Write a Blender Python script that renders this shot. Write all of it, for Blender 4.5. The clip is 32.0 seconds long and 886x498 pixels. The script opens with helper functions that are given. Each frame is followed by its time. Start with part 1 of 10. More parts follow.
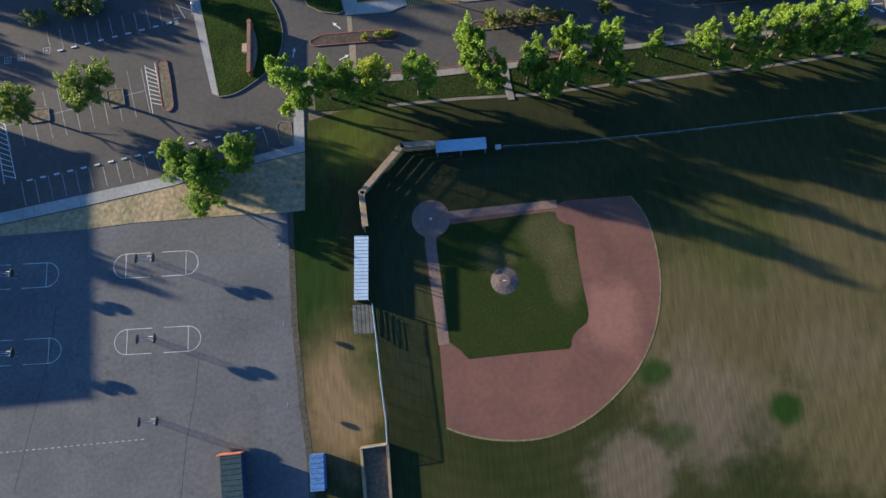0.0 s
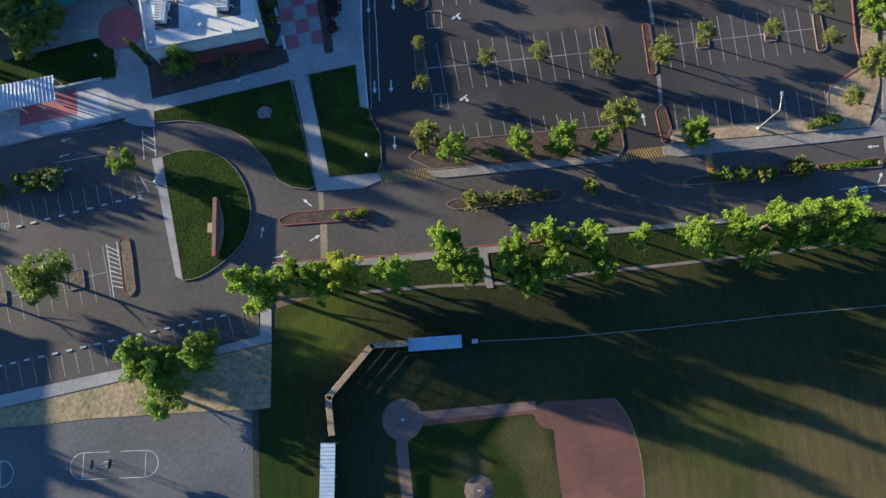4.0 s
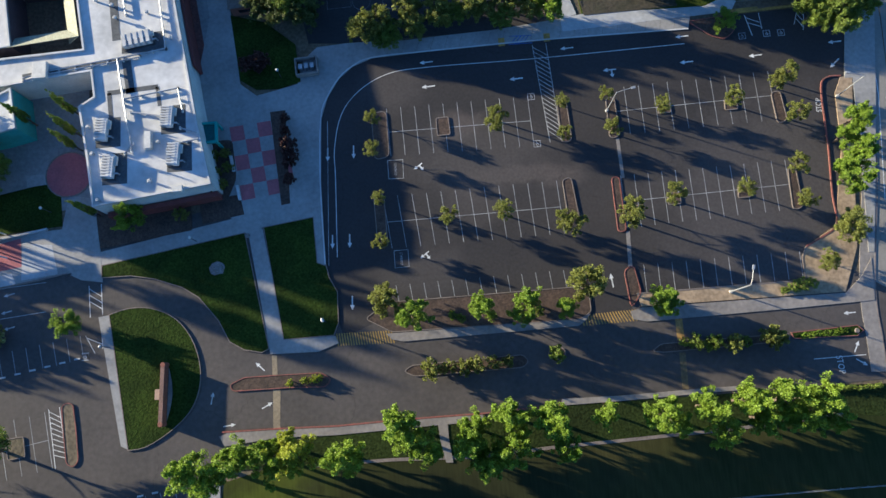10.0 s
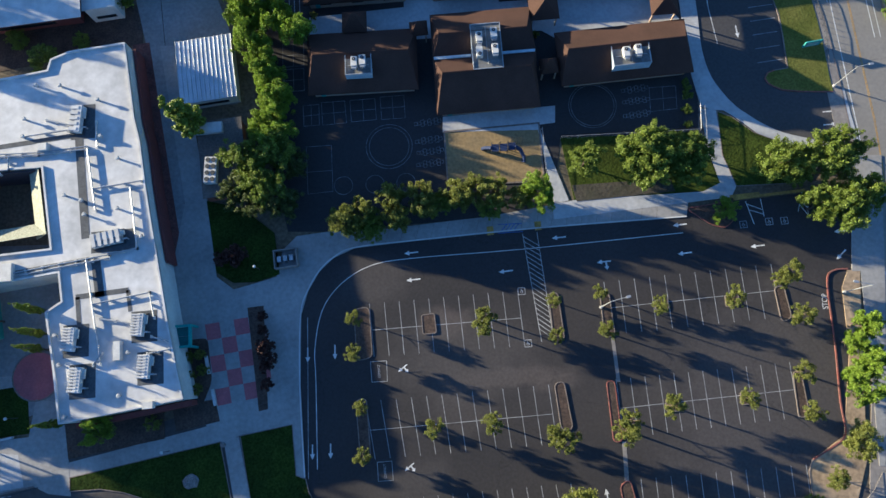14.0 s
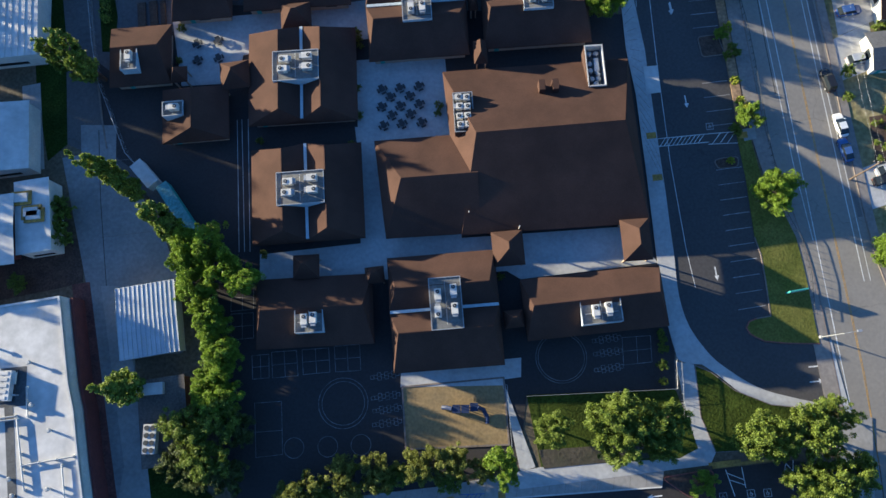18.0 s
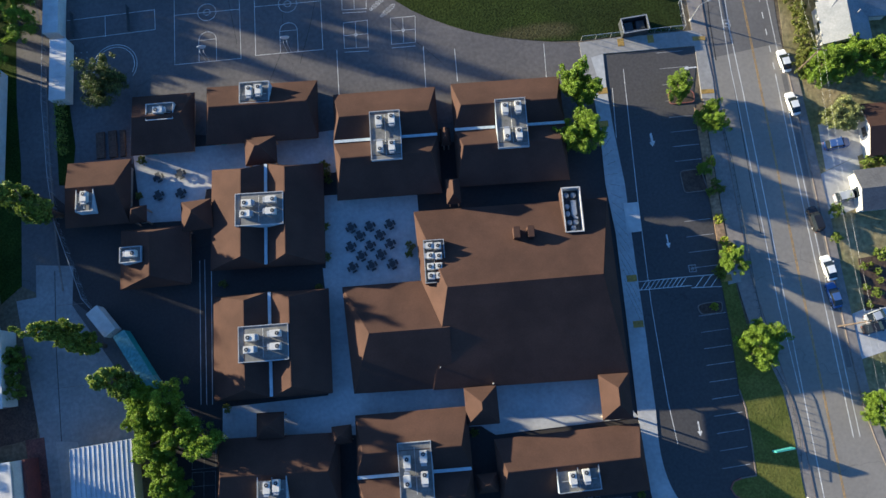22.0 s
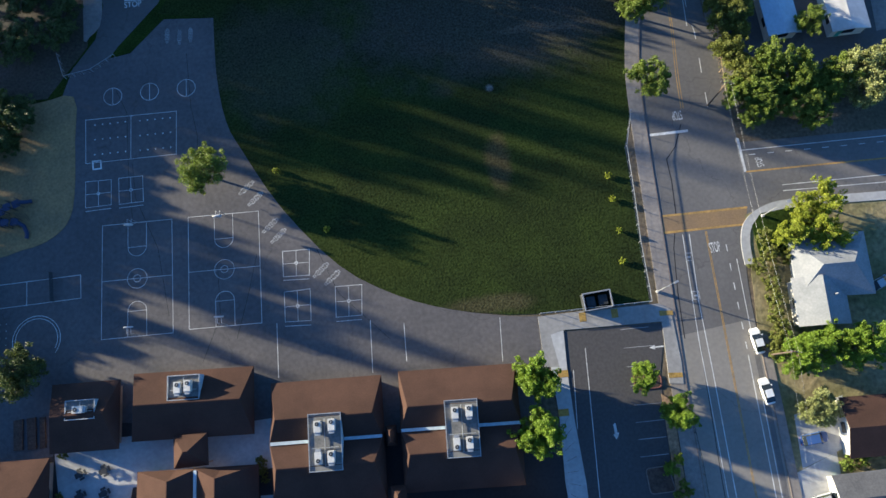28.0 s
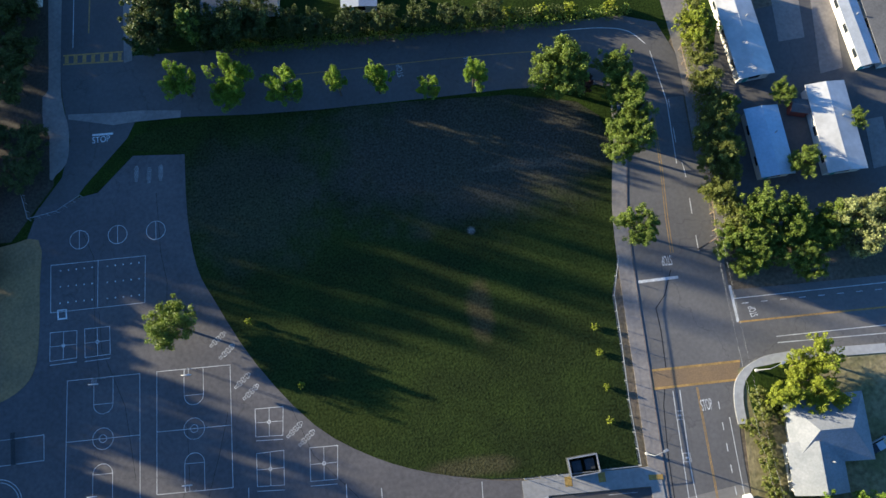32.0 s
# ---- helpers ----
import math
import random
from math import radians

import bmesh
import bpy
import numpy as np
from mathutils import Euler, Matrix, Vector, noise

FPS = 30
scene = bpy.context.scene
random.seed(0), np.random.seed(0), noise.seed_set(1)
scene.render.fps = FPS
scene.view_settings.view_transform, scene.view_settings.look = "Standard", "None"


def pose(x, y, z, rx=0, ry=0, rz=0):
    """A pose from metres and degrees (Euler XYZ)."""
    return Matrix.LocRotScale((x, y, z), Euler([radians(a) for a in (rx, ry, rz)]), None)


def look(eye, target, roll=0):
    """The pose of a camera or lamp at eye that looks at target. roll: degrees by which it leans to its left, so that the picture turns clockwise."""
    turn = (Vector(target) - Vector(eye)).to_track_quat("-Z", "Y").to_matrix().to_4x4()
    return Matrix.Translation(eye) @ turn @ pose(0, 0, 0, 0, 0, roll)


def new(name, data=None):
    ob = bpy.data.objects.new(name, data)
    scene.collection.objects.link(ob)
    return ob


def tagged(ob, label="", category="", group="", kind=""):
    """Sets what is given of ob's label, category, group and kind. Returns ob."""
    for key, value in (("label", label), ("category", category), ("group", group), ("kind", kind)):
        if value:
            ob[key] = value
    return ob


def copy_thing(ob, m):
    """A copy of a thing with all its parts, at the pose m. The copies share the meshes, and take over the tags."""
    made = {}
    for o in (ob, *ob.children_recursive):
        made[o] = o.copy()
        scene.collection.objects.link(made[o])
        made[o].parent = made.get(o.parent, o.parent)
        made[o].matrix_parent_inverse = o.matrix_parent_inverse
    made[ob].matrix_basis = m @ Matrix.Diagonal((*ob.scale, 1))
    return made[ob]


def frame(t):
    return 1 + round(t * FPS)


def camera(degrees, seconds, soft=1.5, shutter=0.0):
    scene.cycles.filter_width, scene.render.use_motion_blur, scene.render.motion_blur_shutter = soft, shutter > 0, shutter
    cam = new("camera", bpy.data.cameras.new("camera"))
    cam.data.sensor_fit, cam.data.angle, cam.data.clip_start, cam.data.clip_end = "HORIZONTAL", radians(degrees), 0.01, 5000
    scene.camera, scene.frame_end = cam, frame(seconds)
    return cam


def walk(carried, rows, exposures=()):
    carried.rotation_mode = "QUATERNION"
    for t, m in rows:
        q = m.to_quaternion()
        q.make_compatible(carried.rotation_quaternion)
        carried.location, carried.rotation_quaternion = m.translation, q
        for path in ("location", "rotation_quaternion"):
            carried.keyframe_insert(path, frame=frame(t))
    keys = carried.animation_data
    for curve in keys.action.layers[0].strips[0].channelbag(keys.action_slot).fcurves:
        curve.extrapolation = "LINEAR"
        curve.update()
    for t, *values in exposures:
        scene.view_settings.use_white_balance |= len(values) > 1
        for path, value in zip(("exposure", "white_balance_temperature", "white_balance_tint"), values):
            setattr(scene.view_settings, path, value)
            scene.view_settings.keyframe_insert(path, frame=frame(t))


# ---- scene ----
cam = camera(65.5, 32.0)
PATH = [
    (0, (-2.576, -4.28, 121.007), (-2.568, -3.892, 119.045), -4.7),
    (0.5, (-1.402, 0.278, 121.035), (-1.401, 0.66, 119.072), -5.7),
    (1, (-0.132, 4.908, 121.07), (-0.138, 5.285, 119.106), -6.7),
    (1.5, (1.241, 9.659, 121.036), (1.229, 10.035, 119.071), -7.6),
    (2, (2.7, 14.332, 121.026), (2.681, 14.703, 119.061), -8.6),
    (2.5, (4.038, 18.804, 121.001), (4.013, 19.169, 119.034), -9.4),
    (3, (5.25, 23.232, 121.028), (5.224, 23.595, 119.061), -9.6),
    (3.5, (6.371, 27.617, 120.999), (6.345, 27.981, 119.032), -9.6),
    (4, (7.482, 31.93, 120.973), (7.455, 32.294, 119.007), -9.5),
    (4.5, (8.646, 36.097, 120.97), (8.619, 36.465, 119.004), -9.5),
    (6.5, (13.024, 51.372, 120.838), (12.998, 51.766, 118.877), -9.2),
    (7, (13.858, 54.095, 120.938), (13.831, 54.486, 118.976), -9.2),
    (7.5, (14.601, 56.026, 120.925), (14.577, 56.419, 118.965), -8.8),
    (8, (15.141, 57.168, 120.85), (15.12, 57.561, 118.889), -8.1),
    (8.5, (15.523, 57.615, 120.874), (15.505, 58.005, 118.912), -7.8),
    (9, (15.801, 57.967, 120.845), (15.784, 58.35, 118.882), -7.5),
    (9.5, (16.094, 58.641, 120.804), (16.077, 59.014, 118.84), -7.4),
    (10, (16.311, 59.981, 120.796), (16.297, 60.358, 118.831), -7.1),
    (10.5, (16.526, 62.186, 120.823), (16.513, 62.562, 118.859), -6.9),
    (11, (16.938, 65.167, 120.913), (16.924, 65.542, 118.949), -7.1),
    (11.5, (17.575, 68.895, 120.948), (17.56, 69.273, 118.984), -7.4),
    (12, (18.379, 73.301, 120.915), (18.362, 73.683, 118.952), -7.8),
    (12.5, (19.189, 78.179, 120.988), (19.171, 78.564, 119.026), -7.9),
    (13, (20.143, 83.493, 121.015), (20.123, 83.88, 119.053), -8.2),
    (13.5, (21.17, 89.059, 121.14), (21.149, 89.448, 119.178), -8.3),
    (14, (22.399, 94.919, 121.163), (22.377, 95.313, 119.203), -8.4),
    (14.5, (23.865, 100.871, 121.261), (23.841, 101.265, 119.3), -8.9),
    (16.5, (29.96, 124.843, 121.447), (29.929, 125.231, 119.485), -10.0),
    (17, (31.502, 130.561, 121.351), (31.472, 130.962, 119.392), -9.6),
    (17.5, (32.961, 135.45, 121.327), (32.932, 135.861, 119.37), -9.4),
    (18, (34.17, 139.376, 121.366), (34.142, 139.788, 119.409), -9.3),
    (18.5, (35.076, 142.455, 121.383), (35.052, 142.865, 119.426), -8.7),
    (19, (35.883, 144.948, 121.386), (35.863, 145.349, 119.426), -8.3),
    (19.5, (36.701, 147.325, 121.381), (36.682, 147.717, 119.42), -8.2),
    (20, (37.591, 149.998, 121.315), (37.572, 150.387, 119.354), -8.3),
    (20.5, (38.484, 153.212, 121.277), (38.464, 153.601, 119.315), -8.5),
    (21, (39.368, 156.983, 121.231), (39.347, 157.38, 119.271), -8.4),
    (21.5, (40.226, 161.169, 121.23), (40.205, 161.573, 119.271), -8.5),
    (22, (40.979, 165.799, 121.247), (40.962, 166.208, 119.289), -8.1),
    (22.5, (41.616, 170.781, 121.247), (41.605, 171.196, 119.29), -7.2),
    (23, (42.457, 176.096, 121.216), (42.45, 176.512, 119.26), -6.7),
    (23.5, (43.529, 181.469, 121.293), (43.524, 181.891, 119.338), -6.6),
    (24, (44.679, 186.858, 121.479), (44.674, 187.283, 119.525), -6.5),
    (24.5, (46.071, 192.49, 121.565), (46.066, 192.92, 119.612), -6.6),
    (25, (47.498, 197.869, 121.613), (47.493, 198.305, 119.661), -6.6),
    (25.5, (48.797, 202.337, 121.568), (48.795, 202.788, 119.619), -6.2),
    (27.5, (53.029, 213.683, 121.87), (53.034, 214.12, 119.918), -5.2),
    (28, (53.927, 215.834, 121.966), (53.931, 216.26, 120.012), -5.5),
    (28.5, (54.667, 217.882, 122.009), (54.672, 218.305, 120.054), -5.3),
    (29, (55.41, 220.103, 122.052), (55.415, 220.526, 120.097), -5.4),
    (29.5, (56.054, 222.785, 122.057), (56.06, 223.208, 120.102), -5.2),
    (30, (56.709, 225.884, 122.116), (56.716, 226.309, 120.162), -5.1),
    (30.5, (57.442, 229.483, 122.169), (57.449, 229.91, 120.215), -5.1),
    (31, (58.381, 233.512, 122.242), (58.387, 233.94, 120.288), -5.4),
    (31.5, (59.335, 237.894, 122.324), (59.342, 238.329, 120.371), -5.5),
    (32, (60.311, 242.422, 122.427), (60.317, 242.859, 120.476), -5.5),
]
walk(cam, [(t, look(eye, target, roll)) for t, eye, target, roll in PATH], [(0.0, 1.88, 5450, 10), (32.0, 1.88, 5450, 10)])

# ---- light ----
SUN_AZ, SUN_EL = 156.1, 10.1
world = bpy.data.worlds.new("sky")
scene.world = world
world.use_nodes = True
wn = world.node_tree
sky = wn.nodes.new("ShaderNodeTexSky")
sky.sky_type = "NISHITA"
sky.sun_disc = False
sky.ozone_density = 4.6
sky.dust_density = 0.7
sky.sun_elevation = radians(SUN_EL)
sky.sun_rotation = radians(90 - SUN_AZ)
wn.links.new(sky.outputs[0], wn.nodes["Background"].inputs[0])
wn.nodes["Background"].inputs[1].default_value = 0.077
sun = new("sun", bpy.data.lights.new("sun", "SUN"))
sun.data.energy, sun.data.angle, sun.data.color = 5.0, radians(0.7), (1.0, 0.80, 0.48)
ax, ay = math.cos(radians(SUN_AZ)), math.sin(radians(SUN_AZ))
sun.matrix_world = look((ax * 400, ay * 400, 400 * math.tan(radians(SUN_EL))), (0, 0, 0))


# ---- materials ----
def mat(name, base, base2=None, rough=0.85, big=0.06, fine=2.0, var=0.3, bump=0.25, metal=0.0, isl=0.0, obj=0.0, leaf=0.0, streak=None, spec=0.3, crack=0.0, grain=0.0):
    """A procedural surface: two colours mixed by large stains, a fine grain, a relief."""
    m = bpy.data.materials.new(name)
    m.use_nodes = True
    nt, nd = m.node_tree, m.node_tree.nodes
    b = nd["Principled BSDF"]
    lk = nt.links.new
    base2 = base2 or tuple(c * 0.6 for c in base)
    tc = nd.new("ShaderNodeTexCoord")
    vec = tc.outputs["Object"]
    n1 = nd.new("ShaderNodeTexNoise")
    n1.inputs["Scale"].default_value, n1.inputs["Detail"].default_value, n1.inputs["Roughness"].default_value = big, 8, 0.62
    lk(vec, n1.inputs["Vector"])
    r1 = nd.new("ShaderNodeValToRGB")
    r1.color_ramp.elements[0].position, r1.color_ramp.elements[1].position = 0.36, 0.64
    r1.color_ramp.elements[0].color, r1.color_ramp.elements[1].color = (*base2, 1), (*base, 1)
    lk(n1.outputs[0], r1.inputs[0])
    n2 = nd.new("ShaderNodeTexNoise")
    n2.inputs["Scale"].default_value, n2.inputs["Detail"].default_value = fine, 5
    if streak:
        mp = nd.new("ShaderNodeMapping")
        mp.inputs["Scale"].default_value = streak
        lk(vec, mp.inputs["Vector"])
        lk(mp.outputs[0], n2.inputs["Vector"])
    else:
        lk(vec, n2.inputs["Vector"])
    mr = nd.new("ShaderNodeMapRange")
    mr.inputs["From Min"].default_value, mr.inputs["From Max"].default_value = 0.3, 0.7
    mr.inputs["To Min"].default_value, mr.inputs["To Max"].default_value = 1 - var, 1 + var
    lk(n2.outputs[0], mr.inputs[0])
    val = mr.outputs[0]
    if isl or obj:
        src = nd.new("ShaderNodeNewGeometry").outputs["Random Per Island"] if isl else nd.new("ShaderNodeObjectInfo").outputs["Random"]
        m2 = nd.new("ShaderNodeMapRange")
        m2.inputs["To Min"].default_value, m2.inputs["To Max"].default_value = 1 - (isl or obj), 1 + (isl or obj)
        lk(src, m2.inputs[0])
        mu = nd.new("ShaderNodeMath")
        mu.operation = "MULTIPLY"
        lk(val, mu.inputs[0])
        lk(m2.outputs[0], mu.inputs[1])
        val = mu.outputs[0]
    if crack:
        vo = nd.new("ShaderNodeTexVoronoi")
        vo.feature = "DISTANCE_TO_EDGE"
        vo.inputs["Scale"].default_value = crack
        nz = nd.new("ShaderNodeTexNoise")
        nz.inputs["Scale"].default_value, nz.inputs["Detail"].default_value = 0.25, 6
        lk(vec, nz.inputs["Vector"])
        mx = nd.new("ShaderNodeVectorMath")
        mx.operation = "MULTIPLY_ADD"
        mx.inputs[1].default_value = (5, 5, 5)
        lk(nz.outputs["Color"], mx.inputs[0])
        lk(vec, mx.inputs[2])
        lk(mx.outputs[0], vo.inputs["Vector"])
        cr = nd.new("ShaderNodeMapRange")
        cr.inputs["From Min"].default_value, cr.inputs["From Max"].default_value = 0.0, 0.10 * crack
        cr.inputs["To Min"].default_value, cr.inputs["To Max"].default_value = 0.76, 1.0
        lk(vo.outputs["Distance"], cr.inputs[0])
        mu = nd.new("ShaderNodeMath")
        mu.operation = "MULTIPLY"
        lk(val, mu.inputs[0])
        lk(cr.outputs[0], mu.inputs[1])
        val = mu.outputs[0]
    hv = nd.new("ShaderNodeHueSaturation")
    lk(r1.outputs[0], hv.inputs["Color"])
    lk(val, hv.inputs["Value"])
    lk(hv.outputs[0], b.inputs["Base Color"])
    b.inputs["Roughness"].default_value, b.inputs["Metallic"].default_value = rough, metal
    b.inputs["Specular IOR Level"].default_value = spec
    if bump:
        bp = nd.new("ShaderNodeBump")
        bp.inputs["Strength"].default_value, bp.inputs["Distance"].default_value = bump, grain or 0.05
        lk(n2.outputs[0], bp.inputs["Height"])
        lk(bp.outputs[0], b.inputs["Normal"])
    if leaf:
        tr = nd.new("ShaderNodeBsdfTranslucent")
        mx = nd.new("ShaderNodeMixShader")
        mx.inputs[0].default_value = leaf
        lk(hv.outputs[0], tr.inputs[0])
        lk(b.outputs[0], mx.inputs[1])
        lk(tr.outputs[0], mx.inputs[2])
        lk(mx.outputs[0], nd["Material Output"].inputs[0])
    return m


M_EARTH = mat("dry_earth", (0.145, 0.110, 0.075), (0.095, 0.080, 0.050), big=0.09, fine=1.6, var=0.35, bump=0.5, grain=0.15)
M_ASPH = mat("worn_asphalt", (0.10, 0.095, 0.092), (0.075, 0.072, 0.072), big=0.05, fine=2.5, var=0.14, crack=0.05)
M_ASPHNEW = mat("sealed_asphalt", (0.043, 0.038, 0.037), (0.029, 0.027, 0.028), big=0.035, fine=2.0, var=0.14, crack=0.03)
M_DRIVE = mat("old_drive_asphalt", (0.088, 0.076, 0.070), (0.061, 0.054, 0.051), big=0.06, fine=1.2, var=0.14, crack=0.04)
M_DROP = mat("drop_off_asphalt", (0.070, 0.066, 0.066), (0.052, 0.050, 0.051), big=0.035, fine=2.0, var=0.14, crack=0.03)
M_COURT = mat("playground_asphalt", (0.112, 0.109, 0.113), (0.082, 0.081, 0.086), big=0.07, fine=1.4, var=0.16, crack=0.045)
M_STREET = mat("street_asphalt", (0.245, 0.226, 0.198), (0.198, 0.183, 0.162), big=0.05, fine=1.5, var=0.08, crack=0.04)
M_COURTN = mat("pale_playground_asphalt", (0.118, 0.109, 0.108), (0.087, 0.082, 0.083), big=0.07, fine=1.4, var=0.16, crack=0.04)
# Two darker copies of the street asphalt: the northern shade is in their colour.
M_STREETM = mat("shaded_street_asphalt", (0.150, 0.142, 0.136), (0.118, 0.112, 0.108), big=0.05, fine=1.5, var=0.1, crack=0.04)
M_STREETN = mat("deep_shaded_street_asphalt", (0.112, 0.106, 0.102), (0.085, 0.081, 0.079), big=0.06, fine=1.5, var=0.1, crack=0.04)
M_BROWNGREY = mat("brown_grey_ground", (0.075, 0.062, 0.050), (0.048, 0.046, 0.030), big=0.12, fine=2.0, var=0.35, bump=0.6, grain=0.1)
M_CONC = mat("concrete", (0.43, 0.43, 0.43), (0.335, 0.335, 0.335), big=0.12, fine=1.5, var=0.1)
M_KERB = mat("kerb_concrete", (0.215, 0.175, 0.15), (0.14, 0.118, 0.105), big=0.3, fine=3.0, var=0.2)
M_REDKERB = mat("red_kerb_paint", (0.26, 0.088, 0.070), (0.18, 0.085, 0.07), big=0.5, fine=3.0, var=0.25)
M_YELLOW = mat("worn_yellow_paint", (0.40, 0.25, 0.06), (0.25, 0.17, 0.055), big=0.4, fine=3.0, var=0.3)
M_PAINT = mat("white_line_paint", (0.70, 0.70, 0.68), (0.44, 0.44, 0.43), big=0.35, fine=3.0, var=0.25)
M_FADED = mat("faded_line_paint", (0.48, 0.48, 0.47), (0.27, 0.27, 0.27), big=0.35, fine=3.0, var=0.3)
M_GHOST = mat("worn_game_paint", (0.24, 0.24, 0.25), (0.10, 0.10, 0.105), big=0.5, fine=3.0, var=0.4)
M_BAY = mat("bay_line_paint", (0.40, 0.40, 0.40), (0.22, 0.22, 0.23), big=0.3, fine=3.0, var=0.3)
M_DRYVERGE = mat("dry_verge_grass", (0.140, 0.138, 0.036), (0.085, 0.098, 0.022), big=0.15, fine=3.0, var=0.3, bump=0.8, grain=0.08, spec=0.05)
M_YLINE = mat("yellow_line_paint", (0.42, 0.26, 0.085), (0.27, 0.175, 0.065), big=0.4, fine=3.0, var=0.25)
M_BLUE = mat("blue_paint", (0.05, 0.12, 0.36), (0.05, 0.09, 0.22), big=0.5, fine=3.0)
M_LAWN = mat("lawn_grass", (0.031, 0.050, 0.009), (0.018, 0.030, 0.007), big=0.16, fine=3.0, var=0.45, bump=1.0, grain=0.10, spec=0.03)
M_FIELD = mat("field_grass", (0.024, 0.031, 0.010), (0.048, 0.045, 0.018), big=0.028, fine=1.0, var=0.17, bump=0.35, grain=0.05, spec=0.03, streak=(2.6, 0.22, 1.0))
M_YARDLAWN = mat("yard_grass", (0.052, 0.072, 0.013), (0.033, 0.046, 0.010), big=0.2, fine=3.0, var=0.4, bump=1.0, grain=0.10, spec=0.03)
M_WILD = mat("rough_grass", (0.031, 0.045, 0.011), (0.020, 0.028, 0.0095), big=0.07, fine=2.6, var=0.5, bump=1.0, grain=0.08, spec=0.03)
M_INFIELD = mat("infield_grass", (0.022, 0.036, 0.007), (0.028, 0.037, 0.010), big=0.06, fine=5.0, var=0.3, bump=1.0, grain=0.05, spec=0.03)
M_CLAY = mat("infield_clay", (0.152, 0.069, 0.051), (0.112, 0.055, 0.043), big=0.10, fine=1.0, var=0.10, bump=0.2)
M_CLAYPALE = mat("worn_clay", (0.20, 0.125, 0.10), (0.15, 0.10, 0.082), big=0.3, fine=2.0, var=0.15, bump=0.2)
# Mound clay is greyed and darkened: the shadow over it is in the colour.
M_MOUND = mat("shaded_mound_clay", (0.13, 0.095, 0.085), (0.095, 0.073, 0.068), big=0.6, fine=3.0, var=0.3, bump=0.3)
M_SAND = mat("playground_bark", (0.29, 0.20, 0.09), (0.21, 0.155, 0.08), big=0.15, fine=2.0, var=0.2, bump=0.5)
M_MULCH = mat("bark_mulch", (0.085, 0.056, 0.042), (0.050, 0.036, 0.028), big=0.5, fine=3.0, var=0.4, bump=0.8)
M_SHINGLE = mat("brown_shingles", (0.078, 0.0455, 0.035), (0.056, 0.034, 0.027), big=0.15, fine=4.0, var=0.16, bump=0.3, rough=0.95, streak=(1, 3.0, 3.0), spec=0.05)
M_ROOFW = mat("white_membrane", (0.57, 0.56, 0.545), (0.41, 0.405, 0.395), big=0.16, fine=0.8, var=0.10, bump=0.1, rough=0.6)
M_WALLW = mat("white_stucco", (0.62, 0.60, 0.55), (0.52, 0.50, 0.46), big=0.4, fine=4.0, var=0.1)
M_WALLT = mat("tan_stucco", (0.40, 0.30, 0.22), (0.34, 0.25, 0.19), big=0.4, fine=4.0, var=0.1)
# Courtyard wall colour is darkened to hold the shade of its unlit sides.
M_COURTWALL = mat("shade_dark_courtyard_wall", (0.075, 0.055, 0.060), (0.055, 0.042, 0.046), big=0.5, fine=4.0, var=0.15)
M_TEAL = mat("teal_painted_wall", (0.06, 0.30, 0.27), (0.05, 0.24, 0.22), big=0.5, fine=4.0, var=0.12)
M_REDWALL = mat("dark_red_wall", (0.17, 0.052, 0.045), (0.125, 0.043, 0.04), big=0.5, fine=4.0, var=0.12)
M_METAL = mat("corrugated_metal", (0.48, 0.50, 0.53), (0.38, 0.40, 0.43), big=0.3, fine=3.0, var=0.08, rough=0.45, metal=0.35)
M_STEEL = mat("galvanised_steel", (0.42, 0.43, 0.44), (0.32, 0.33, 0.34), big=1.0, fine=6.0, var=0.12, rough=0.5, metal=0.5)
M_DARK = mat("dark_metal", (0.045, 0.05, 0.055), (0.03, 0.033, 0.036), big=1.0, fine=5.0, var=0.2, rough=0.6)
M_HVAC = mat("cream_unit_paint", (0.60, 0.58, 0.53), (0.48, 0.465, 0.43), big=0.8, fine=5.0, var=0.08, rough=0.55)
M_WOODF = mat("weathered_wood", (0.30, 0.22, 0.14), (0.21, 0.155, 0.105), big=0.6, fine=5.0, var=0.25)
M_BRICK = mat("red_brick", (0.26, 0.10, 0.065), (0.20, 0.085, 0.06), big=0.8, fine=5.0, var=0.25)
M_REDPAVE = mat("red_paving", (0.36, 0.115, 0.125), (0.28, 0.10, 0.11), big=0.4, fine=3.0, var=0.12)
M_BARKT = mat("tree_bark", (0.13, 0.095, 0.07), (0.085, 0.065, 0.05), big=1.0, fine=6.0, var=0.35, bump=0.8)
M_ROOFBLUE = mat("pale_blue_metal_roof", (0.44, 0.52, 0.60), (0.36, 0.44, 0.52), big=0.3, fine=2.0, var=0.08, rough=0.45, metal=0.2)
M_GLASS = mat("dark_glass", (0.02, 0.025, 0.03), (0.015, 0.02, 0.025), rough=0.08, bump=0.0, spec=0.6, var=0.05)
M_RUBBER = mat("black_rubber", (0.018, 0.018, 0.019), (0.012, 0.012, 0.013), rough=0.8, fine=8.0)
M_ROCK = mat("grey_rock", (0.22, 0.20, 0.185), (0.13, 0.12, 0.115), big=1.2, fine=5.0, var=0.35, bump=0.8)
M_PLASTIC = mat("navy_plastic", (0.03, 0.045, 0.10), (0.025, 0.035, 0.08), rough=0.45, fine=6.0, var=0.1)
M_WALK = mat("walk_concrete", (0.31, 0.30, 0.285), (0.235, 0.228, 0.22), big=0.12, fine=1.5, var=0.12)
M_ALLEY = mat("grey_alley_concrete", (0.25, 0.245, 0.24), (0.185, 0.182, 0.18), big=0.12, fine=1.5, var=0.15)
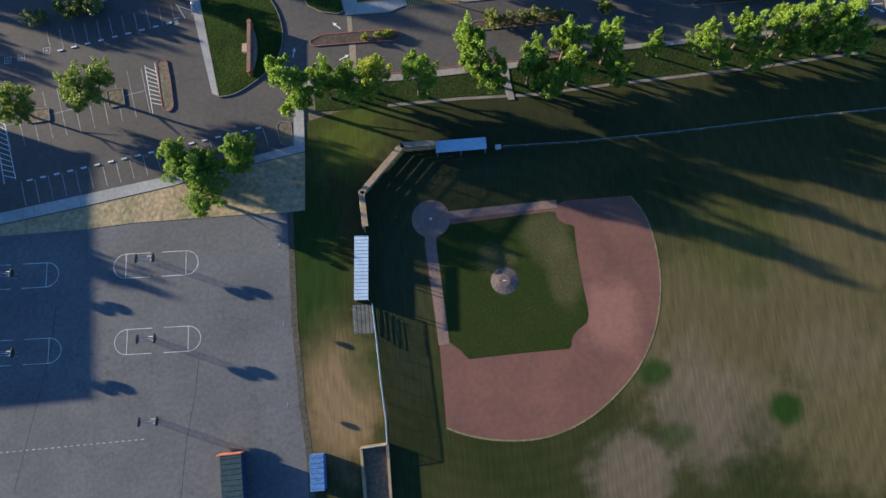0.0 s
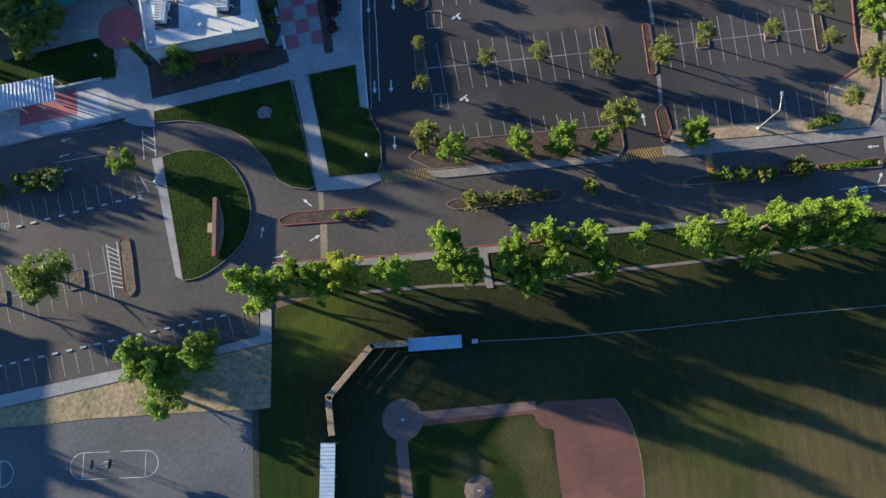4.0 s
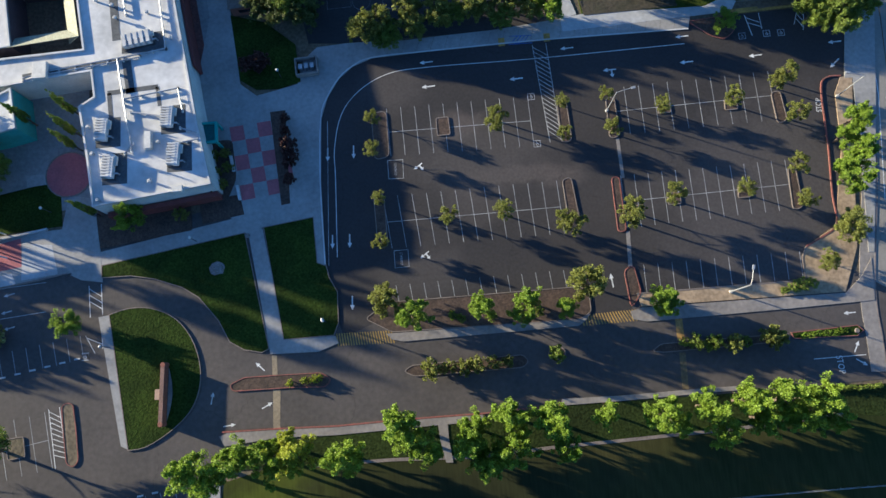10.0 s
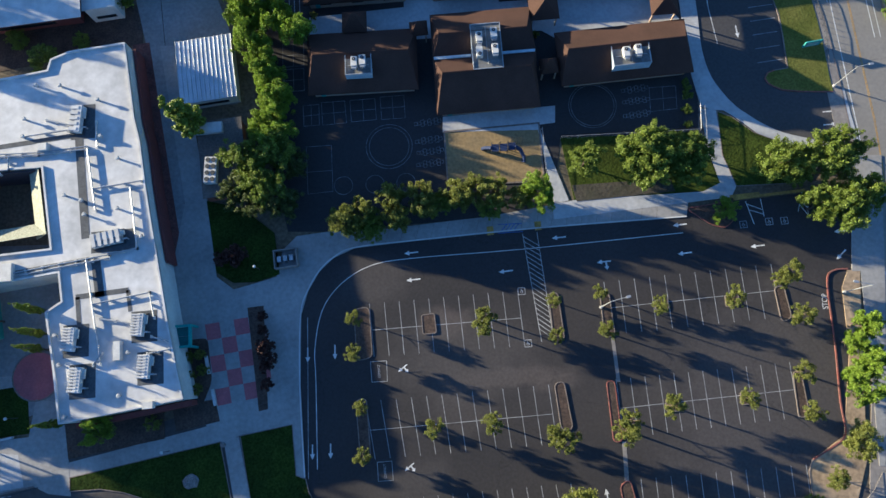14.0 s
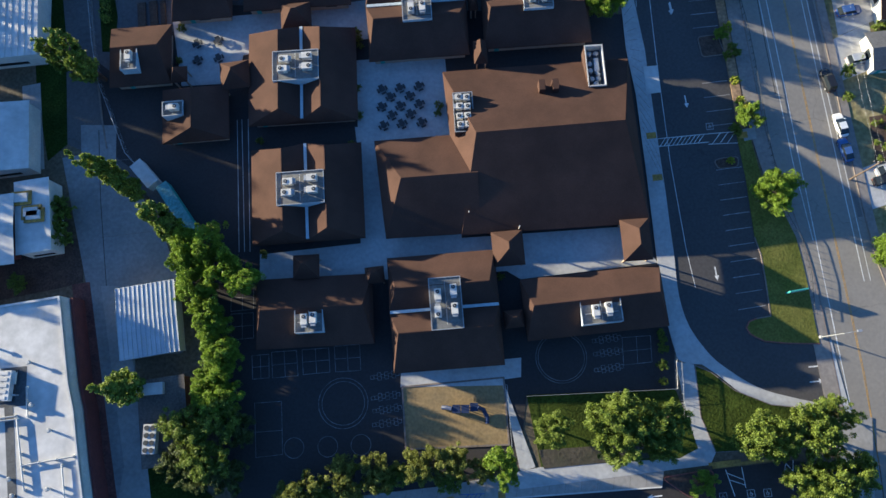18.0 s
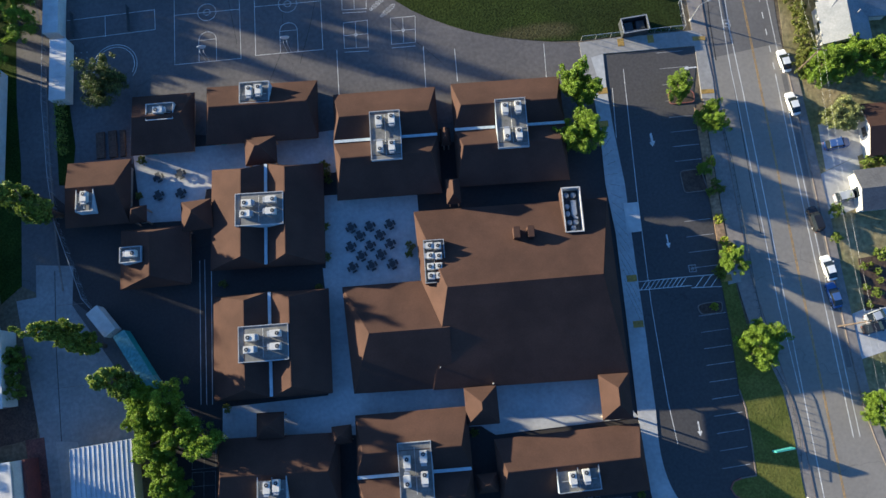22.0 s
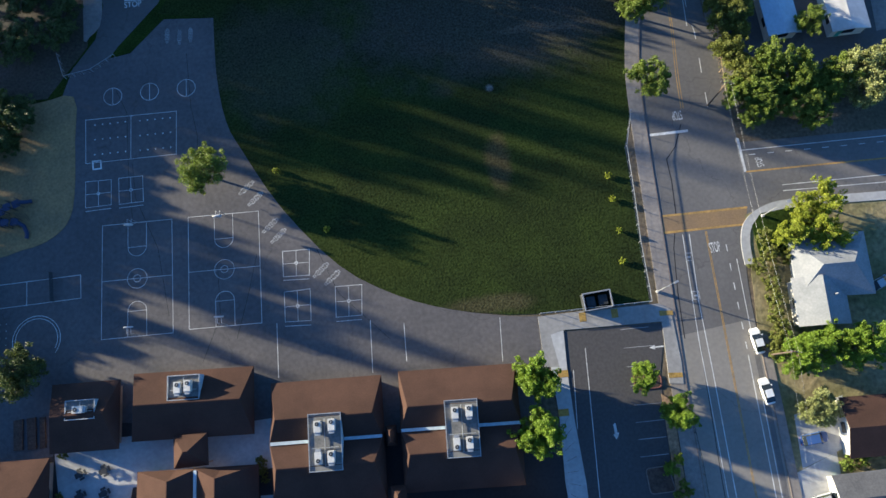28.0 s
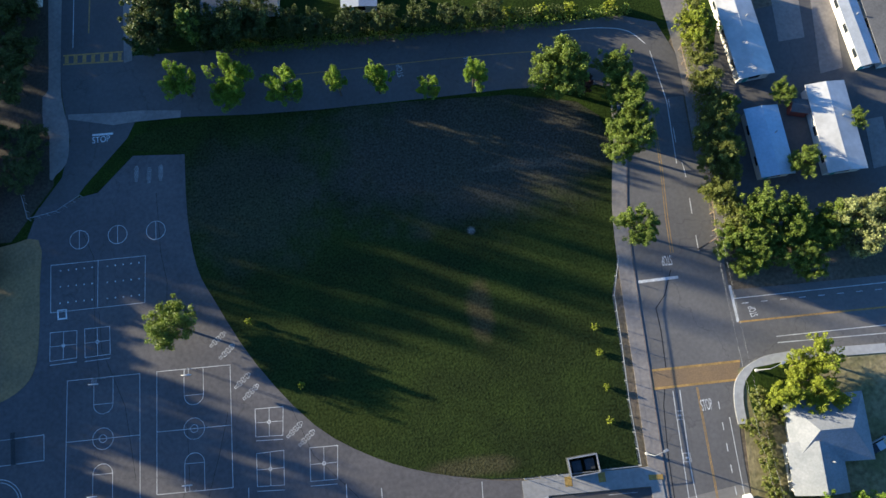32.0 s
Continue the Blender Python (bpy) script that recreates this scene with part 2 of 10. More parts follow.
M_GREYWALK = mat("grey_walk", (0.255, 0.228, 0.205), (0.185, 0.168, 0.155), big=0.15, fine=1.5, var=0.15)


def blotches(m, spots, soft=0.45, wob=0.16):
    """Patches of another colour with ragged rims: (x, y, half width, half depth, colour, strength)."""
    nt, nd, lk = m.node_tree, m.node_tree.nodes, m.node_tree.links.new
    hv = [n for n in nd if n.bl_idname == "ShaderNodeHueSaturation"][0]
    tc = [n for n in nd if n.bl_idname == "ShaderNodeTexCoord"][0]
    nz = nd.new("ShaderNodeTexNoise")
    nz.inputs["Scale"].default_value, nz.inputs["Detail"].default_value, nz.inputs["Roughness"].default_value = wob, 7, 0.65
    lk(tc.outputs["Object"], nz.inputs["Vector"])
    src = hv.inputs["Color"].links[0].from_socket
    for x, y, rx, ry, col, k in spots:
        mp = nd.new("ShaderNodeMapping")
        mp.vector_type = "TEXTURE"
        mp.inputs["Location"].default_value, mp.inputs["Scale"].default_value = (x, y, 0), (rx, ry, 1000)
        lk(tc.outputs["Object"], mp.inputs["Vector"])
        ln = nd.new("ShaderNodeVectorMath")
        ln.operation = "LENGTH"
        lk(mp.outputs[0], ln.inputs[0])
        ad = nd.new("ShaderNodeMath")
        ad.operation = "MULTIPLY_ADD"
        ad.inputs[1].default_value, ad.inputs[2].default_value = 1.6, -0.8
        lk(nz.outputs[0], ad.inputs[0])
        sm = nd.new("ShaderNodeMath")
        lk(ln.outputs["Value"], sm.inputs[0])
        lk(ad.outputs[0], sm.inputs[1])
        mr = nd.new("ShaderNodeMapRange")
        mr.interpolation_type = "SMOOTHSTEP"
        mr.inputs["From Min"].default_value, mr.inputs["From Max"].default_value = 1 - soft, 1 + soft
        mr.inputs["To Min"].default_value, mr.inputs["To Max"].default_value = k, 0.0
        lk(sm.outputs[0], mr.inputs[0])
        mx = nd.new("ShaderNodeMix")
        mx.data_type = "RGBA"
        lk(mr.outputs[0], mx.inputs[0])
        lk(src, mx.inputs[6])
        mx.inputs[7].default_value = (*col, 1)
        src = mx.outputs[2]
    lk(src, hv.inputs["Color"])


def rings(m, x, y, step, k):
    """Faint mowing rings round a point."""
    nt, nd, lk = m.node_tree, m.node_tree.nodes, m.node_tree.links.new
    hv = [n for n in nd if n.bl_idname == "ShaderNodeHueSaturation"][0]
    tc = [n for n in nd if n.bl_idname == "ShaderNodeTexCoord"][0]
    mp = nd.new("ShaderNodeMapping")
    mp.inputs["Location"].default_value = (-x, -y, 0)
    lk(tc.outputs["Object"], mp.inputs["Vector"])
    wv = nd.new("ShaderNodeTexWave")
    wv.wave_type, wv.rings_direction = "RINGS", "Z"
    wv.inputs["Scale"].default_value, wv.inputs["Distortion"].default_value, wv.inputs["Detail"].default_value, wv.inputs["Detail Scale"].default_value = 0.314 / step, 2.5, 3, 0.3
    lk(mp.outputs[0], wv.inputs["Vector"])
    mr = nd.new("ShaderNodeMapRange")
    mr.inputs["To Min"].default_value, mr.inputs["To Max"].default_value = 1 - k, 1 + k
    lk(wv.outputs["Fac"], mr.inputs[0])
    mu = nd.new("ShaderNodeMath")
    mu.operation = "MULTIPLY"
    lk(hv.inputs["Value"].links[0].from_socket, mu.inputs[0])
    lk(mr.outputs[0], mu.inputs[1])
    lk(mu.outputs[0], hv.inputs["Value"])


DRY, PALE, LUSH, MUD = (0.110, 0.088, 0.040), (0.145, 0.112, 0.080), (0.020, 0.042, 0.008), (0.062, 0.056, 0.046)
blotches(M_FIELD, [(*(52.2, 2.0), 30, 16, DRY, 0.75), (*(37.9, -12.1), 7, 11, PALE, 0.6), (*(47.2, -13.9), 8, 7, PALE, 0.35), (*(63.2, -7.0), 9, 7, PALE, 0.3), (*(25.7, -22.0), 7, 6, PALE, 0.75), (*(68.4, -18.9), 16, 10, DRY, 0.8), (*(69.8, 14.3), 14, 9, DRY, 0.55), (*(49.9, 16.4), 9, 7, (0.060, 0.066, 0.016), 0.6)])
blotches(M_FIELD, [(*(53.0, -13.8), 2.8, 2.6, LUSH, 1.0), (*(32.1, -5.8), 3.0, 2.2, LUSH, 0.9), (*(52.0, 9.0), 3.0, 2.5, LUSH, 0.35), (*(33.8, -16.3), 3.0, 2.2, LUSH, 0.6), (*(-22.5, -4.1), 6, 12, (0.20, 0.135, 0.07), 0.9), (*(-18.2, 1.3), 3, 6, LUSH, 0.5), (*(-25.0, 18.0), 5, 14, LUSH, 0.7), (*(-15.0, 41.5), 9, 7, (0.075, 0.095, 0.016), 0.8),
                   # Dull patches by backstop and tree row: dark grass plus shade in the colour.
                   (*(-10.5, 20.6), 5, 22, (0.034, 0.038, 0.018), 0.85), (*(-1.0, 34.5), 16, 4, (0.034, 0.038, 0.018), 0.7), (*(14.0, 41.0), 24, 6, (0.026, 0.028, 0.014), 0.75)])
rings(M_FIELD, *(7.0, 13.7), 2.6, 0.05)
blotches(M_INFIELD, [(*(16.7, 19.9), 4, 4, (0.085, 0.075, 0.035), 0.6), (*(7.3, 16.7), 3, 3, DRY, 0.5), (*(19.1, 13.4), 3, 6, DRY, 0.5)])
blotches(M_CLAY, [(*(30.2, 20.5), 3, 4, (0.15, 0.07, 0.05), 0.8), (*(12.3, -7.6), 5, 2, (0.17, 0.075, 0.055), 0.5), (*(25.8, 4.7), 5, 6, (0.30, 0.14, 0.10), 0.5)])
blotches(M_WILD, [(*(66.1, 257.5), 2.2, 5.0, (0.085, 0.062, 0.034), 0.6), (*(61.7, 231.4), 7, 1.6, (0.085, 0.066, 0.04), 0.5), (*(66.0, 288.5), 26, 13, MUD, 0.75), (*(26.0, 283.0), 14, 12, MUD, 0.45), (*(85.9, 289.1), 8, 7, MUD, 0.6), (*(39.2, 241.0), 12, 4, (0.034, 0.046, 0.010), 0.5), (*(77.8, 284.4), 9, 1.0, PALE, 0.35), (*(66.2, 272.7), 0.7, 0.7, (0.16, 0.155, 0.14), 0.8)])
blotches(M_ASPHNEW, [(*(76.0, 86.0), 20, 20, (0.070, 0.062, 0.060), 0.8), (*(20.4, 106.2), 4, 2.6, (0.095, 0.076, 0.068), 0.75), (*(30.7, 95.8), 9, 1.6, (0.090, 0.074, 0.066), 0.7), (*(38.3, 94.0), 4, 1.4, (0.085, 0.07, 0.063), 0.6), (*(23.2, 100.0), 11, 7, (0.075, 0.066, 0.062), 0.6), (*(8.6, 114.8), 6, 4, (0.07, 0.062, 0.06), 0.5), (*(21.5, 92.6), 6, 6, (0.072, 0.062, 0.058), 0.5), (*(12.1, 78.8), 8, 4, (0.065, 0.058, 0.056), 0.5)])
blotches(M_DROP, [(*(80.1, 219.5), 10, 8, (0.072, 0.068, 0.068), 0.6)])
LEAF = {
    "bright": mat("bright_green_leaves", (0.210, 0.300, 0.027), (0.150, 0.230, 0.023), big=0.4, fine=2.0, var=0.2, bump=0, isl=0.35, leaf=0.33, rough=0.55),
    "green": mat("green_leaves", (0.175, 0.225, 0.030), (0.120, 0.168, 0.025), big=0.4, fine=2.0, var=0.25, bump=0, isl=0.4, leaf=0.28, rough=0.55),
    "dark": mat("dark_green_leaves", (0.085, 0.108, 0.026), (0.060, 0.080, 0.020), big=0.4, fine=2.0, var=0.3, bump=0, isl=0.4, leaf=0.25, rough=0.55),
    "olive": mat("olive_leaves", (0.205, 0.222, 0.046), (0.150, 0.170, 0.036), big=0.4, fine=2.0, var=0.2, bump=0, isl=0.3, leaf=0.42, rough=0.6),
    "yellow": mat("yellow_green_leaves", (0.320, 0.350, 0.030), (0.240, 0.285, 0.028), big=0.4, fine=2.0, var=0.2, bump=0, isl=0.35, leaf=0.32, rough=0.55),
    "red": mat("purple_leaves", (0.080, 0.034, 0.027), (0.052, 0.025, 0.021), big=0.4, fine=2.0, var=0.3, bump=0, isl=0.4, leaf=0.2, rough=0.6),
    "pale": mat("pale_blossom_leaves", (0.30, 0.31, 0.12), (0.17, 0.20, 0.06), big=0.6, fine=2.0, var=0.3, bump=0, isl=0.5, leaf=0.3, rough=0.6),
}


# ---- builders ----
def link(name, verts, faces, material, parent=None, label=""):
    me = bpy.data.meshes.new(name)
    me.from_pydata(verts, [], faces)
    me.materials.append(material)
    ob = new(name, me)
    if parent is not None:
        ob.parent = parent
    if label:
        tagged(ob, label)
    return ob


def part(name, bm, material, parent=None, label=""):
    me = bpy.data.meshes.new(name)
    bm.to_mesh(me)
    bm.free()
    me.materials.append(material)
    ob = new(name, me)
    if parent is not None:
        ob.parent = parent
    if label:
        tagged(ob, label)
    return ob


def empty(name, x, y, label, category, z=0.0, rz=0.0, group=""):
    ob = new(name)
    ob.matrix_basis = pose(x, y, z, 0, 0, rz)
    return tagged(ob, label, category, group)


def area2(p):
    return sum(p[i][0] * p[(i + 1) % len(p)][1] - p[(i + 1) % len(p)][0] * p[i][1] for i in range(len(p)))


def ccw(p):
    p = [tuple(q[:2]) for q in p]
    return p if area2(p) > 0 else p[::-1]


def curvy(pts, n=5, closed=True):
    """A smooth line through the corners of a plan."""
    pts = [Vector(p[:2]) for p in pts]
    out, k = [], len(pts)
    for i in range(k if closed else k - 1):
        g = lambda j: pts[j % k] if closed else pts[min(max(j, 0), k - 1)]
        p0, p1, p2, p3 = g(i - 1), g(i), g(i + 1), g(i + 2)
        for s in range(n):
            t = s / n
            out.append(tuple(0.5 * ((2 * p1) + (p2 - p0) * t + (2 * p0 - 5 * p1 + 4 * p2 - p3) * t * t + (3 * p1 - p0 - 3 * p2 + p3) * t ** 3)))
    if not closed:
        out.append(tuple(pts[-1]))
    return out


def rounded(pts, r, n=5):
    """A closed plan with its corners rounded by about r."""
    pts = [Vector(p[:2]) for p in pts]
    out = []
    for i, p in enumerate(pts):
        a, b = pts[i - 1] - p, pts[(i + 1) % len(pts)] - p
        d = min(r, a.length * 0.48, b.length * 0.48)
        p0, p1 = p + a.normalized() * d, p + b.normalized() * d
        for s in range(n + 1):
            t = s / n
            out.append(tuple(p0 * (1 - t) ** 2 + p * 2 * t * (1 - t) + p1 * t * t))
    return out


def prism(pts, z0, z1):
    p = ccw(pts)
    n = len(p)
    v = [(x, y, z0) for x, y in p] + [(x, y, z1) for x, y in p]
    f = [tuple(range(n, 2 * n)), tuple(range(n - 1, -1, -1))] + [(i, (i + 1) % n, n + (i + 1) % n, n + i) for i in range(n)]
    return v, f


LIFT, COUNT = {}, [0]


def slab(name, pts, z1, material, z0=-0.3, label="", category="", parent=None, kind="structure"):
    up = 0.0
    if parent is not None:
        up = LIFT.get(parent.name, 0.0)
    elif z1 >= 0.08:
        COUNT[0] += 1
        up = 0.0024 * (COUNT[0] % 8)
    z1 += up
    v, f = prism(pts, z0, z1)
    ob = link(name, v, f, material, parent)
    LIFT[ob.name] = up
    if parent is None:
        tagged(ob, label, category, kind=kind)
    elif label:
        tagged(ob, label)
    return ob


def ribbon_data(pts, w, z0, z1, closed=False, side=0.0):
    """A band of width w along a line; side shifts it across (1: wholly to the left)."""
    pts = [Vector(p[:2]) for p in pts]
    n = len(pts)
    left, right = [], []
    for i, p in enumerate(pts):
        a = pts[i - 1] if (i or closed) else None
        b = pts[(i + 1) % n] if (i < n - 1 or closed) else None
        d1 = (p - a).normalized() if a is not None else (b - p).normalized()
        d2 = (b - p).normalized() if b is not None else d1
        d = d1 + d2
        d = d.normalized() if d.length > 1e-3 else d1
        nrm = Vector((-d.y, d.x))
        k = 1 / max(0.5, nrm.dot(Vector((-d1.y, d1.x))))
        left.append(p + nrm * (w * 0.5 * (1 + side) * k))
        right.append(p - nrm * (w * 0.5 * (1 - side) * k))
    v = []
    for l, r in zip(left, right):
        v += [(l.x, l.y, z0), (r.x, r.y, z0), (r.x, r.y, z1), (l.x, l.y, z1)]
    f = []
    for i in range(n if closed else n - 1):
        a, b = 4 * i, 4 * ((i + 1) % n)
        f += [(a + 3, a + 2, b + 2, b + 3), (a + 1, b + 1, b + 2, a + 2), (a, a + 3, b + 3, b)]
    if not closed:
        f += [(0, 1, 2, 3), (4 * n - 1, 4 * n - 2, 4 * n - 3, 4 * n - 4)]
    return v, f


def ribbon(name, pts, w, z1, material, parent=None, z0=0.0, closed=False, side=0.0, label="", category="", kind="structure"):
    if parent is not None:
        z1 += LIFT.get(parent.name, 0.0)
    v, f = ribbon_data(pts, w, z0, z1, closed, side)
    ob = link(name, v, f, material, parent)
    if parent is None:
        tagged(ob, label, category, kind=kind)
    elif label:
        tagged(ob, label)
    return ob


def box_bm(bm, x0, x1, y0, y1, z0, z1, m=None):
    vs = [bm.verts.new((x, y, z)) for z in (z0, z1) for x, y in ((x0, y0), (x1, y0), (x1, y1), (x0, y1))]
    for q in ((3, 2, 1, 0), (4, 5, 6, 7), (0, 1, 5, 4), (1, 2, 6, 5), (2, 3, 7, 6), (3, 0, 4, 7)):
        bm.faces.new([vs[i] for i in q])
    if m is not None:
        bmesh.ops.transform(bm, matrix=m, verts=vs)
    return vs


def box(name, x0, x1, y0, y1, z0, z1, material, parent=None, bevel=0.0, label=""):
    bm = bmesh.new()
    box_bm(bm, x0, x1, y0, y1, z0, z1)
    if bevel:
        bmesh.ops.bevel(bm, geom=bm.edges[:], offset=bevel, segments=2, affect="EDGES")
    return part(name, bm, material, parent, label)


def tube(bm, pts, radii, n=7):
    """A tapered round bar through the points."""
    rings = []
    for i, p in enumerate(pts):
        p = Vector(p)
        d = (Vector(pts[min(i + 1, len(pts) - 1)]) - Vector(pts[max(i - 1, 0)])).normalized()
        q = d.to_track_quat("Z", "Y")
        r = radii[i] if isinstance(radii, (list, tuple)) else radii
        rings.append([bm.verts.new(p + q @ Vector((r * math.cos(6.2832 * k / n), r * math.sin(6.2832 * k / n), 0))) for k in range(n)])
    for a, b in zip(rings, rings[1:]):
        for k in range(n):
            bm.faces.new((a[k], a[(k + 1) % n], b[(k + 1) % n], b[k]))
    bm.faces.new(rings[0][::-1])
    bm.faces.new(rings[-1])


def mids(a, b, n):
    a, b = Vector(a[:2]), Vector(b[:2])
    return [tuple(a + (b - a) * i / max(1, n)) for i in range(n + 1)]


def frame_of(c):
    """From the eave corners (west-north, east-north, east-south, west-south): middle, size and turn."""
    c = [Vector(p[:2]) for p in c]
    mid = sum(c, Vector((0, 0))) / 4
    u = ((c[1] - c[0]) + (c[2] - c[3])) / 2
    v = ((c[0] - c[3]) + (c[1] - c[2])) / 2
    return mid, u.length, v.length, math.degrees(math.atan2(u.y, u.x))


# ---- ground ----
gs = [(-1500, -1500, 0), (1500, -1500, 0), (1500, 1800, 0), (-1500, 1800, 0)]
tagged(link("ground", gs, [(0, 1, 2, 3)], M_EARTH), "bare dry earth with thin brown grass round the school", "ground", kind="structure")

slab("north_verge", [(-85.4, 379.7), (129.6, 352.1), (116.5, 301.8), (114.5, 306.9), (109.6, 307.5), (99.4, 294.4), (89.1, 268.9), (-10.1, 274.7), (-73.3, 281.8)], 0.025, M_LAWN, label="dark rough grass between street and school", category="lawn")
slab("brown_grey_ground", [(-85.4, 379.7), (-10.1, 370.0), (-9.3, 307.2), (-10.9, 290.1), (-18.6, 280.0), (-73.3, 281.8)], 0.0275, M_BROWNGREY, label="dark brown grey ground under trees", category="ground")
slab("street_shoulder", [(107.8, 322.7), (112.2, 322.1), (114.5, 306.9), (114.0, 289.2), (112.4, 266.2), (109.8, 264.4), (109.3, 279.6), (109.6, 294.4), (109.4, 303.3)], 0.0275, M_GREYWALK, label="grey concrete walk along the fence", category="pavement")
# playground west of the ball field
court_w = slab("playground_asphalt", [(-125.0, 29.5), (-87.0, 30.7), (-75.7, 30.4), (-66.4, 30.2), (-57.7, 30.5), (-51.0, 30.3), (-42.8, 29.8), (-36.6, 29.9), (-29.1, 29.5), (-29.3, 18.5), (-29.5, 8.4), (-29.1, 1.4), (-29.0, -5.3), (-28.4, -12.9), (-28.2, -20.4), (-27.6, -36.2), (-119.8, -27.2)], 0.04, M_COURT, label="worn grey asphalt playground beside a ball field", category="playground")
# car park and drives, one old surface
lot_w = slab("car_park_asphalt", [(-124.7, 26.3), (-88.2, 33.8), (-82.0, 34.0), (-66.4, 36.0), (-50.8, 37.8), (-27.4, 41.9), (-26.9, 50.6), (-22.8, 50.6)] + [(-24.9, 54.9), (-15.2, 54.7), (-5.4, 54.2), (3.3, 54.2), (19.8, 54.0), (33.4, 54.3), (52.6, 53.6), (62.3, 53.8), (72.0, 54.1), (81.6, 54.0), (100.9, 54.3), (102.6, 61.9), (76.7, 80.2), (6.3, 82.4), (-7.2, 98.5), (-55.1, 87.9), (-96.2, 83.2), (-105.7, 56.4)], 0.04, M_DRIVE, label="grey brown asphalt of a car park and drive", category="car park")
lot_n = slab("north_car_park", curvy([(-5.9, 82.2), (-5.9, 97.5), (-5.3, 109.7), (-3.9, 114.0), (-1.6, 117.6), (1.2, 119.8), (5.1, 121.2), (15.6, 121.5), (30.6, 121.5)], 3, False) + [(65.3, 122.6), (73.7, 123.1), (86.7, 123.4), (94.9, 122.0), (92.4, 111.3), (88.6, 95.0), (85.4, 81.5), (79.3, 78.1), (78.3, 76.0), (78.0, 72.2), (48.4, 72.0), (46.8, 68.7), (38.1, 68.7), (40.2, 73.3), (4.5, 71.9), (-3.1, 69.0), (-5.4, 77.3)], 0.055, M_ASPHNEW, label="dark newly sealed asphalt car park", category="car park")
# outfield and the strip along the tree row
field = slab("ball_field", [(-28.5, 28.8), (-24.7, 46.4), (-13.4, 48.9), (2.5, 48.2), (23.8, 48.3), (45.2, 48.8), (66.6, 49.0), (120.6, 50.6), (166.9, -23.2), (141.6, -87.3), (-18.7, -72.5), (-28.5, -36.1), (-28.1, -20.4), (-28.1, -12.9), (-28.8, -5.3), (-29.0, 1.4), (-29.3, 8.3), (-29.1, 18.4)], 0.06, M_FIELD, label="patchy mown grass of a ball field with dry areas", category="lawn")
# school yards and the north playground
court_s = slab("school_yard_asphalt", [(-6.7, 125.1), (-0.6, 124.5), (34.1, 124.2), (42.0, 127.1), (44.4, 138.0), (69.7, 136.5), (74.6, 168.9), (76.4, 206.6), (-14.2, 219.1), (-22.4, 220.1), (-15.4, 175.2)], 0.048, M_ASPHNEW, label="dark asphalt yard with painted games", category="playground")
court_n = slab("north_playground", [(-32.0, 197.1), (-42.4, 202.3), (-45.6, 226.3), (-35.7, 253.2), (-33.9, 268.0)] + [(-16.8, 277.0), (-13.6, 286.1), (-2.5, 287.8), (4.2, 294.4), (14.0, 293.6)] + curvy([(14.0, 293.6), (14.2, 281.7), (15.7, 271.6), (18.7, 265.0), (25.5, 253.1), (35.2, 241.4), (44.9, 235.0), (54.6, 231.3), (64.5, 229.1), (69.9, 228.5)], 3, False)[1:] + [(69.9, 228.3), (69.1, 214.8)] + [(65.3, 211.2), (19.5, 208.5), (-7.4, 209.2), (-32.0, 197.1)], 0.045, M_COURTN, label="cracked grey asphalt playground with painted courts", category="playground")
slab("north_field", curvy([(14.0, 293.6), (14.2, 281.7), (15.7, 271.6), (18.7, 265.0), (25.5, 253.1), (35.2, 241.4), (44.9, 235.0), (54.6, 231.3), (64.5, 229.3)], 3, False) + [(70.0, 228.9), (77.0, 228.9), (82.6, 228.9), (89.6, 228.9), (89.8, 258.2), (92.4, 265.8)] + [(94.3, 286.9), (92.8, 292.3), (89.0, 295.6), (76.4, 298.5), (54.7, 299.4), (39.5, 299.7), (24.3, 300.3), (14.5, 300.0), (4.7, 298.5), (3.1, 295.8), (11.1, 293.8)], 0.07, M_WILD, label="rough green grass field in long shadows", category="lawn")

# the street east of the school by its two kerb lines, and its side streets
SW = [(85.5, 6.4), (89.1, 55.3), (89.6, 66.9), (91.2, 75.8), (94.2, 89.1), (96.6, 105.2), (97.6, 120.9)] + [(97.2, 130.7), (97.1, 143.8), (96.8, 155.7), (95.6, 164.7), (93.6, 180.0), (93.4, 192.2), (93.5, 208.3)] + [(93.8, 222.5), (94.0, 234.2)] + [(94.2, 244.7), (94.4, 257.8), (94.9, 271.3), (96.3, 280.7)] + [(97.7, 287.7), (98.3, 295.7)]
SE = [(98.6, 5.4), (104.6, 54.0), (105.8, 65.5), (107.6, 74.4), (110.7, 87.6), (113.6, 103.6), (116.2, 119.3)] + [(111.2, 129.5), (110.2, 142.6), (108.2, 154.4), (107.7, 163.4), (107.6, 177.4), (107.6, 190.6), (107.5, 206.7)] + [(107.3, 221.1), (107.6, 232.5)] + [(109.3, 242.9), (110.6, 258.1), (110.7, 269.5), (110.5, 279.0)] + [(109.2, 283.0), (109.3, 296.7)]
SW2, SE2 = curvy(SW, 4, False), curvy(SE, 4, False)
IW, IE = [min(i for i, p in enumerate(line) if p[1] > 222) for line in (SW2, SE2)]
street = slab("street", SW2[:IW + 1] + SE2[:IE + 1][::-1], 0.030, M_STREET, label="grey asphalt street with worn lane lines", category="road")
slab("street", SW2[IW:] + SE2[IE:][::-1], 0.030, M_STREETM, label="asphalt street beside the field with shade in its colour", category="road")
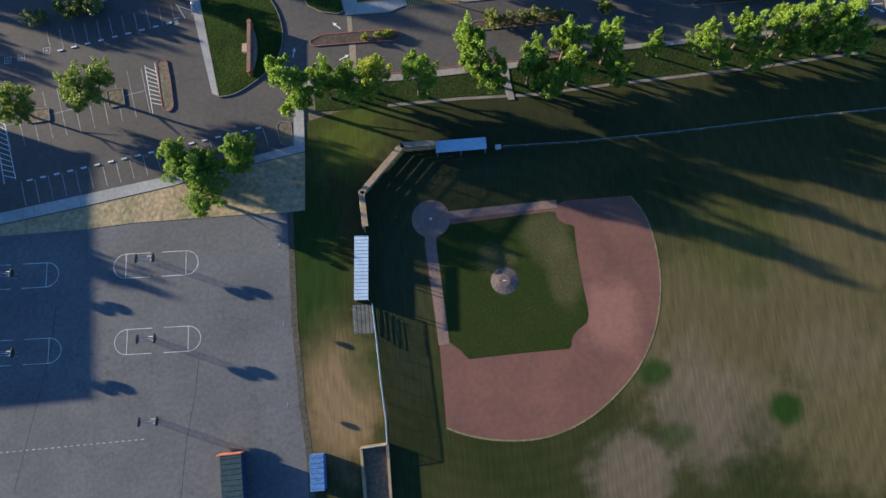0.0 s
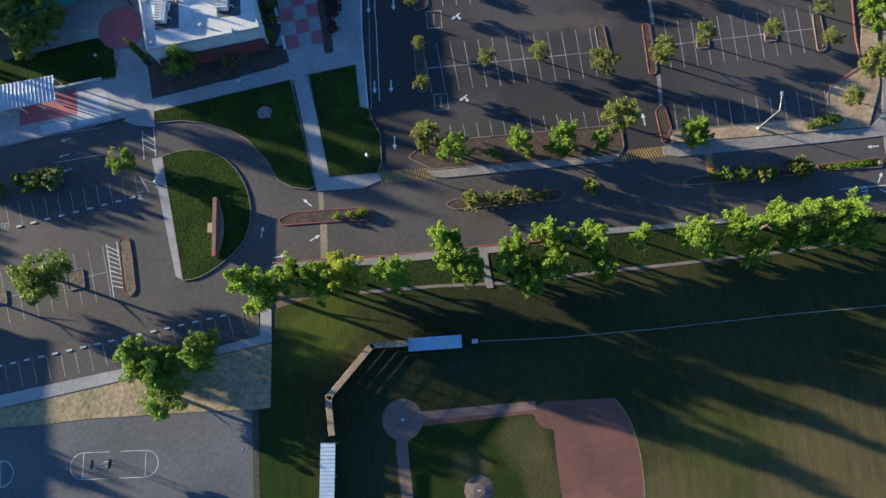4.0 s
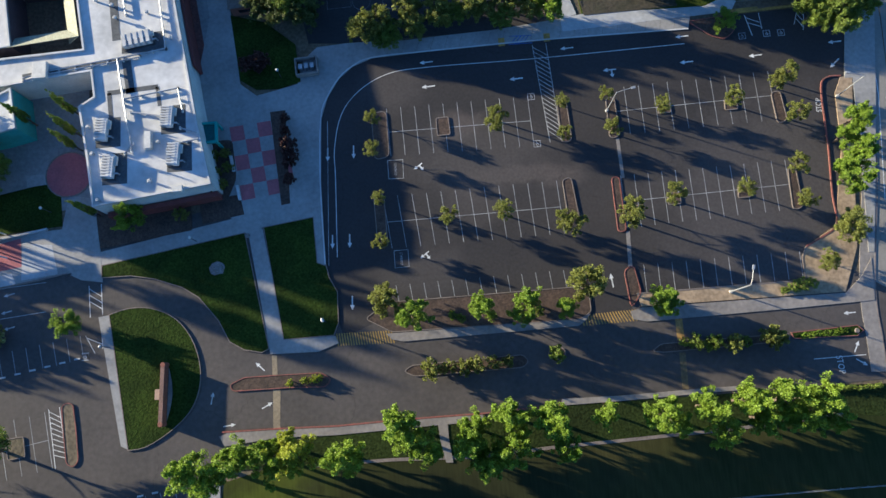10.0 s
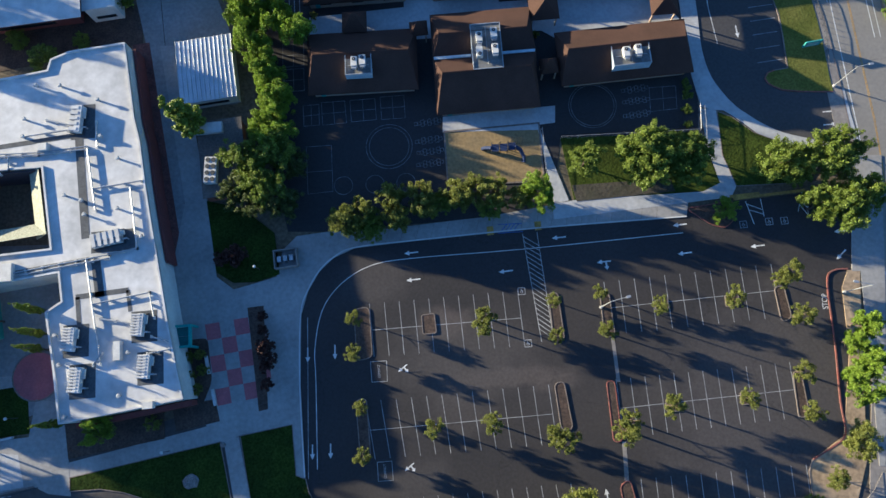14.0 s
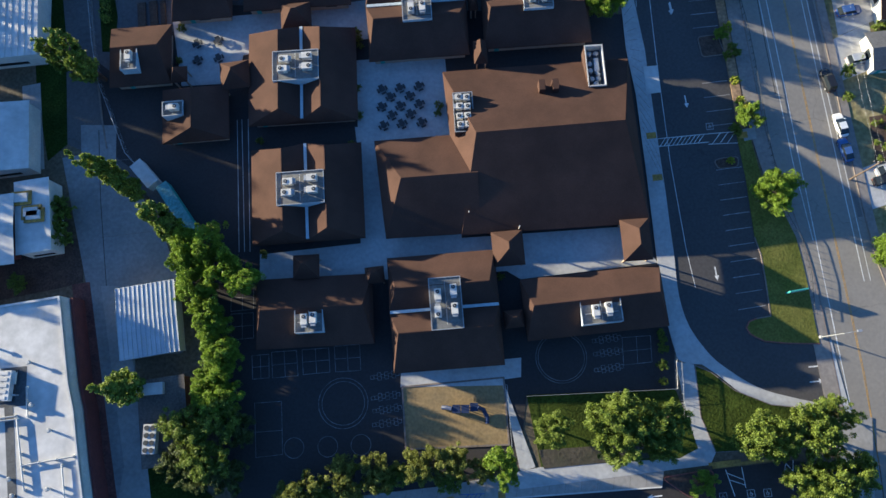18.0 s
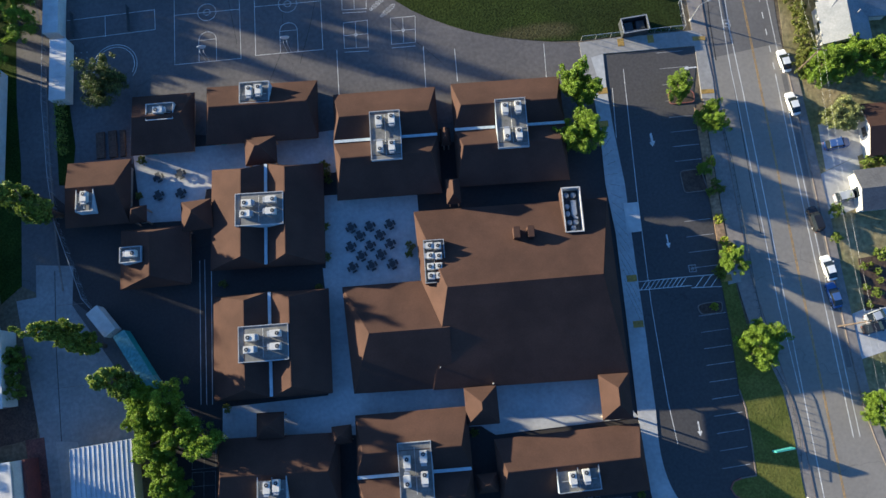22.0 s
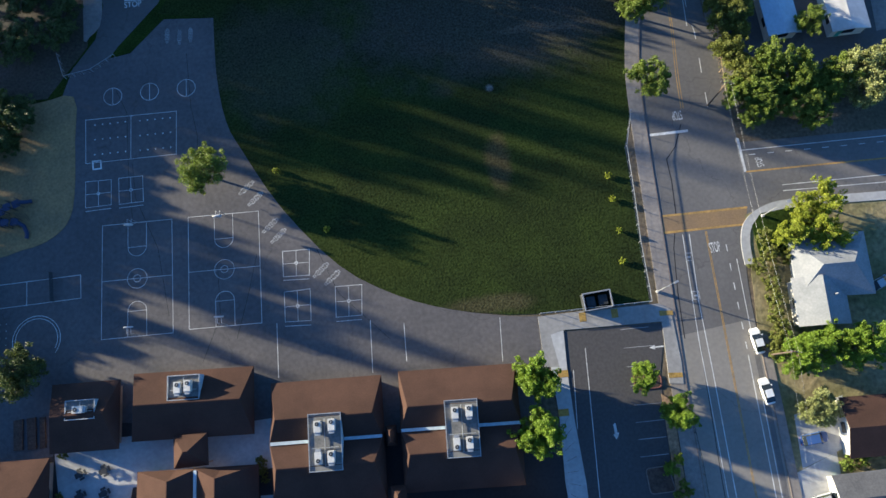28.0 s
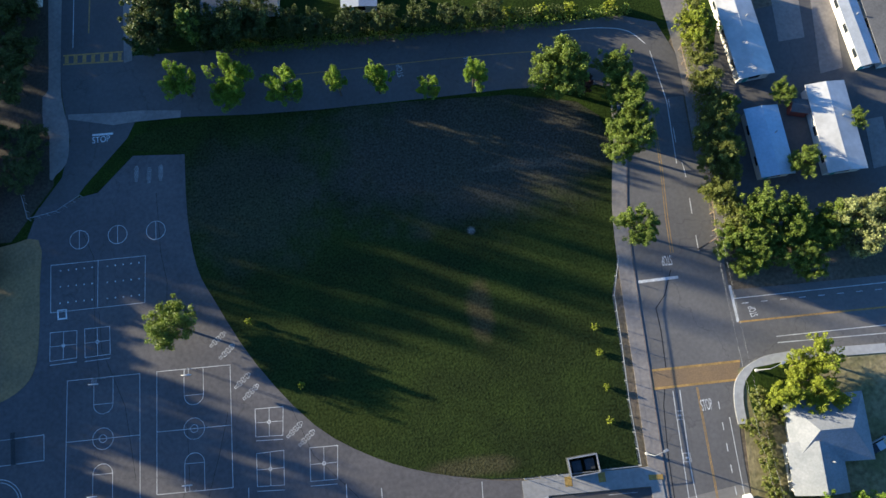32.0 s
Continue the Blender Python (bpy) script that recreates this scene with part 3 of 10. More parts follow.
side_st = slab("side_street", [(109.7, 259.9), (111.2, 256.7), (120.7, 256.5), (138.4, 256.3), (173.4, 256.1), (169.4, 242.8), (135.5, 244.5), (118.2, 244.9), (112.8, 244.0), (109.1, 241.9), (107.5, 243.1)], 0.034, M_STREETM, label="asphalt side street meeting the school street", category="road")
north_st = slab("north_street", [(99.4, 294.4), (93.8, 298.6), (76.5, 299.7), (63.5, 299.6), (39.5, 299.7), (29.7, 300.0), (14.5, 301.2), (4.7, 301.4), (3.1, 298.1), (-5.0, 289.4), (-9.7, 282.8), (-14.7, 284.4), (-9.3, 291.6), (-7.8, 298.8), (-9.3, 307.2), (-10.2, 316.9), (-9.6, 355.9), (3.1, 354.3), (3.5, 315.3), (28.2, 314.3), (56.0, 313.7), (78.3, 313.1), (100.5, 312.5), (106.8, 310.3), (109.4, 303.3), (109.6, 294.4)], 0.038, M_STREETN, label="asphalt street north of the field with shade in its colour", category="road")


def between(f, i0=0, i1=None):
    """A line along the street at a fraction of its width from the school side."""
    a = [tuple(Vector(p).lerp(Vector(q), f)) for p, q in zip(SW2, SE2)]
    return a[i0:i1]


def dash(name, pts, w, z, material, parent, on, off):
    pts = [Vector(p) for p in pts]
    run, t0, segs = 0.0, 0.0, []
    for a, b in zip(pts, pts[1:]):
        length = (b - a).length
        s = -run
        while s < length:
            p, q = max(0, s), min(length, s + on)
            if q - p > 0.2:
                ribbon(name, [a.lerp(b, p / length), a.lerp(b, q / length)], w, z, material, parent, z0=0)
            s += on + off
        run = (run + length) % (on + off)


K = len(SW2)
for x in (101.65, 101.87):
    ribbon("centre_line", [(99.3, 100.0), (101.0, 120.0), (x, 136.0), (x, 240.6)], 0.12, 0.036, M_YLINE, street)
ribbon("lane_line", [(94.7, 85.0), (97.6, 105.0), (98.4, 122.0), (98.4, 157.0), (98.5, 190.0), (98.4, 216.0), (98.2, 228.0), (98.7, 240.4)], 0.14, 0.036, M_PAINT, street)
ribbon("lane_line", [(97.9, 160.0), (97.2, 175.0), (97.1, 205.0), (97.0, 222.0), (97.5, 240.4)], 0.12, 0.036, M_PAINT, street)
ribbon("lane_line", [(105.2, 152.0), (105.0, 190.0), (105.0, 218.0)], 0.14, 0.036, M_PAINT, street)
ribbon("lane_line", [(106.3, 152.0), (106.0, 190.0), (106.0, 213.0)], 0.12, 0.036, M_PAINT, street)
ribbon("lane_line", [(106.3, 220.0), (106.3, 235.0)], 0.12, 0.036, M_PAINT, street)
dash("lane_dash", [(105.0, 219.0), (104.9, 240.0)], 0.13, 0.036, M_PAINT, street, 1.3, 2.2)
for y in (236.2, 229.2):
    ribbon("symbol_edge", [(97.35, y - 0.6), (98.5, y - 0.7), (98.5, y + 0.7), (97.35, y + 0.8)], 0.12, 0.04, M_FADED, street, closed=True)
    ribbon("symbol_bar", [(97.6, y), (98.2, y)], 0.3, 0.04, M_FADED, street)
ribbon("centre_line", between(0.43, 70, K - 1), 0.12, 0.036, M_YLINE, street)
ribbon("centre_line", between(0.457, 70, K - 1), 0.12, 0.036, M_YLINE, street)
dash("lane_dash", between(0.74, 70, K - 1), 0.12, 0.036, M_PAINT, street, 3.0, 4.0)
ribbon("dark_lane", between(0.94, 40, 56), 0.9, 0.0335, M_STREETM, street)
ribbon("crack_seal", [(100.9, 261.4), (99.1, 257.1), (97.1, 254.9), (97.3, 250.7), (97.0, 244.3), (95.5, 238.1), (94.8, 229.9), (94.6, 221.9)], 0.16, 0.034, M_RUBBER, street)
ribbon("crack_seal", [(97.1, 220.5), (96.8, 207.9), (96.6, 198.4), (96.6, 188.2)], 0.12, 0.034, M_RUBBER, street)
slab("crossing", [(94.5, 244.3), (110.0, 244.2), (109.1, 241.0), (93.9, 240.8)], 0.041, mat("faded_crossing", (0.25, 0.165, 0.085), (0.20, 0.14, 0.085), big=0.12, fine=4.0, var=0.15), z0=0, parent=street)
for e in ([(94.5, 244.2), (110.0, 244.2)], [(93.9, 241.1), (109.0, 241.1)]):
    ribbon("crossing_edge", e, 0.4, 0.046, M_YLINE, street)
ribbon("stop_line", [(94.8, 259.9), (102.0, 260.0)], 0.5, 0.036, M_PAINT, street)
ribbon("stop_line", [(110.8, 257.5), (111.0, 250.9)], 0.45, 0.042, M_PAINT, side_st)
ribbon("centre_line", [(111.1, 250.9), (137.0, 250.7), (171.8, 250.6)], 0.3, 0.042, M_YLINE, side_st)
ribbon("lane_line", [(111.1, 255.1), (138.1, 255.0), (173.1, 254.9)], 0.12, 0.042, M_PAINT, side_st)
dash("lane_dash", [(112.3, 254.1), (137.8, 253.9)], 0.12, 0.042, M_PAINT, side_st, 1.2, 2.2)
for e in ([(117.1, 247.7), (136.3, 247.6), (170.8, 247.5)], [(117.1, 246.6), (135.9, 246.2), (170.4, 246.1)]):
    ribbon("lane_line", e, 0.12, 0.042, M_PAINT, side_st)
ribbon("centre_line", [(35.6, 307.5), (64.3, 307.4), (75.3, 307.2), (87.4, 306.7)], 0.14, 0.044, M_YLINE, north_st)
ribbon("lane_line", curvy([(88.2, 310.7), (95.7, 310.4), (101.0, 309.1), (104.0, 306.0)], 5, False), 0.14, 0.044, M_PAINT, north_st)
ribbon("lane_line", [(104.6, 304.4), (106.0, 293.6), (105.6, 281.2)], 0.14, 0.044, M_PAINT, north_st)
ribbon("centre_line", [(-4.1, 336.4), (-4.4, 321.2)], 0.25, 0.044, M_YLINE, north_st)
ribbon("lane_line", [(-7.4, 336.8), (-7.5, 318.4)], 0.12, 0.044, M_PAINT, north_st)
for p, q in zip(mids((-8.7, 316.7), (1.8, 316.2), 6), mids((-8.7, 315.2), (1.7, 314.6), 6)):
    ribbon("crossing_bar", [p, q], 0.75, 0.044, M_YLINE, north_st)
for e in ([(-9.4, 316.9), (2.4, 316.4)], [(-9.4, 315.0), (2.4, 314.4)]):
    ribbon("crossing_edge", e, 0.3, 0.048, M_YLINE, north_st)
ribbon("stop_line", [(-3.6, 299.5), (0.4, 299.4)], 0.4, 0.044, M_PAINT, north_st)


# ---- kerbs, walks and lawns ----
def walk_slab(pts, label="pale concrete walk", material=None, z=0.16, name="pavement"):
    return slab(name, pts, z, material or M_WALK, label=label, category="pavement")


def lawn(pts, z=0.18, label="clipped green lawn inside a kerb", material=None, kerb=M_KERB, name="lawn"):
    ob = slab(name, pts, z, material or M_LAWN, label=label, category="lawn")
    if kerb is not None:
        ribbon("kerb", ccw(pts), 0.14, z + 0.03, kerb, ob, closed=True, side=-1)
    return ob


def planter(pts, material=None, kerb=None, label="kerbed planting bed with bark", r=0.6):
    pts = rounded(pts, r, 4)
    ob = slab("planting_bed", pts, 0.15, material or M_MULCH, label=label, category="planting bed")
    ribbon("kerb", ccw(pts), 0.16, 0.2, kerb or M_KERB, ob, closed=True, side=-1)
    return ob


def joints(ob, a, b, c, d, n, z):
    """Thin joints across a walk between the lines a-b and c-d."""
    for p, q in zip(mids(a, b, n)[1:-1], mids(c, d, n)[1:-1]):
        ribbon("joint", [p, q], 0.05, z + 0.004, M_KERB, ob, z0=z - 0.01)


# walk and dirt bank south of the west car park
wk = walk_slab([(-112.7, 30.1), (-82.0, 34.7), (-66.4, 36.6), (-50.8, 38.5), (-38.2, 40.2), (-27.6, 41.9), (-27.2, 49.1), (-25.3, 49.1), (-25.6, 40.6), (-36.1, 39.1), (-50.8, 36.5), (-66.4, 34.4), (-81.9, 32.6), (-112.6, 28.2)])
joints(wk, (-82.0, 34.7), (-27.6, 41.9), (-81.9, 32.6), (-26.6, 40.5), 26, 0.16)
slab("dirt_bank", [(-112.6, 27.9), (-81.9, 32.4), (-66.4, 34.2), (-50.8, 36.3), (-36.1, 38.9), (-25.6, 40.4), (-26.3, 29.4), (-28.9, 29.3), (-36.6, 29.7), (-51.0, 30.1), (-57.7, 30.3), (-66.4, 30.0), (-87.0, 30.5)], 0.09, mat("dry_bank", (0.34, 0.25, 0.15), (0.20, 0.17, 0.085), big=0.16, fine=1.2, var=0.3, bump=0.6, grain=0.15), label="dry dusty bank with straw coloured grass", category="ground")
planter([(-30.5, 46.3), (-29.4, 46.9), (-27.9, 46.4), (-27.8, 42.0), (-29.9, 42.4)], M_EARTH)
ribbon("dirt_edge", [(-29.0, 29.3), (-29.2, 18.5), (-29.4, 8.4), (-29.0, 1.4), (-28.9, -5.3), (-28.2, -12.9), (-28.1, -20.4)], 1.1, 0.078, M_BROWNGREY, label="worn dirt edge between asphalt and grass", category="ground")
# lawns before the school
lawn([(-45.8, 85.5), (-20.0, 89.2), (-16.4, 68.2), (-17.6, 67.7), (-20.6, 68.4), (-23.1, 70.0), (-25.0, 73.9), (-28.4, 78.3), (-31.4, 80.4), (-36.5, 82.4), (-40.6, 83.3), (-45.8, 83.4)])
lawn([(-16.4, 89.9), (-7.5, 91.0), (-7.2, 82.6), (-5.6, 81.9), (-5.2, 79.8), (-3.9, 77.1), (-4.0, 71.6), (-4.9, 69.6), (-13.6, 69.6)])
lawn(curvy([(-44.4, 76.5), (-41.1, 77.3), (-37.1, 77.0), (-33.0, 75.0), (-30.1, 71.4), (-28.6, 66.8), (-28.7, 62.4), (-30.5, 58.5), (-34.2, 55.4), (-38.1, 53.4), (-41.0, 53.1)], 3, False), label="green lawn island with a monument sign")
walk_slab([(-46.4, 76.3), (-44.4, 76.5), (-41.0, 53.1), (-42.3, 53.8)])
walk_slab([(-19.3, 89.3), (-16.7, 89.8), (-13.5, 69.5), (-4.6, 69.4), (-4.1, 68.1), (-7.7, 66.9), (-16.1, 67.2)])
walk_slab([(-46.5, 88.0), (-19.4, 92.5), (-19.3, 89.3), (-45.8, 85.4)])
# plaza between the white building and the north car park
plaza = walk_slab([(-29.8, 164.2), (-25.4, 132.2), (-28.3, 118.3), (-26.1, 96.4), (-21.2, 91.0), (-19.3, 88.7), (-16.4, 90.1), (-7.6, 91.0), (-7.7, 82.3), (-5.6, 82.2), (-5.7, 97.5), (-5.0, 109.7), (-3.6, 113.8), (-1.3, 117.3), (1.4, 119.5), (5.2, 120.9), (15.6, 121.2), (38.4, 121.4), (65.0, 121.0), (66.1, 125.1), (44.1, 125.6), (40.4, 125.4), (28.4, 124.4), (20.0, 124.2), (11.6, 123.9), (1.2, 124.4), (-5.1, 124.1), (-7.8, 121.7), (-9.1, 117.0), (-12.7, 116.2), (-16.9, 115.4), (-19.9, 118.0), (-21.2, 131.8), (-25.9, 163.7)], "wide concrete plaza and walk beside the car park")
ribbon("kerb", curvy([(-5.6, 82.2), (-5.7, 97.5), (-5.0, 109.7), (-3.6, 113.8), (-1.3, 117.3), (1.4, 119.5), (5.2, 120.9), (15.6, 121.2), (38.4, 121.4), (65.0, 121.0)], 4, False), 0.22, 0.19, M_ROOFW, plaza, side=1)
joints(plaza, (5.2, 120.9), (65.0, 121.0), (6.4, 124.0), (65.7, 124.2), 22, 0.16)
lawn([(-21.4, 132.3), (-14.8, 130.2), (-9.2, 125.1), (-8.5, 117.4), (-12.7, 116.4), (-16.9, 116.6), (-19.9, 118.8)], label="small shaded lawn in the plaza", kerb=None)
slab("planting_bed", [(-47.1, 95.9), (-29.7, 97.0), (-29.5, 90.6), (-46.2, 88.6)], 0.19, M_MULCH, label="shaded planting bed against the white building", category="planting bed")
slab("planting_bed", [(-28.1, 95.9), (-20.6, 96.5), (-19.9, 92.7), (-27.5, 91.6)], 0.19, M_MULCH, label="shaded planting bed beside the plaza", category="planting bed")
slab("planting_bed", [(-14.5, 111.9), (-11.6, 112.0), (-11.5, 94.0), (-13.1, 93.8)], 0.19, M_MULCH, label="long planting bed beside red paving", category="planting bed")
c0, c1, c2, c3 = [Vector(p) for p in [(-22.2, 109.6), (-11.9, 110.4), (-10.4, 96.4), (-20.2, 95.3)]]
for i in range(4):
    for j in range(5):
        if (i + j) % 2 == 0:
            at = lambda u, v: tuple((c0 * (1 - u) + c1 * u) * (1 - v) + (c3 * (1 - u) + c2 * u) * v)
            slab("red_paving", [at(i / 4, j / 5), at((i + 1) / 4, j / 5), at((i + 1) / 4, (j + 1) / 5), at(i / 4, (j + 1) / 5)], 0.166, M_REDPAVE, z0=0.1, parent=plaza)
# forecourt further west
fore = walk_slab([(-107.4, 81.5), (-75.2, 83.8), (-75.5, 92.3), (-53.2, 92.9), (-52.1, 99.2), (-46.9, 98.1), (-45.7, 82.5), (-49.5, 83.2), (-52.1, 84.6), (-64.5, 83.0), (-75.1, 81.4), (-107.1, 77.0)], "sunlit concrete forecourt with red paving")
slab("red_paving", [(-71.5, 88.8), (-64.7, 91.1), (-60.7, 91.9), (-60.4, 86.6), (-71.4, 85.2)], 0.166, M_REDPAVE, z0=0.1, parent=fore)
slab("pale_paving", [(-60.4, 91.0), (-55.0, 90.1), (-53.8, 84.7), (-60.4, 84.1)], 0.169, M_CONC, z0=0.1, parent=fore)
slab("pale_paving", [(-67.6, 85.0), (-62.2, 85.5), (-61.4, 83.5), (-66.7, 83.1)], 0.169, M_CONC, z0=0.1, parent=fore)
ribbon("low_wall", [(-64.4, 92.0), (-55.8, 93.1)], 0.35, 0.65, M_CONC, fore, z0=0.1)
ribbon("gate_bar", [(-56.4, 83.5), (-51.0, 84.4)], 0.22, 1.0, M_DARK, fore, z0=0.8)
ribbon("path_edge", [(-75.1, 81.4), (-64.5, 83.0), (-52.1, 84.6)], 0.3, 0.22, M_KERB, fore)
slab("lawn", [(-108.7, 98.6), (-75.6, 98.7), (-53.7, 102.3), (-53.2, 93.5), (-64.6, 92.9), (-75.5, 92.3), (-108.1, 90.5)], 0.10, M_LAWN, label="shaded ground under trees west of the forecourt", category="lawn")
wood = slab("round_patio", [tuple(Vector((-52.1, 103.2)) + Vector((4.2 * math.cos(k * 0.2618), 4.2 * math.sin(k * 0.2618)))) for k in range(24)], 0.17, M_REDPAVE, label="round red paved patio with a kerb", category="patio")
slab("pavement", [(-60.2, 103.7), (-56.0, 103.6), (-55.8, 101.7), (-59.8, 101.4)], 0.155, M_WALK, label="short paved path to the round patio", category="pavement")
ribbon("kerb", [tuple(Vector((-52.1, 103.2)) + Vector((4.3 * math.cos(k * 0.2618), 4.3 * math.sin(k * 0.2618)))) for k in range(24)], 0.25, 0.22, M_KERB, wood, closed=True)
# concrete bands and small medians in the drive
M_TANBAND = mat("tan_concrete_band", (0.26, 0.21, 0.14), (0.19, 0.155, 0.11), big=0.3, fine=2.0, var=0.2)
for b in ([(-15.9, 67.0), (-15.0, 66.9), (-15.0, 63.2), (-15.9, 63.3)], [(-15.9, 61.1), (-14.6, 61.0), (-14.9, 54.5), (-16.1, 54.6)]):
    slab("crossing_band", b, 0.055, M_TANBAND, label="brownish concrete crossing band in the drive", category="crossing")
planter([(-23.3, 62.5), (-20.8, 63.5), (-14.8, 63.4), (-7.4, 63.2), (-5.8, 62.0), (-6.8, 60.9), (-12.9, 61.3), (-22.8, 61.5)], kerb=M_REDKERB, label="narrow median bed with low shrubs")
planter([(-52.6, 61.3), (-51.8, 61.8), (-50.8, 61.5), (-50.2, 57.4), (-49.7, 52.0), (-50.5, 51.1), (-51.6, 51.7), (-52.1, 56.0)], M_EARTH, M_REDKERB, label="bare kerbed car park island")
walk_slab([(-25.4, 54.0), (-24.0, 54.5), (-15.2, 54.3), (-5.5, 53.9), (3.3, 54.0), (12.0, 54.0), (19.8, 53.9), (19.7, 52.8), (11.9, 52.8), (3.2, 52.7), (-5.5, 52.6), (-15.2, 53.0), (-24.5, 52.3)], "concrete walk beneath the tree row", M_GREYWALK)
ribbon("red_kerb", [(-24.9, 54.7), (-15.2, 54.5), (-5.4, 54.1), (3.3, 54.2), (12.1, 54.2), (19.8, 54.1), (33.4, 54.4)], 0.25, 0.2, M_REDKERB, label="red painted kerb along the drive", category="kerb")
walk_slab([(33.5, 55.4), (43.2, 55.1), (57.7, 55.1), (65.4, 55.0), (65.3, 54.3), (57.6, 54.3), (43.1, 54.2), (33.4, 54.3)], "concrete walk beneath the tree row", M_GREYWALK)
walk_slab([(12.0, 53.4), (13.7, 53.5), (13.7, 50.3), (14.1, 46.5), (12.9, 46.6), (12.2, 50.4)], "short concrete path to the field", M_GREYWALK)
ribbon("field_path", [(-9.6, 47.9), (3.8, 47.8), (18.2, 47.1), (32.6, 47.6), (42.2, 47.7), (51.8, 47.9), (61.4, 48.0), (71.0, 48.5), (80.6, 48.9)], 0.55, 0.10, M_KERB, label="narrow concrete mowing strip along the field", category="path")
slab("verge", [(-23.1, 51.9), (-5.5, 52.6), (11.9, 52.7), (33.4, 54.2), (62.3, 53.9), (81.5, 53.7), (91.0, 53.2), (89.9, 47.7), (80.6, 48.9), (61.4, 48.0), (42.2, 47.7), (18.2, 47.1), (-9.6, 47.9), (-23.2, 48.2)], 0.085, M_WILD, label="green verge under the tree row", category="lawn")
planter([(7.0, 62.3), (8.4, 63.1), (27.6, 63.3), (28.5, 62.2), (27.4, 61.3), (8.7, 61.4)], label="median bed with shrubs")
planter([(32.0, 63.5), (34.6, 64.0), (35.0, 62.8), (32.8, 61.8)], label="small median bed with a shrub")
planter([(50.0, 62.1), (51.6, 63.1), (73.6, 63.0), (73.4, 61.9), (51.9, 61.8)], label="median bed with clipped shrubs")
lawn([(74.1, 63.1), (85.4, 63.4), (86.2, 62.5), (85.1, 61.8), (74.4, 62.2)], label="grassed median end with red kerb", kerb=M_REDKERB)
# beds round the north car park
planter([(1.0, 71.9), (4.7, 74.4), (38.8, 74.2), (40.2, 73.3), (40.2, 69.8), (38.1, 68.7), (5.4, 69.3)], label="bed with trees between car park and drive")
walk_slab([(4.3, 69.0), (37.9, 68.7), (40.2, 69.5), (39.0, 68.2), (37.9, 67.5), (7.2, 67.4), (5.3, 67.9)], "concrete walk beside the car park bed", M_GREYWALK)
lot_bed = slab("dirt_bed", [(48.5, 72.2), (78.2, 72.0), (78.3, 76.0), (79.3, 77.9), (85.1, 81.2), (88.8, 95.0), (89.7, 105.9), (91.3, 108.9), (93.4, 108.7), (90.1, 89.5), (88.1, 77.1), (84.6, 69.4), (49.1, 69.9)], 0.14, mat("tan_dirt", (0.38, 0.28, 0.18), (0.26, 0.19, 0.12), big=0.25, fine=1.6, var=0.25, bump=0.5), label="bare tan earth bed round the car park", category="planting bed")
ribbon("red_kerb", curvy([(91.4, 109.1), (88.7, 109.0), (87.3, 106.7), (86.6, 96.3), (85.6, 86.7), (85.4, 81.5), (82.6, 79.5), (79.3, 77.9)], 4, False), 0.25, 0.2, M_REDKERB, lot_bed)
ribbon("kerb", [(79.3, 77.9), (78.3, 76.0), (78.2, 72.0), (48.5, 72.2)], 0.22, 0.18, M_KERB, lot_bed)
walk_slab([(47.1, 69.2), (49.1, 69.7), (84.6, 69.2), (88.1, 72.1), (90.2, 74.9), (89.3, 67.5), (74.4, 67.3), (49.7, 67.2), (47.4, 67.8)], "concrete walk along the drive to the street", M_GREYWALK)
for pts, k in (([(4.4, 109.8), (7.0, 110.0), (7.0, 101.3), (4.5, 100.9)], None), ([(3.8, 94.2), (5.5, 94.3), (5.6, 84.5), (4.0, 84.3)], None), ([(38.9, 109.6), (40.4, 109.5), (40.6, 101.2), (38.9, 101.0)], None), ([(47.9, 108.8), (49.3, 108.6), (49.4, 101.3), (47.7, 101.0)], None)):
    planter(pts, None, k, r=0.9, label="kerbed car park island with earth")
for pts, k in (([(78.2, 107.0), (79.7, 107.1), (80.1, 101.5), (78.4, 101.0)], None), ([(78.7, 92.3), (79.9, 92.4), (80.0, 85.1), (78.3, 84.7)], None), ([(38.1, 93.9), (39.6, 94.2), (40.2, 86.2), (38.4, 86.2)], None), ([(47.0, 93.5), (48.2, 93.5), (48.2, 83.6), (46.9, 83.5)], M_REDKERB), ([(47.0, 76.5), (48.6, 77.2), (49.3, 72.3), (47.4, 69.9)], M_REDKERB),
               ([(57.2, 106.5), (59.3, 106.6), (59.3, 105.0), (57.2, 105.0)], None), ([(69.5, 106.3), (71.6, 106.3), (71.5, 104.5), (69.4, 104.5)], None), ([(56.6, 89.6), (58.6, 89.6), (58.6, 87.7), (56.5, 87.7)], None), ([(69.3, 89.7), (71.3, 89.7), (71.2, 87.8), (69.1, 87.8)], None), ([(16.3, 107.7), (18.4, 107.8), (18.5, 104.5), (16.3, 104.5)], None), ([(65.3, 122.5), (73.7, 123.1), (73.5, 120.0), (71.5, 118.4), (69.1, 119.3), (67.0, 121.1)], M_REDKERB)):
    planter(pts, None, k, r=0.25 if abs(pts[0][0] - pts[1][0]) > 1.9 and len(pts) == 4 else 0.9, label="kerbed car park island with earth")
slab("strip_paving", [(48.7, 100.9), (49.3, 100.9), (49.3, 93.3), (48.7, 93.3)], 0.075, M_GREYWALK, label="pale concrete strip between car park rows", category="paving")
slab("strip_paving", [(48.2, 83.4), (48.9, 83.4), (48.5, 77.0), (47.8, 77.1)], 0.075, M_GREYWALK, label="pale concrete strip between car park rows", category="paving")

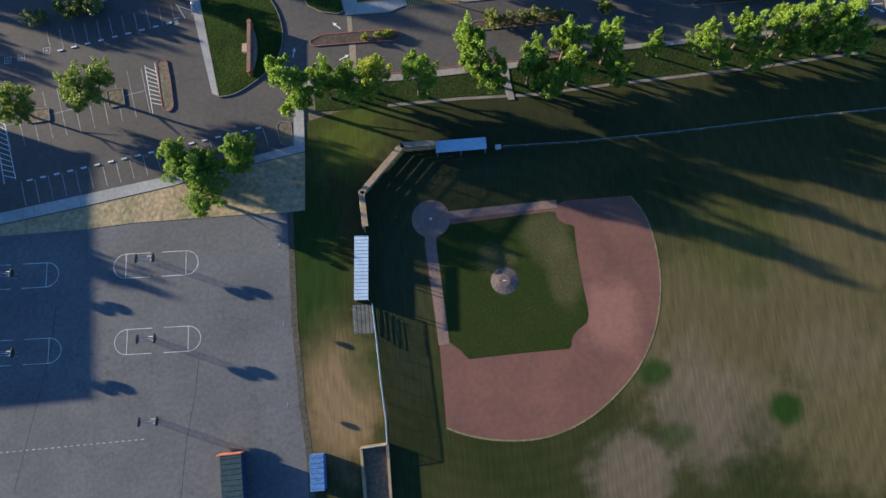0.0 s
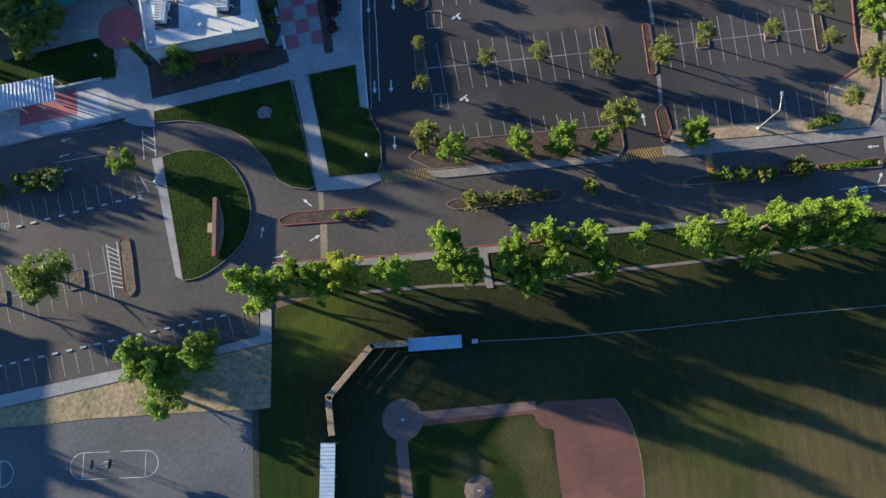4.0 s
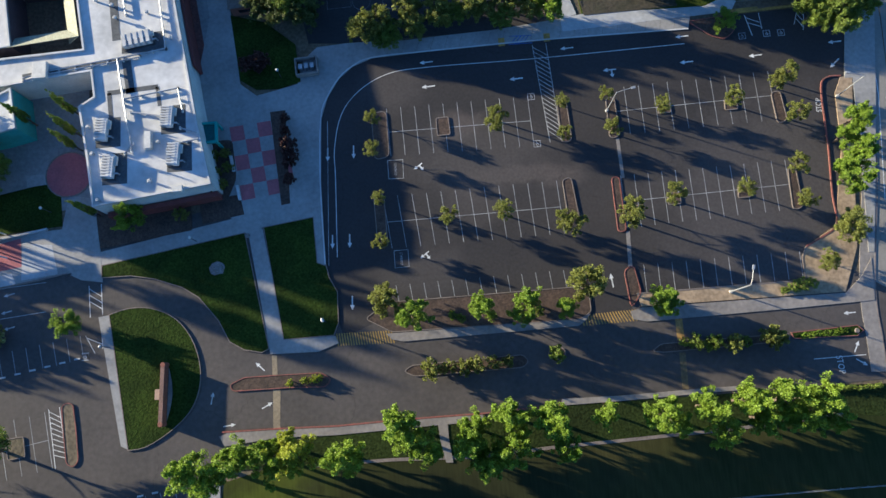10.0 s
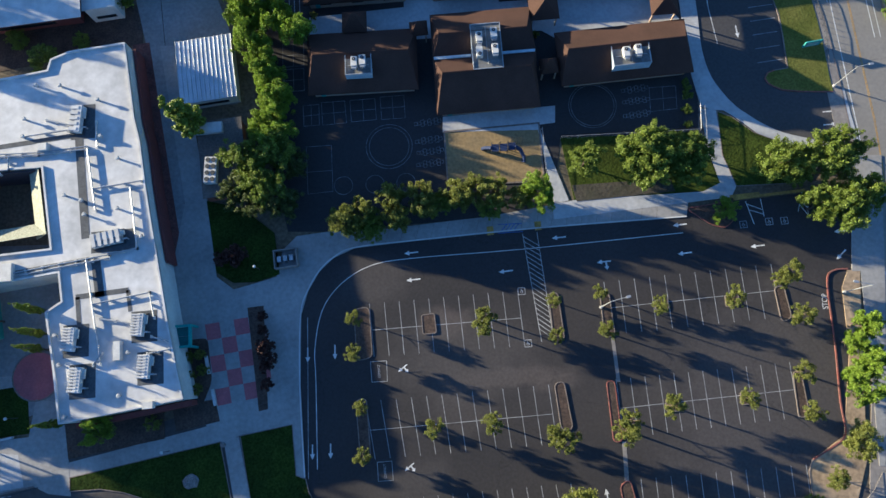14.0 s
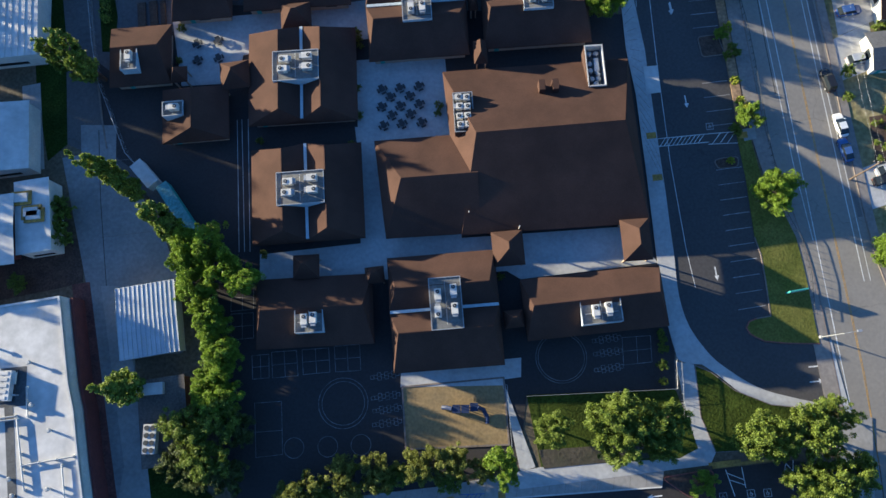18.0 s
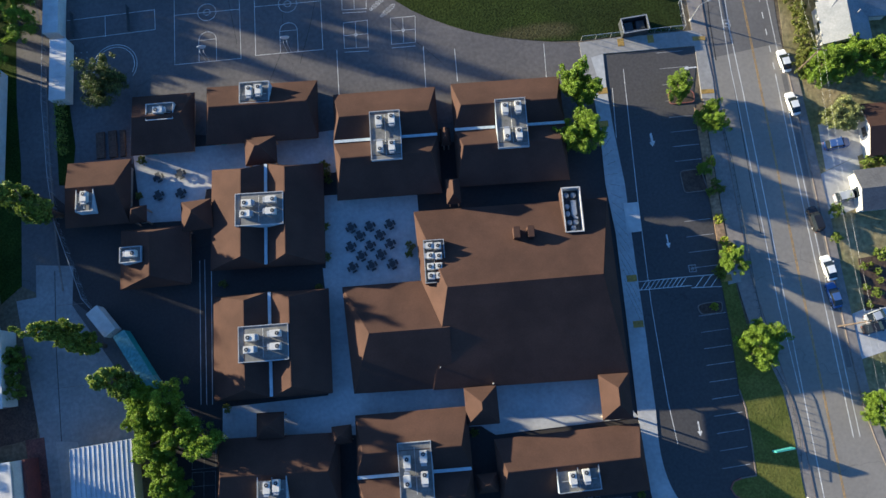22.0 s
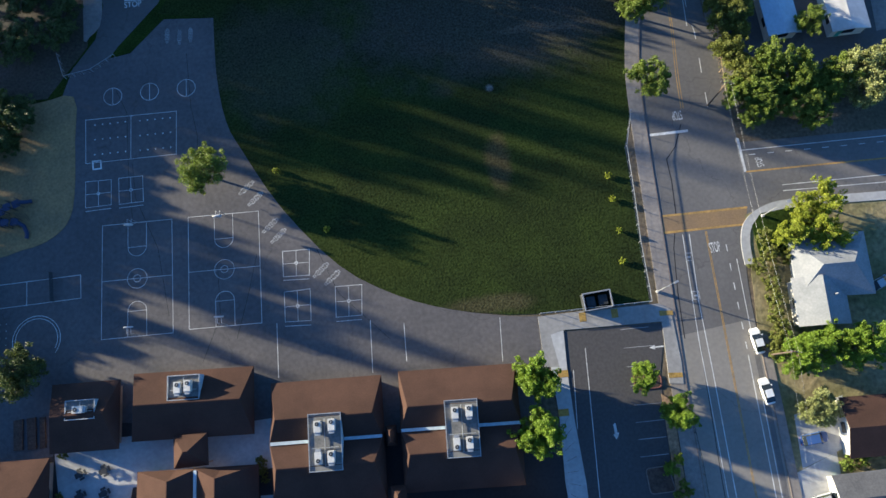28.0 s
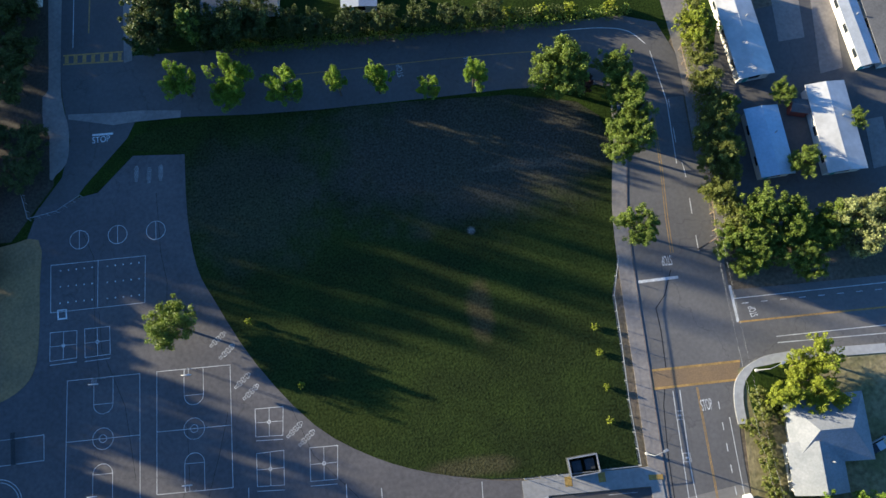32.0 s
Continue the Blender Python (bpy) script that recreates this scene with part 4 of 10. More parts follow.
walk_slab([(96.1, 129.6), (101.5, 129.1), (97.1, 105.2), (93.8, 89.2), (90.9, 75.9), (89.9, 76.0), (91.2, 86.2), (93.5, 108.5), (92.0, 108.6)], "concrete apron where the car park meets the street")
# school yards
def yard(pts, label="pale concrete courtyard", z=0.13):
    return slab("courtyard", pts, z, M_CONC, label=label, category="pavement")


yard([(-16.2, 215.6), (5.4, 215.1), (23.1, 215.9), (22.5, 207.6), (-2.5, 206.8), (-3.8, 201.1), (-14.6, 201.6)])
yard([(19.2, 203.3), (36.2, 202.7), (36.0, 166.6), (65.3, 165.8), (70.2, 158.7), (45.7, 158.1), (43.4, 159.8), (21.3, 160.4), (-0.9, 161.8), (-0.7, 167.1), (17.7, 167.4)])
yard([(18.1, 189.8), (22.3, 189.4), (21.3, 160.9), (19.3, 161.1)])
yard([(23.2, 144.3), (44.2, 144.4), (43.8, 141.1), (40.9, 141.0), (41.0, 139.4), (44.5, 126.1), (41.9, 125.5), (40.5, 140.0), (22.9, 141.3)], "concrete walk round a play area")
sand = slab("play_area", [(23.2, 141.3), (40.8, 141.3), (40.5, 130.1), (23.0, 130.9)], 0.10, M_SAND, label="tan bark play area", category="play area")
ribbon("kerb", [(23.2, 141.3), (40.8, 141.3), (40.5, 130.1), (23.0, 130.9)], 0.3, 0.2, M_KERB, sand, closed=True)
lawn([(44.4, 138.0), (69.7, 136.7), (71.9, 126.7), (68.7, 125.5), (45.5, 126.0)], label="lawn with trees beside the school yard", material=M_YARDLAWN, kerb=None)
slab("planting_bed", [(112.5, 181.9), (118.2, 182.2), (117.4, 173.2), (111.8, 172.7)], 0.10, M_MULCH, label="brown mulch bed before a house", category="planting bed")
walk_slab([(89.3, 181.9), (91.6, 182.1), (91.5, 179.9), (89.2, 179.6)], "small concrete pad at the street kerb")
slab("planting_bed", [(45.3, 128.8), (63.1, 128.4), (63.7, 125.9), (45.9, 125.7)], 0.235, M_BROWNGREY, label="bare earth at the lawn's edge", category="planting bed")
lawn([(73.7, 140.2), (76.1, 138.9), (79.6, 135.5), (85.2, 132.6), (93.0, 131.1), (86.9, 125.4), (74.8, 125.9), (73.3, 131.9)], label="lawn beside the drop off drive", material=M_YARDLAWN)
walk_slab([(70.5, 141.3), (73.5, 140.5), (73.3, 131.9), (74.8, 125.9), (73.5, 123.9), (41.5, 122.8), (41.3, 125.6), (45.5, 126.0), (68.7, 125.4), (71.9, 126.7), (71.0, 132.1)], "concrete walk from the car park to the school", M_CONC, z=0.1712)
# drop off drive east of the school
DROP = curvy([(73.3, 165.0), (73.2, 159.9), (72.9, 155.0), (73.0, 151.0), (73.8, 147.0), (75.5, 143.5), (77.3, 140.9), (79.2, 139.1), (81.3, 137.3), (84.8, 135.1), (90.1, 133.2), (93.7, 132.1)], 3, False)
drive_e = slab("drop_off_drive", [(73.6, 225.3), (73.4, 218.0), (73.5, 210.4), (74.0, 199.7), (73.7, 186.5), (73.5, 171.0)] + DROP + [(95.6, 132.2), (95.6, 142.3), (90.0, 142.4), (86.2, 143.1), (84.7, 144.2), (83.4, 145.9), (84.0, 146.9), (88.0, 147.6), (88.4, 160.6), (88.6, 176.1), (88.5, 183.7), (88.6, 201.6), (89.2, 215.8), (91.6, 225.1)], 0.052, M_DROP, label="dark asphalt drop off drive with parking bays", category="road")
wk_e = walk_slab([(69.7, 227.9), (73.8, 227.0), (73.4, 218.0), (73.5, 210.4), (74.0, 199.7), (73.7, 186.5), (73.5, 171.0)] + DROP + [(93.3, 129.7), (87.8, 131.0), (83.4, 132.9), (80.1, 135.5), (77.0, 138.6), (74.9, 140.4), (72.6, 140.7), (71.0, 141.5), (70.5, 144.4), (70.1, 148.3), (70.0, 154.2), (70.1, 160.2)] + [(70.6, 174.6), (71.0, 190.8), (70.5, 200.1), (71.0, 210.7), (70.7, 219.5)], "long concrete walk along the drop off drive", M_CONC)
joints(wk_e, (72.8, 213.7), (73.5, 171.0), (71.1, 210.6), (71.3, 178.9), 18, 0.16)
walk_slab([(69.6, 228.4), (77.3, 228.6), (83.1, 228.5), (91.1, 228.5), (93.0, 227.2), (93.3, 218.1), (93.0, 214.3), (90.6, 214.6), (91.1, 225.3), (73.9, 225.6), (71.4, 225.0), (72.2, 219.3), (69.6, 219.6)], "concrete apron round the drive's end")
verge_e = slab("verge", [(88.0, 183.7), (88.2, 172.0), (87.8, 161.6), (88.3, 158.5), (88.3, 154.5), (88.1, 149.6), (88.0, 147.5), (85.5, 147.3), (84.2, 146.9), (83.5, 145.9), (83.9, 144.9), (84.7, 144.2), (86.3, 143.3), (90.0, 142.6), (95.4, 142.0), (95.3, 146.0), (95.4, 151.8), (95.3, 155.8), (95.0, 160.9), (93.6, 166.0), (91.2, 171.0), (90.4, 180.2)], 0.14, M_DRYVERGE, label="green verge between the drive and the street", category="lawn")
ribbon("red_kerb", [(85.5, 147.3), (84.2, 146.9), (83.5, 145.9), (83.9, 144.9), (84.7, 144.2), (86.3, 143.3), (90.0, 142.6), (95.4, 142.0)], 0.2, 0.17, M_REDKERB, verge_e)
ribbon("kerb", [(87.8, 161.6), (88.3, 158.5), (88.3, 154.5), (88.1, 149.6), (88.0, 147.5), (85.5, 147.3)], 0.2, 0.17, M_KERB, verge_e)
slab("verge", [(88.9, 213.0), (90.5, 211.7), (90.4, 198.9), (90.3, 186.7), (90.3, 183.4), (88.6, 183.4), (88.7, 197.2)], 0.13, mat("tan_soil", (0.30, 0.20, 0.12), (0.20, 0.14, 0.085), big=0.5, fine=2.0, var=0.3, bump=0.5), label="planted soil strip between the drive and the street", category="planting bed")
ribbon("pavement", SW2[4:], 2.7, 0.095, M_GREYWALK, z0=-0.2, side=1.08, label="concrete walk along the street", category="pavement")
ribbon("pavement", SE2[32:57], 1.5, 0.163, M_GREYWALK, z0=-0.2, side=-1.2, label="concrete walk on the houses' side of the street", category="pavement")
ribbon("kerb", SW2, 0.2, 0.11, M_KERB, side=1, label="concrete kerb of the street", category="kerb")
ribbon("kerb", SE2[:57], 0.2, 0.18, M_KERB, side=-1, label="concrete kerb of the street", category="kerb")
ribbon("kerb", curvy([(107.5, 233.7), (107.6, 237.8), (108.8, 241.4), (112.3, 243.9), (118.2, 244.9), (135.5, 244.5)], 4, False), 1.6, 0.172, M_CONC, z0=-0.2, side=-1, label="rounded concrete corner walk", category="pavement")
walk_slab([(95.9, 142.5), (97.5, 142.4), (97.7, 137.6), (98.3, 129.7), (94.2, 129.6), (95.5, 138.3)], "concrete walk across the drive mouth", M_CONC, z=0.09)
ribbon("yellow_strip", [(73.2, 124.0), (78.6, 124.1)], 0.5, 0.18, M_YELLOW, label="yellow tactile strip at the walk", category="paving")
slab("planting_bed", rounded([(-27.4, 107.1), (-21.7, 107.2), (-21.1, 99.6), (-22.8, 95.7), (-26.4, 96.0)], 1.0, 3), 0.19, M_MULCH, label="dark planting bed against the white building wall", category="planting bed")
planter([(84.3, 201.0), (87.9, 201.1), (88.6, 197.1), (84.5, 197.0)], label="car park island with shrubs")
planter([(83.2, 176.4), (84.5, 176.7), (87.5, 176.7), (87.2, 175.0), (83.7, 174.9)], label="car park island with a small tree")
planter([(84.7, 216.6), (87.0, 216.8), (89.2, 216.1), (89.1, 214.2), (84.7, 214.2)], None, M_REDKERB, label="red kerbed island with a tree")
slab("planting_bed", [(-35.2, 164.9), (-31.9, 165.1), (-27.7, 134.5), (-24.7, 113.5), (-27.4, 113.2), (-30.2, 134.7)], 0.12, mat("red_bark", (0.15, 0.06, 0.05), (0.09, 0.045, 0.04), big=0.5, fine=3.0, var=0.35, bump=0.8), label="reddish bark bed along the white building", category="planting bed")
slab("courtyard_garden", [(-82.2, 172.8), (-45.4, 172.9), (-33.2, 173.5), (-33.2, 165.2), (-37.1, 164.5), (-81.3, 159.9)], 0.07, M_MULCH, label="dark shrub garden between white buildings", category="planting bed")
slab("courtyard_garden", [(-72.8, 111.2), (-62.6, 127.5), (-48.9, 126.7), (-48.0, 102.2), (-47.5, 97.3), (-71.9, 93.6)], 0.075, M_ALLEY, label="shaded grey courtyard of the white building", category="pavement")
# alleys beside the white building
slab("service_lot", [(-31.1, 208.6), (-25.4, 203.4), (-17.8, 202.6), (-18.1, 190.2), (-2.0, 189.7), (-2.9, 161.2), (-10.3, 171.2), (-20.1, 182.2), (-29.1, 190.2)], 0.0465, M_ASPHNEW, label="dark asphalt service lot between buildings", category="road")
ribbon("kerb", [(-33.1, 234.4), (-32.1, 217.1), (-30.9, 204.0), (-29.9, 195.9), (-29.0, 190.4)], 0.3, 0.16, M_KERB, label="concrete kerb along the alley", category="kerb")
walk_slab([(-45.7, 204.9), (-42.2, 205.2), (-40.9, 187.6), (-44.5, 187.2)], "concrete walk beside a pale classroom block", z=0.081)
slab("alley_asphalt", [(-40.1, 269.7), (-31.9, 268.8), (-31.3, 239.3), (-30.8, 219.3), (-29.8, 202.7), (-26.4, 191.1), (-23.8, 188.6), (-2.0, 188.6), (-2.7, 169.4), (-10.8, 171.2), (-19.1, 175.2), (-29.6, 188.1), (-36.6, 192.1), (-37.4, 215.2), (-38.6, 227.5)], 0.043, M_ASPH, label="asphalt alley beside the school fence", category="road")
slab("alley_verge", [(-47.3, 270.6), (-40.3, 269.8), (-38.6, 227.5), (-37.4, 215.2), (-36.6, 192.1), (-40.3, 189.1), (-42.9, 204.1)], 0.06, M_LAWN, label="dark shaded grass beside the alley", category="lawn")
slab("yard_garden", [(-31.3, 232.7), (-16.2, 231.9), (-16.2, 213.3), (-23.0, 212.9), (-27.7, 210.2)], 0.062, M_COURT, label="asphalt garden yard with raised beds", category="playground")
for q in ([(-23.1, 220.0), (-21.5, 220.1), (-21.4, 214.9), (-22.9, 214.9)], [(-20.8, 220.1), (-19.3, 220.2), (-19.0, 214.9), (-20.5, 214.8)], [(-18.6, 220.1), (-17.6, 220.1), (-17.4, 214.9), (-18.4, 214.8)]):
    slab("garden_bed", q, 0.4, M_MULCH, z0=0, label="raised timber garden bed", category="planting bed", kind="")
walk_slab([(-34.1, 195.7), (-27.2, 194.9), (-27.4, 180.2), (-16.3, 165.8), (-15.1, 150.7), (-23.6, 151.0), (-22.9, 109.4), (-27.3, 117.8), (-28.6, 134.6), (-31.6, 157.0), (-33.2, 173.5)], "broad concrete alley between buildings", M_ALLEY, z=0.08)
walk_slab([(-37.5, 189.4), (-29.0, 190.2), (-19.1, 175.2), (-15.1, 162.4), (-27.3, 163.5), (-32.4, 164.0)], "concrete service yard", M_ALLEY, z=0.082)
walk_slab([(73.2, 196.1), (75.8, 196.1), (75.6, 190.7), (73.0, 190.6)], "pale concrete pad with a bench on the walk", M_ROOFW, z=0.2)
slab("play_area", curvy([(-34.3, 280.1), (-21.2, 279.2), (-13.5, 279.9), (-13.1, 270.8), (-13.0, 261.8), (-13.8, 255.8), (-16.9, 252.3), (-22.6, 250.5), (-31.0, 251.7)], 3, True), 0.10, M_SAND, label="tan bark play area in shade", category="play area")
walk_slab(curvy([(-12.8, 345.4), (-12.4, 322.1), (-12.2, 309.9), (-13.3, 308.6), (-12.9, 300.8), (-11.8, 300.4), (-11.6, 291.5), (-10.4, 292.3), (-8.5, 294.3), (-8.0, 298.3), (-8.3, 302.4), (-9.7, 308.4), (-9.9, 321.8), (-9.7, 345.0)], 2, False), "grey concrete walk beside the shaded street", M_GREYWALK, z=0.09)
walk_slab([(2.4, 338.2), (4.4, 338.0), (4.2, 314.2), (2.6, 313.9)], "concrete ramp and walk at a street corner", M_GREYWALK, z=0.09)
walk_slab([(-8.3, 304.3), (1.5, 303.6), (5.8, 303.5), (13.5, 302.6), (13.4, 301.2), (4.7, 301.3), (0.4, 301.1), (-8.2, 303.3)], "pale concrete gutter across the side road", M_GREYWALK, z=0.09)
slab("lawn", [(-31.2, 227.0), (-28.5, 227.3), (-27.1, 217.7), (-27.7, 210.2), (-30.1, 210.5)], 0.10, M_LAWN, label="narrow shaded grass strip", category="lawn")
for pts, lb in (([(109.3, 242.9), (112.2, 243.4), (135.4, 243.8), (149.1, 243.9), (148.8, 206.5), (109.3, 193.8), (107.2, 218.6)], "dry front gardens of the houses"), ([(108.6, 206.5), (150.2, 218.7), (137.9, 134.4), (110.3, 142.6), (108.3, 174.1)], "dry front gardens of the houses")):
    slab("front_garden", pts, 0.046 if pts[0][1] > 240 else 0.054, mat("dry_garden", (0.27, 0.22, 0.12), (0.13, 0.13, 0.05), big=0.09, fine=1.2, var=0.35, bump=0.6, grain=0.15), label=lb, category="lawn")
lawn([(110.1, 240.7), (112.1, 242.8), (119.9, 243.4), (119.2, 239.7), (116.1, 234.8), (110.5, 234.9)], label="corner lawn with a yellow tree", kerb=None)
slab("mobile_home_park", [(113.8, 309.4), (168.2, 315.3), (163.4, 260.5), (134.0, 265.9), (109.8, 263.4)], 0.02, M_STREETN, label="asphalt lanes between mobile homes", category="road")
for d in ([(130.2, 317.4), (135.6, 317.5), (134.6, 303.7), (129.5, 303.4)], [(138.0, 316.4), (142.2, 316.4), (140.4, 296.6), (135.9, 295.9)], [(141.9, 285.7), (145.4, 286.0), (145.0, 276.6), (141.3, 276.1)]):
    slab("parking_pad", d, 0.05, M_GREYWALK, label="pale concrete parking pad beside a mobile home", category="driveway")
for k, d in enumerate(([(110.7, 207.2), (119.5, 209.6), (118.5, 201.2), (110.3, 198.4)], [(108.7, 197.7), (116.5, 200.5), (116.3, 191.5), (109.3, 189.5)], [(109.4, 172.4), (116.4, 174.4), (115.6, 166.0), (109.3, 164.6)])):
    slab("driveway", d, 0.07, M_CONC, label="concrete driveway before a house", category="driveway")

# joints across the alley and a gutter line
for e in ([(-30.0, 187.9), (-24.3, 187.8)], [(-29.7, 173.2), (-17.2, 173.5)], [(-26.9, 145.3), (-22.7, 145.3)], [(-25.9, 132.2), (-22.4, 132.3)]):
    ribbon("alley_joint", e, 0.07, 0.105, M_KERB, z0=0.0, label="narrow joint across the alley concrete", category="joint")
ribbon("gutter_line", [(-30.6, 194.3), (-30.1, 180.5), (-28.9, 164.8), (-26.9, 145.3)], 0.12, 0.105, M_ASPHNEW, z0=0.0, label="dark drain line along the alley", category="gutter")


# ---- ball field ----
arc = [(32.6, 25.9), (34.6, 22.2), (35.6, 17.4), (35.7, 11.7), (34.8, 6.2), (32.7, 0.5), (29.4, -4.5), (25.3, -8.4), (20.5, -11.7), (14.8, -14.0), (9.0, -14.7), (2.8, -14.0), (-1.9, -12.6), (-4.6, -11.3)]
clay = slab("infield", [(-5.4, 21.1), (-4.4, 2.6), (-4.6, -11.3)] + curvy(arc, 3, False)[::-1] + [(20.8, 26.2), (19.2, 25.7), (0.1, 25.2), (-1.0, 23.8)], 0.075, M_CLAY, label="reddish clay infield of a ball diamond", category="ball field")
ribbon("grass_lip", curvy(arc, 3, False), 0.3, 0.085, mat("dry_lip", (0.20, 0.16, 0.075), (0.12, 0.10, 0.05), big=0.3, fine=2.0), clay)
slab("infield_grass", [(-0.4, 24.0), (17.7, 24.5), (18.7, 24.3), (18.8, 23.5), (19.1, 22.8), (19.6, 22.3), (20.3, 21.9), (21.2, 21.7), (21.7, 21.3), (21.6, 17.1), (21.7, 12.3), (22.1, 6.6), (22.1, 5.3), (21.6, 4.0), (20.7, 3.4), (19.8, 2.9), (19.0, 2.1), (18.5, 1.2), (18.4, 0.3), (17.9, -0.2), (9.3, -0.1), (0.4, -0.2), (-0.9, 1.5), (-2.6, 3.0), (-3.3, 13.7), (-3.1, 21.5)], 0.085, M_INFIELD, z0=0, parent=clay, label="green infield grass")
hp = Vector((-3.7, 25.4))
slab("home_circle", [tuple(hp + Vector((3.5 * math.cos(k * 0.2618), 3.5 * math.sin(k * 0.2618)))) for k in range(24)], 0.09, M_CLAYPALE, z0=0, parent=clay)
ribbon("base_path", [(-0.9, 25.7), (19.2, 25.8)], 1.5, 0.093, M_CLAYPALE, clay)
ribbon("base_path", [(-4.2, 22.9), (-3.9, 13.8), (-3.6, 2.7)], 1.9, 0.093, M_CLAYPALE, clay)
mp = Vector((8.2, 12.8))
bm = bmesh.new()
crest = bm.verts.new((mp.x, mp.y, 0.34))
r1 = [bm.verts.new((mp.x + 1.0 * math.cos(k * 0.3927), mp.y + 1.0 * math.sin(k * 0.3927), 0.33)) for k in range(16)]
r2 = [bm.verts.new((mp.x + 2.5 * math.cos(k * 0.3927), mp.y + 2.5 * math.sin(k * 0.3927), 0.09)) for k in range(16)]
for k in range(16):
    bm.faces.new((crest, r1[k], r1[(k + 1) % 16]))
    bm.faces.new((r1[k], r2[k], r2[(k + 1) % 16], r1[(k + 1) % 16]))
mound = part("pitchers_mound", bm, M_MOUND, clay)
box("pitching_plate", mp.x - 0.3, mp.x + 0.3, mp.y - 0.08, mp.y + 0.08, 0.34, 0.36, M_ROOFW, mound)
box("home_plate", hp.x - 0.22, hp.x + 0.22, hp.y - 0.22, hp.y + 0.22, 0.095, 0.13, M_ROOFW, clay)


def fence(name, pts, h, post=3.0, rail=M_STEEL, label="chain link fence", r=0.035, wires=5, closed=False):
    """Posts, rails and wires along a line."""
    f = empty(name, pts[0][0], pts[0][1], label, "fence")
    o = Vector(pts[0][:2])
    pp = [Vector(p[:2]) - o for p in pts]
    for a, b in zip(pp, pp[1:]):
        n = max(1, round((b - a).length / post))
        for i in range(n + (1 if b is pp[-1] else 0)):
            p = a.lerp(b, i / n)
            bm = bmesh.new()
            tube(bm, [(p.x, p.y, 0), (p.x, p.y, h)], r, 6)
            part("post", bm, rail, f)
        bm = bmesh.new()
        tube(bm, [(a.x, a.y, h), (b.x, b.y, h)], r, 5)
        part("top_rail", bm, rail, f)
        bm = bmesh.new()
        d = (b - a).normalized()
        for k in range(wires):
            z = h * (k + 0.5) / wires
            tube(bm, [(a.x, a.y, z), (b.x, b.y, z)], 0.02 if wires > 10 else 0.006, 3)
        part("wire_mesh", bm, rail, f)
    return f


def backstop():
    pts = [(-1.4, 38.5), (-7.7, 38.7), (-15.8, 30.5), (-15.6, 24.1)]
    f = empty("backstop", pts[0][0], pts[0][1], "tall weathered timber and mesh backstop behind home plate", "backstop")
    o = Vector(pts[0])
    pp = [Vector(p) - o for p in pts]
    for a, b in zip(pp, pp[1:]):
        n = max(2, round((b - a).length / 2.4))
        d = (b - a).normalized()
        q = Vector((-d.y, d.x))
        for i in range(n + 1):
            p = a.lerp(b, i / n)
            bm = bmesh.new()
            tube(bm, [(p.x, p.y, 0), (p.x, p.y, 4.6)], 0.08, 7)
            part("post", bm, M_WOODF, f)
        for z in (0.15, 0.5, 0.85, 1.2):
            v, fc = ribbon_data([a, b], 0.06, z, z + 0.3)
            link("board", v, fc, M_WOODF, f)
        for z in (2.2, 3.4, 4.6):
            bm = bmesh.new()
            tube(bm, [(a.x, a.y, z), (b.x, b.y, z)], 0.06, 6)
            part("rail", bm, M_WOODF, f)
        bm = bmesh.new()
        m = int((b - a).length / 0.12)
        for i in range(m):
            p = a.lerp(b, (i + 0.5) / m)
            tube(bm, [(p.x, p.y, 1.5), (p.x, p.y, 4.6)], 0.045, 3)
        for z in [1.6 + 0.25 * k for k in range(12)]:
            tube(bm, [(a.x, a.y, z), (b.x, b.y, z)], 0.02, 3)
        part("mesh_panel", bm, M_WOODF, f)
        v, fc = ribbon_data([a + q * 0.5, b + q * 0.5], 1.0, 4.64, 4.72)
        link("hood", v, fc, M_WOODF, f, "weathered timber hood")
    return f


backstop()


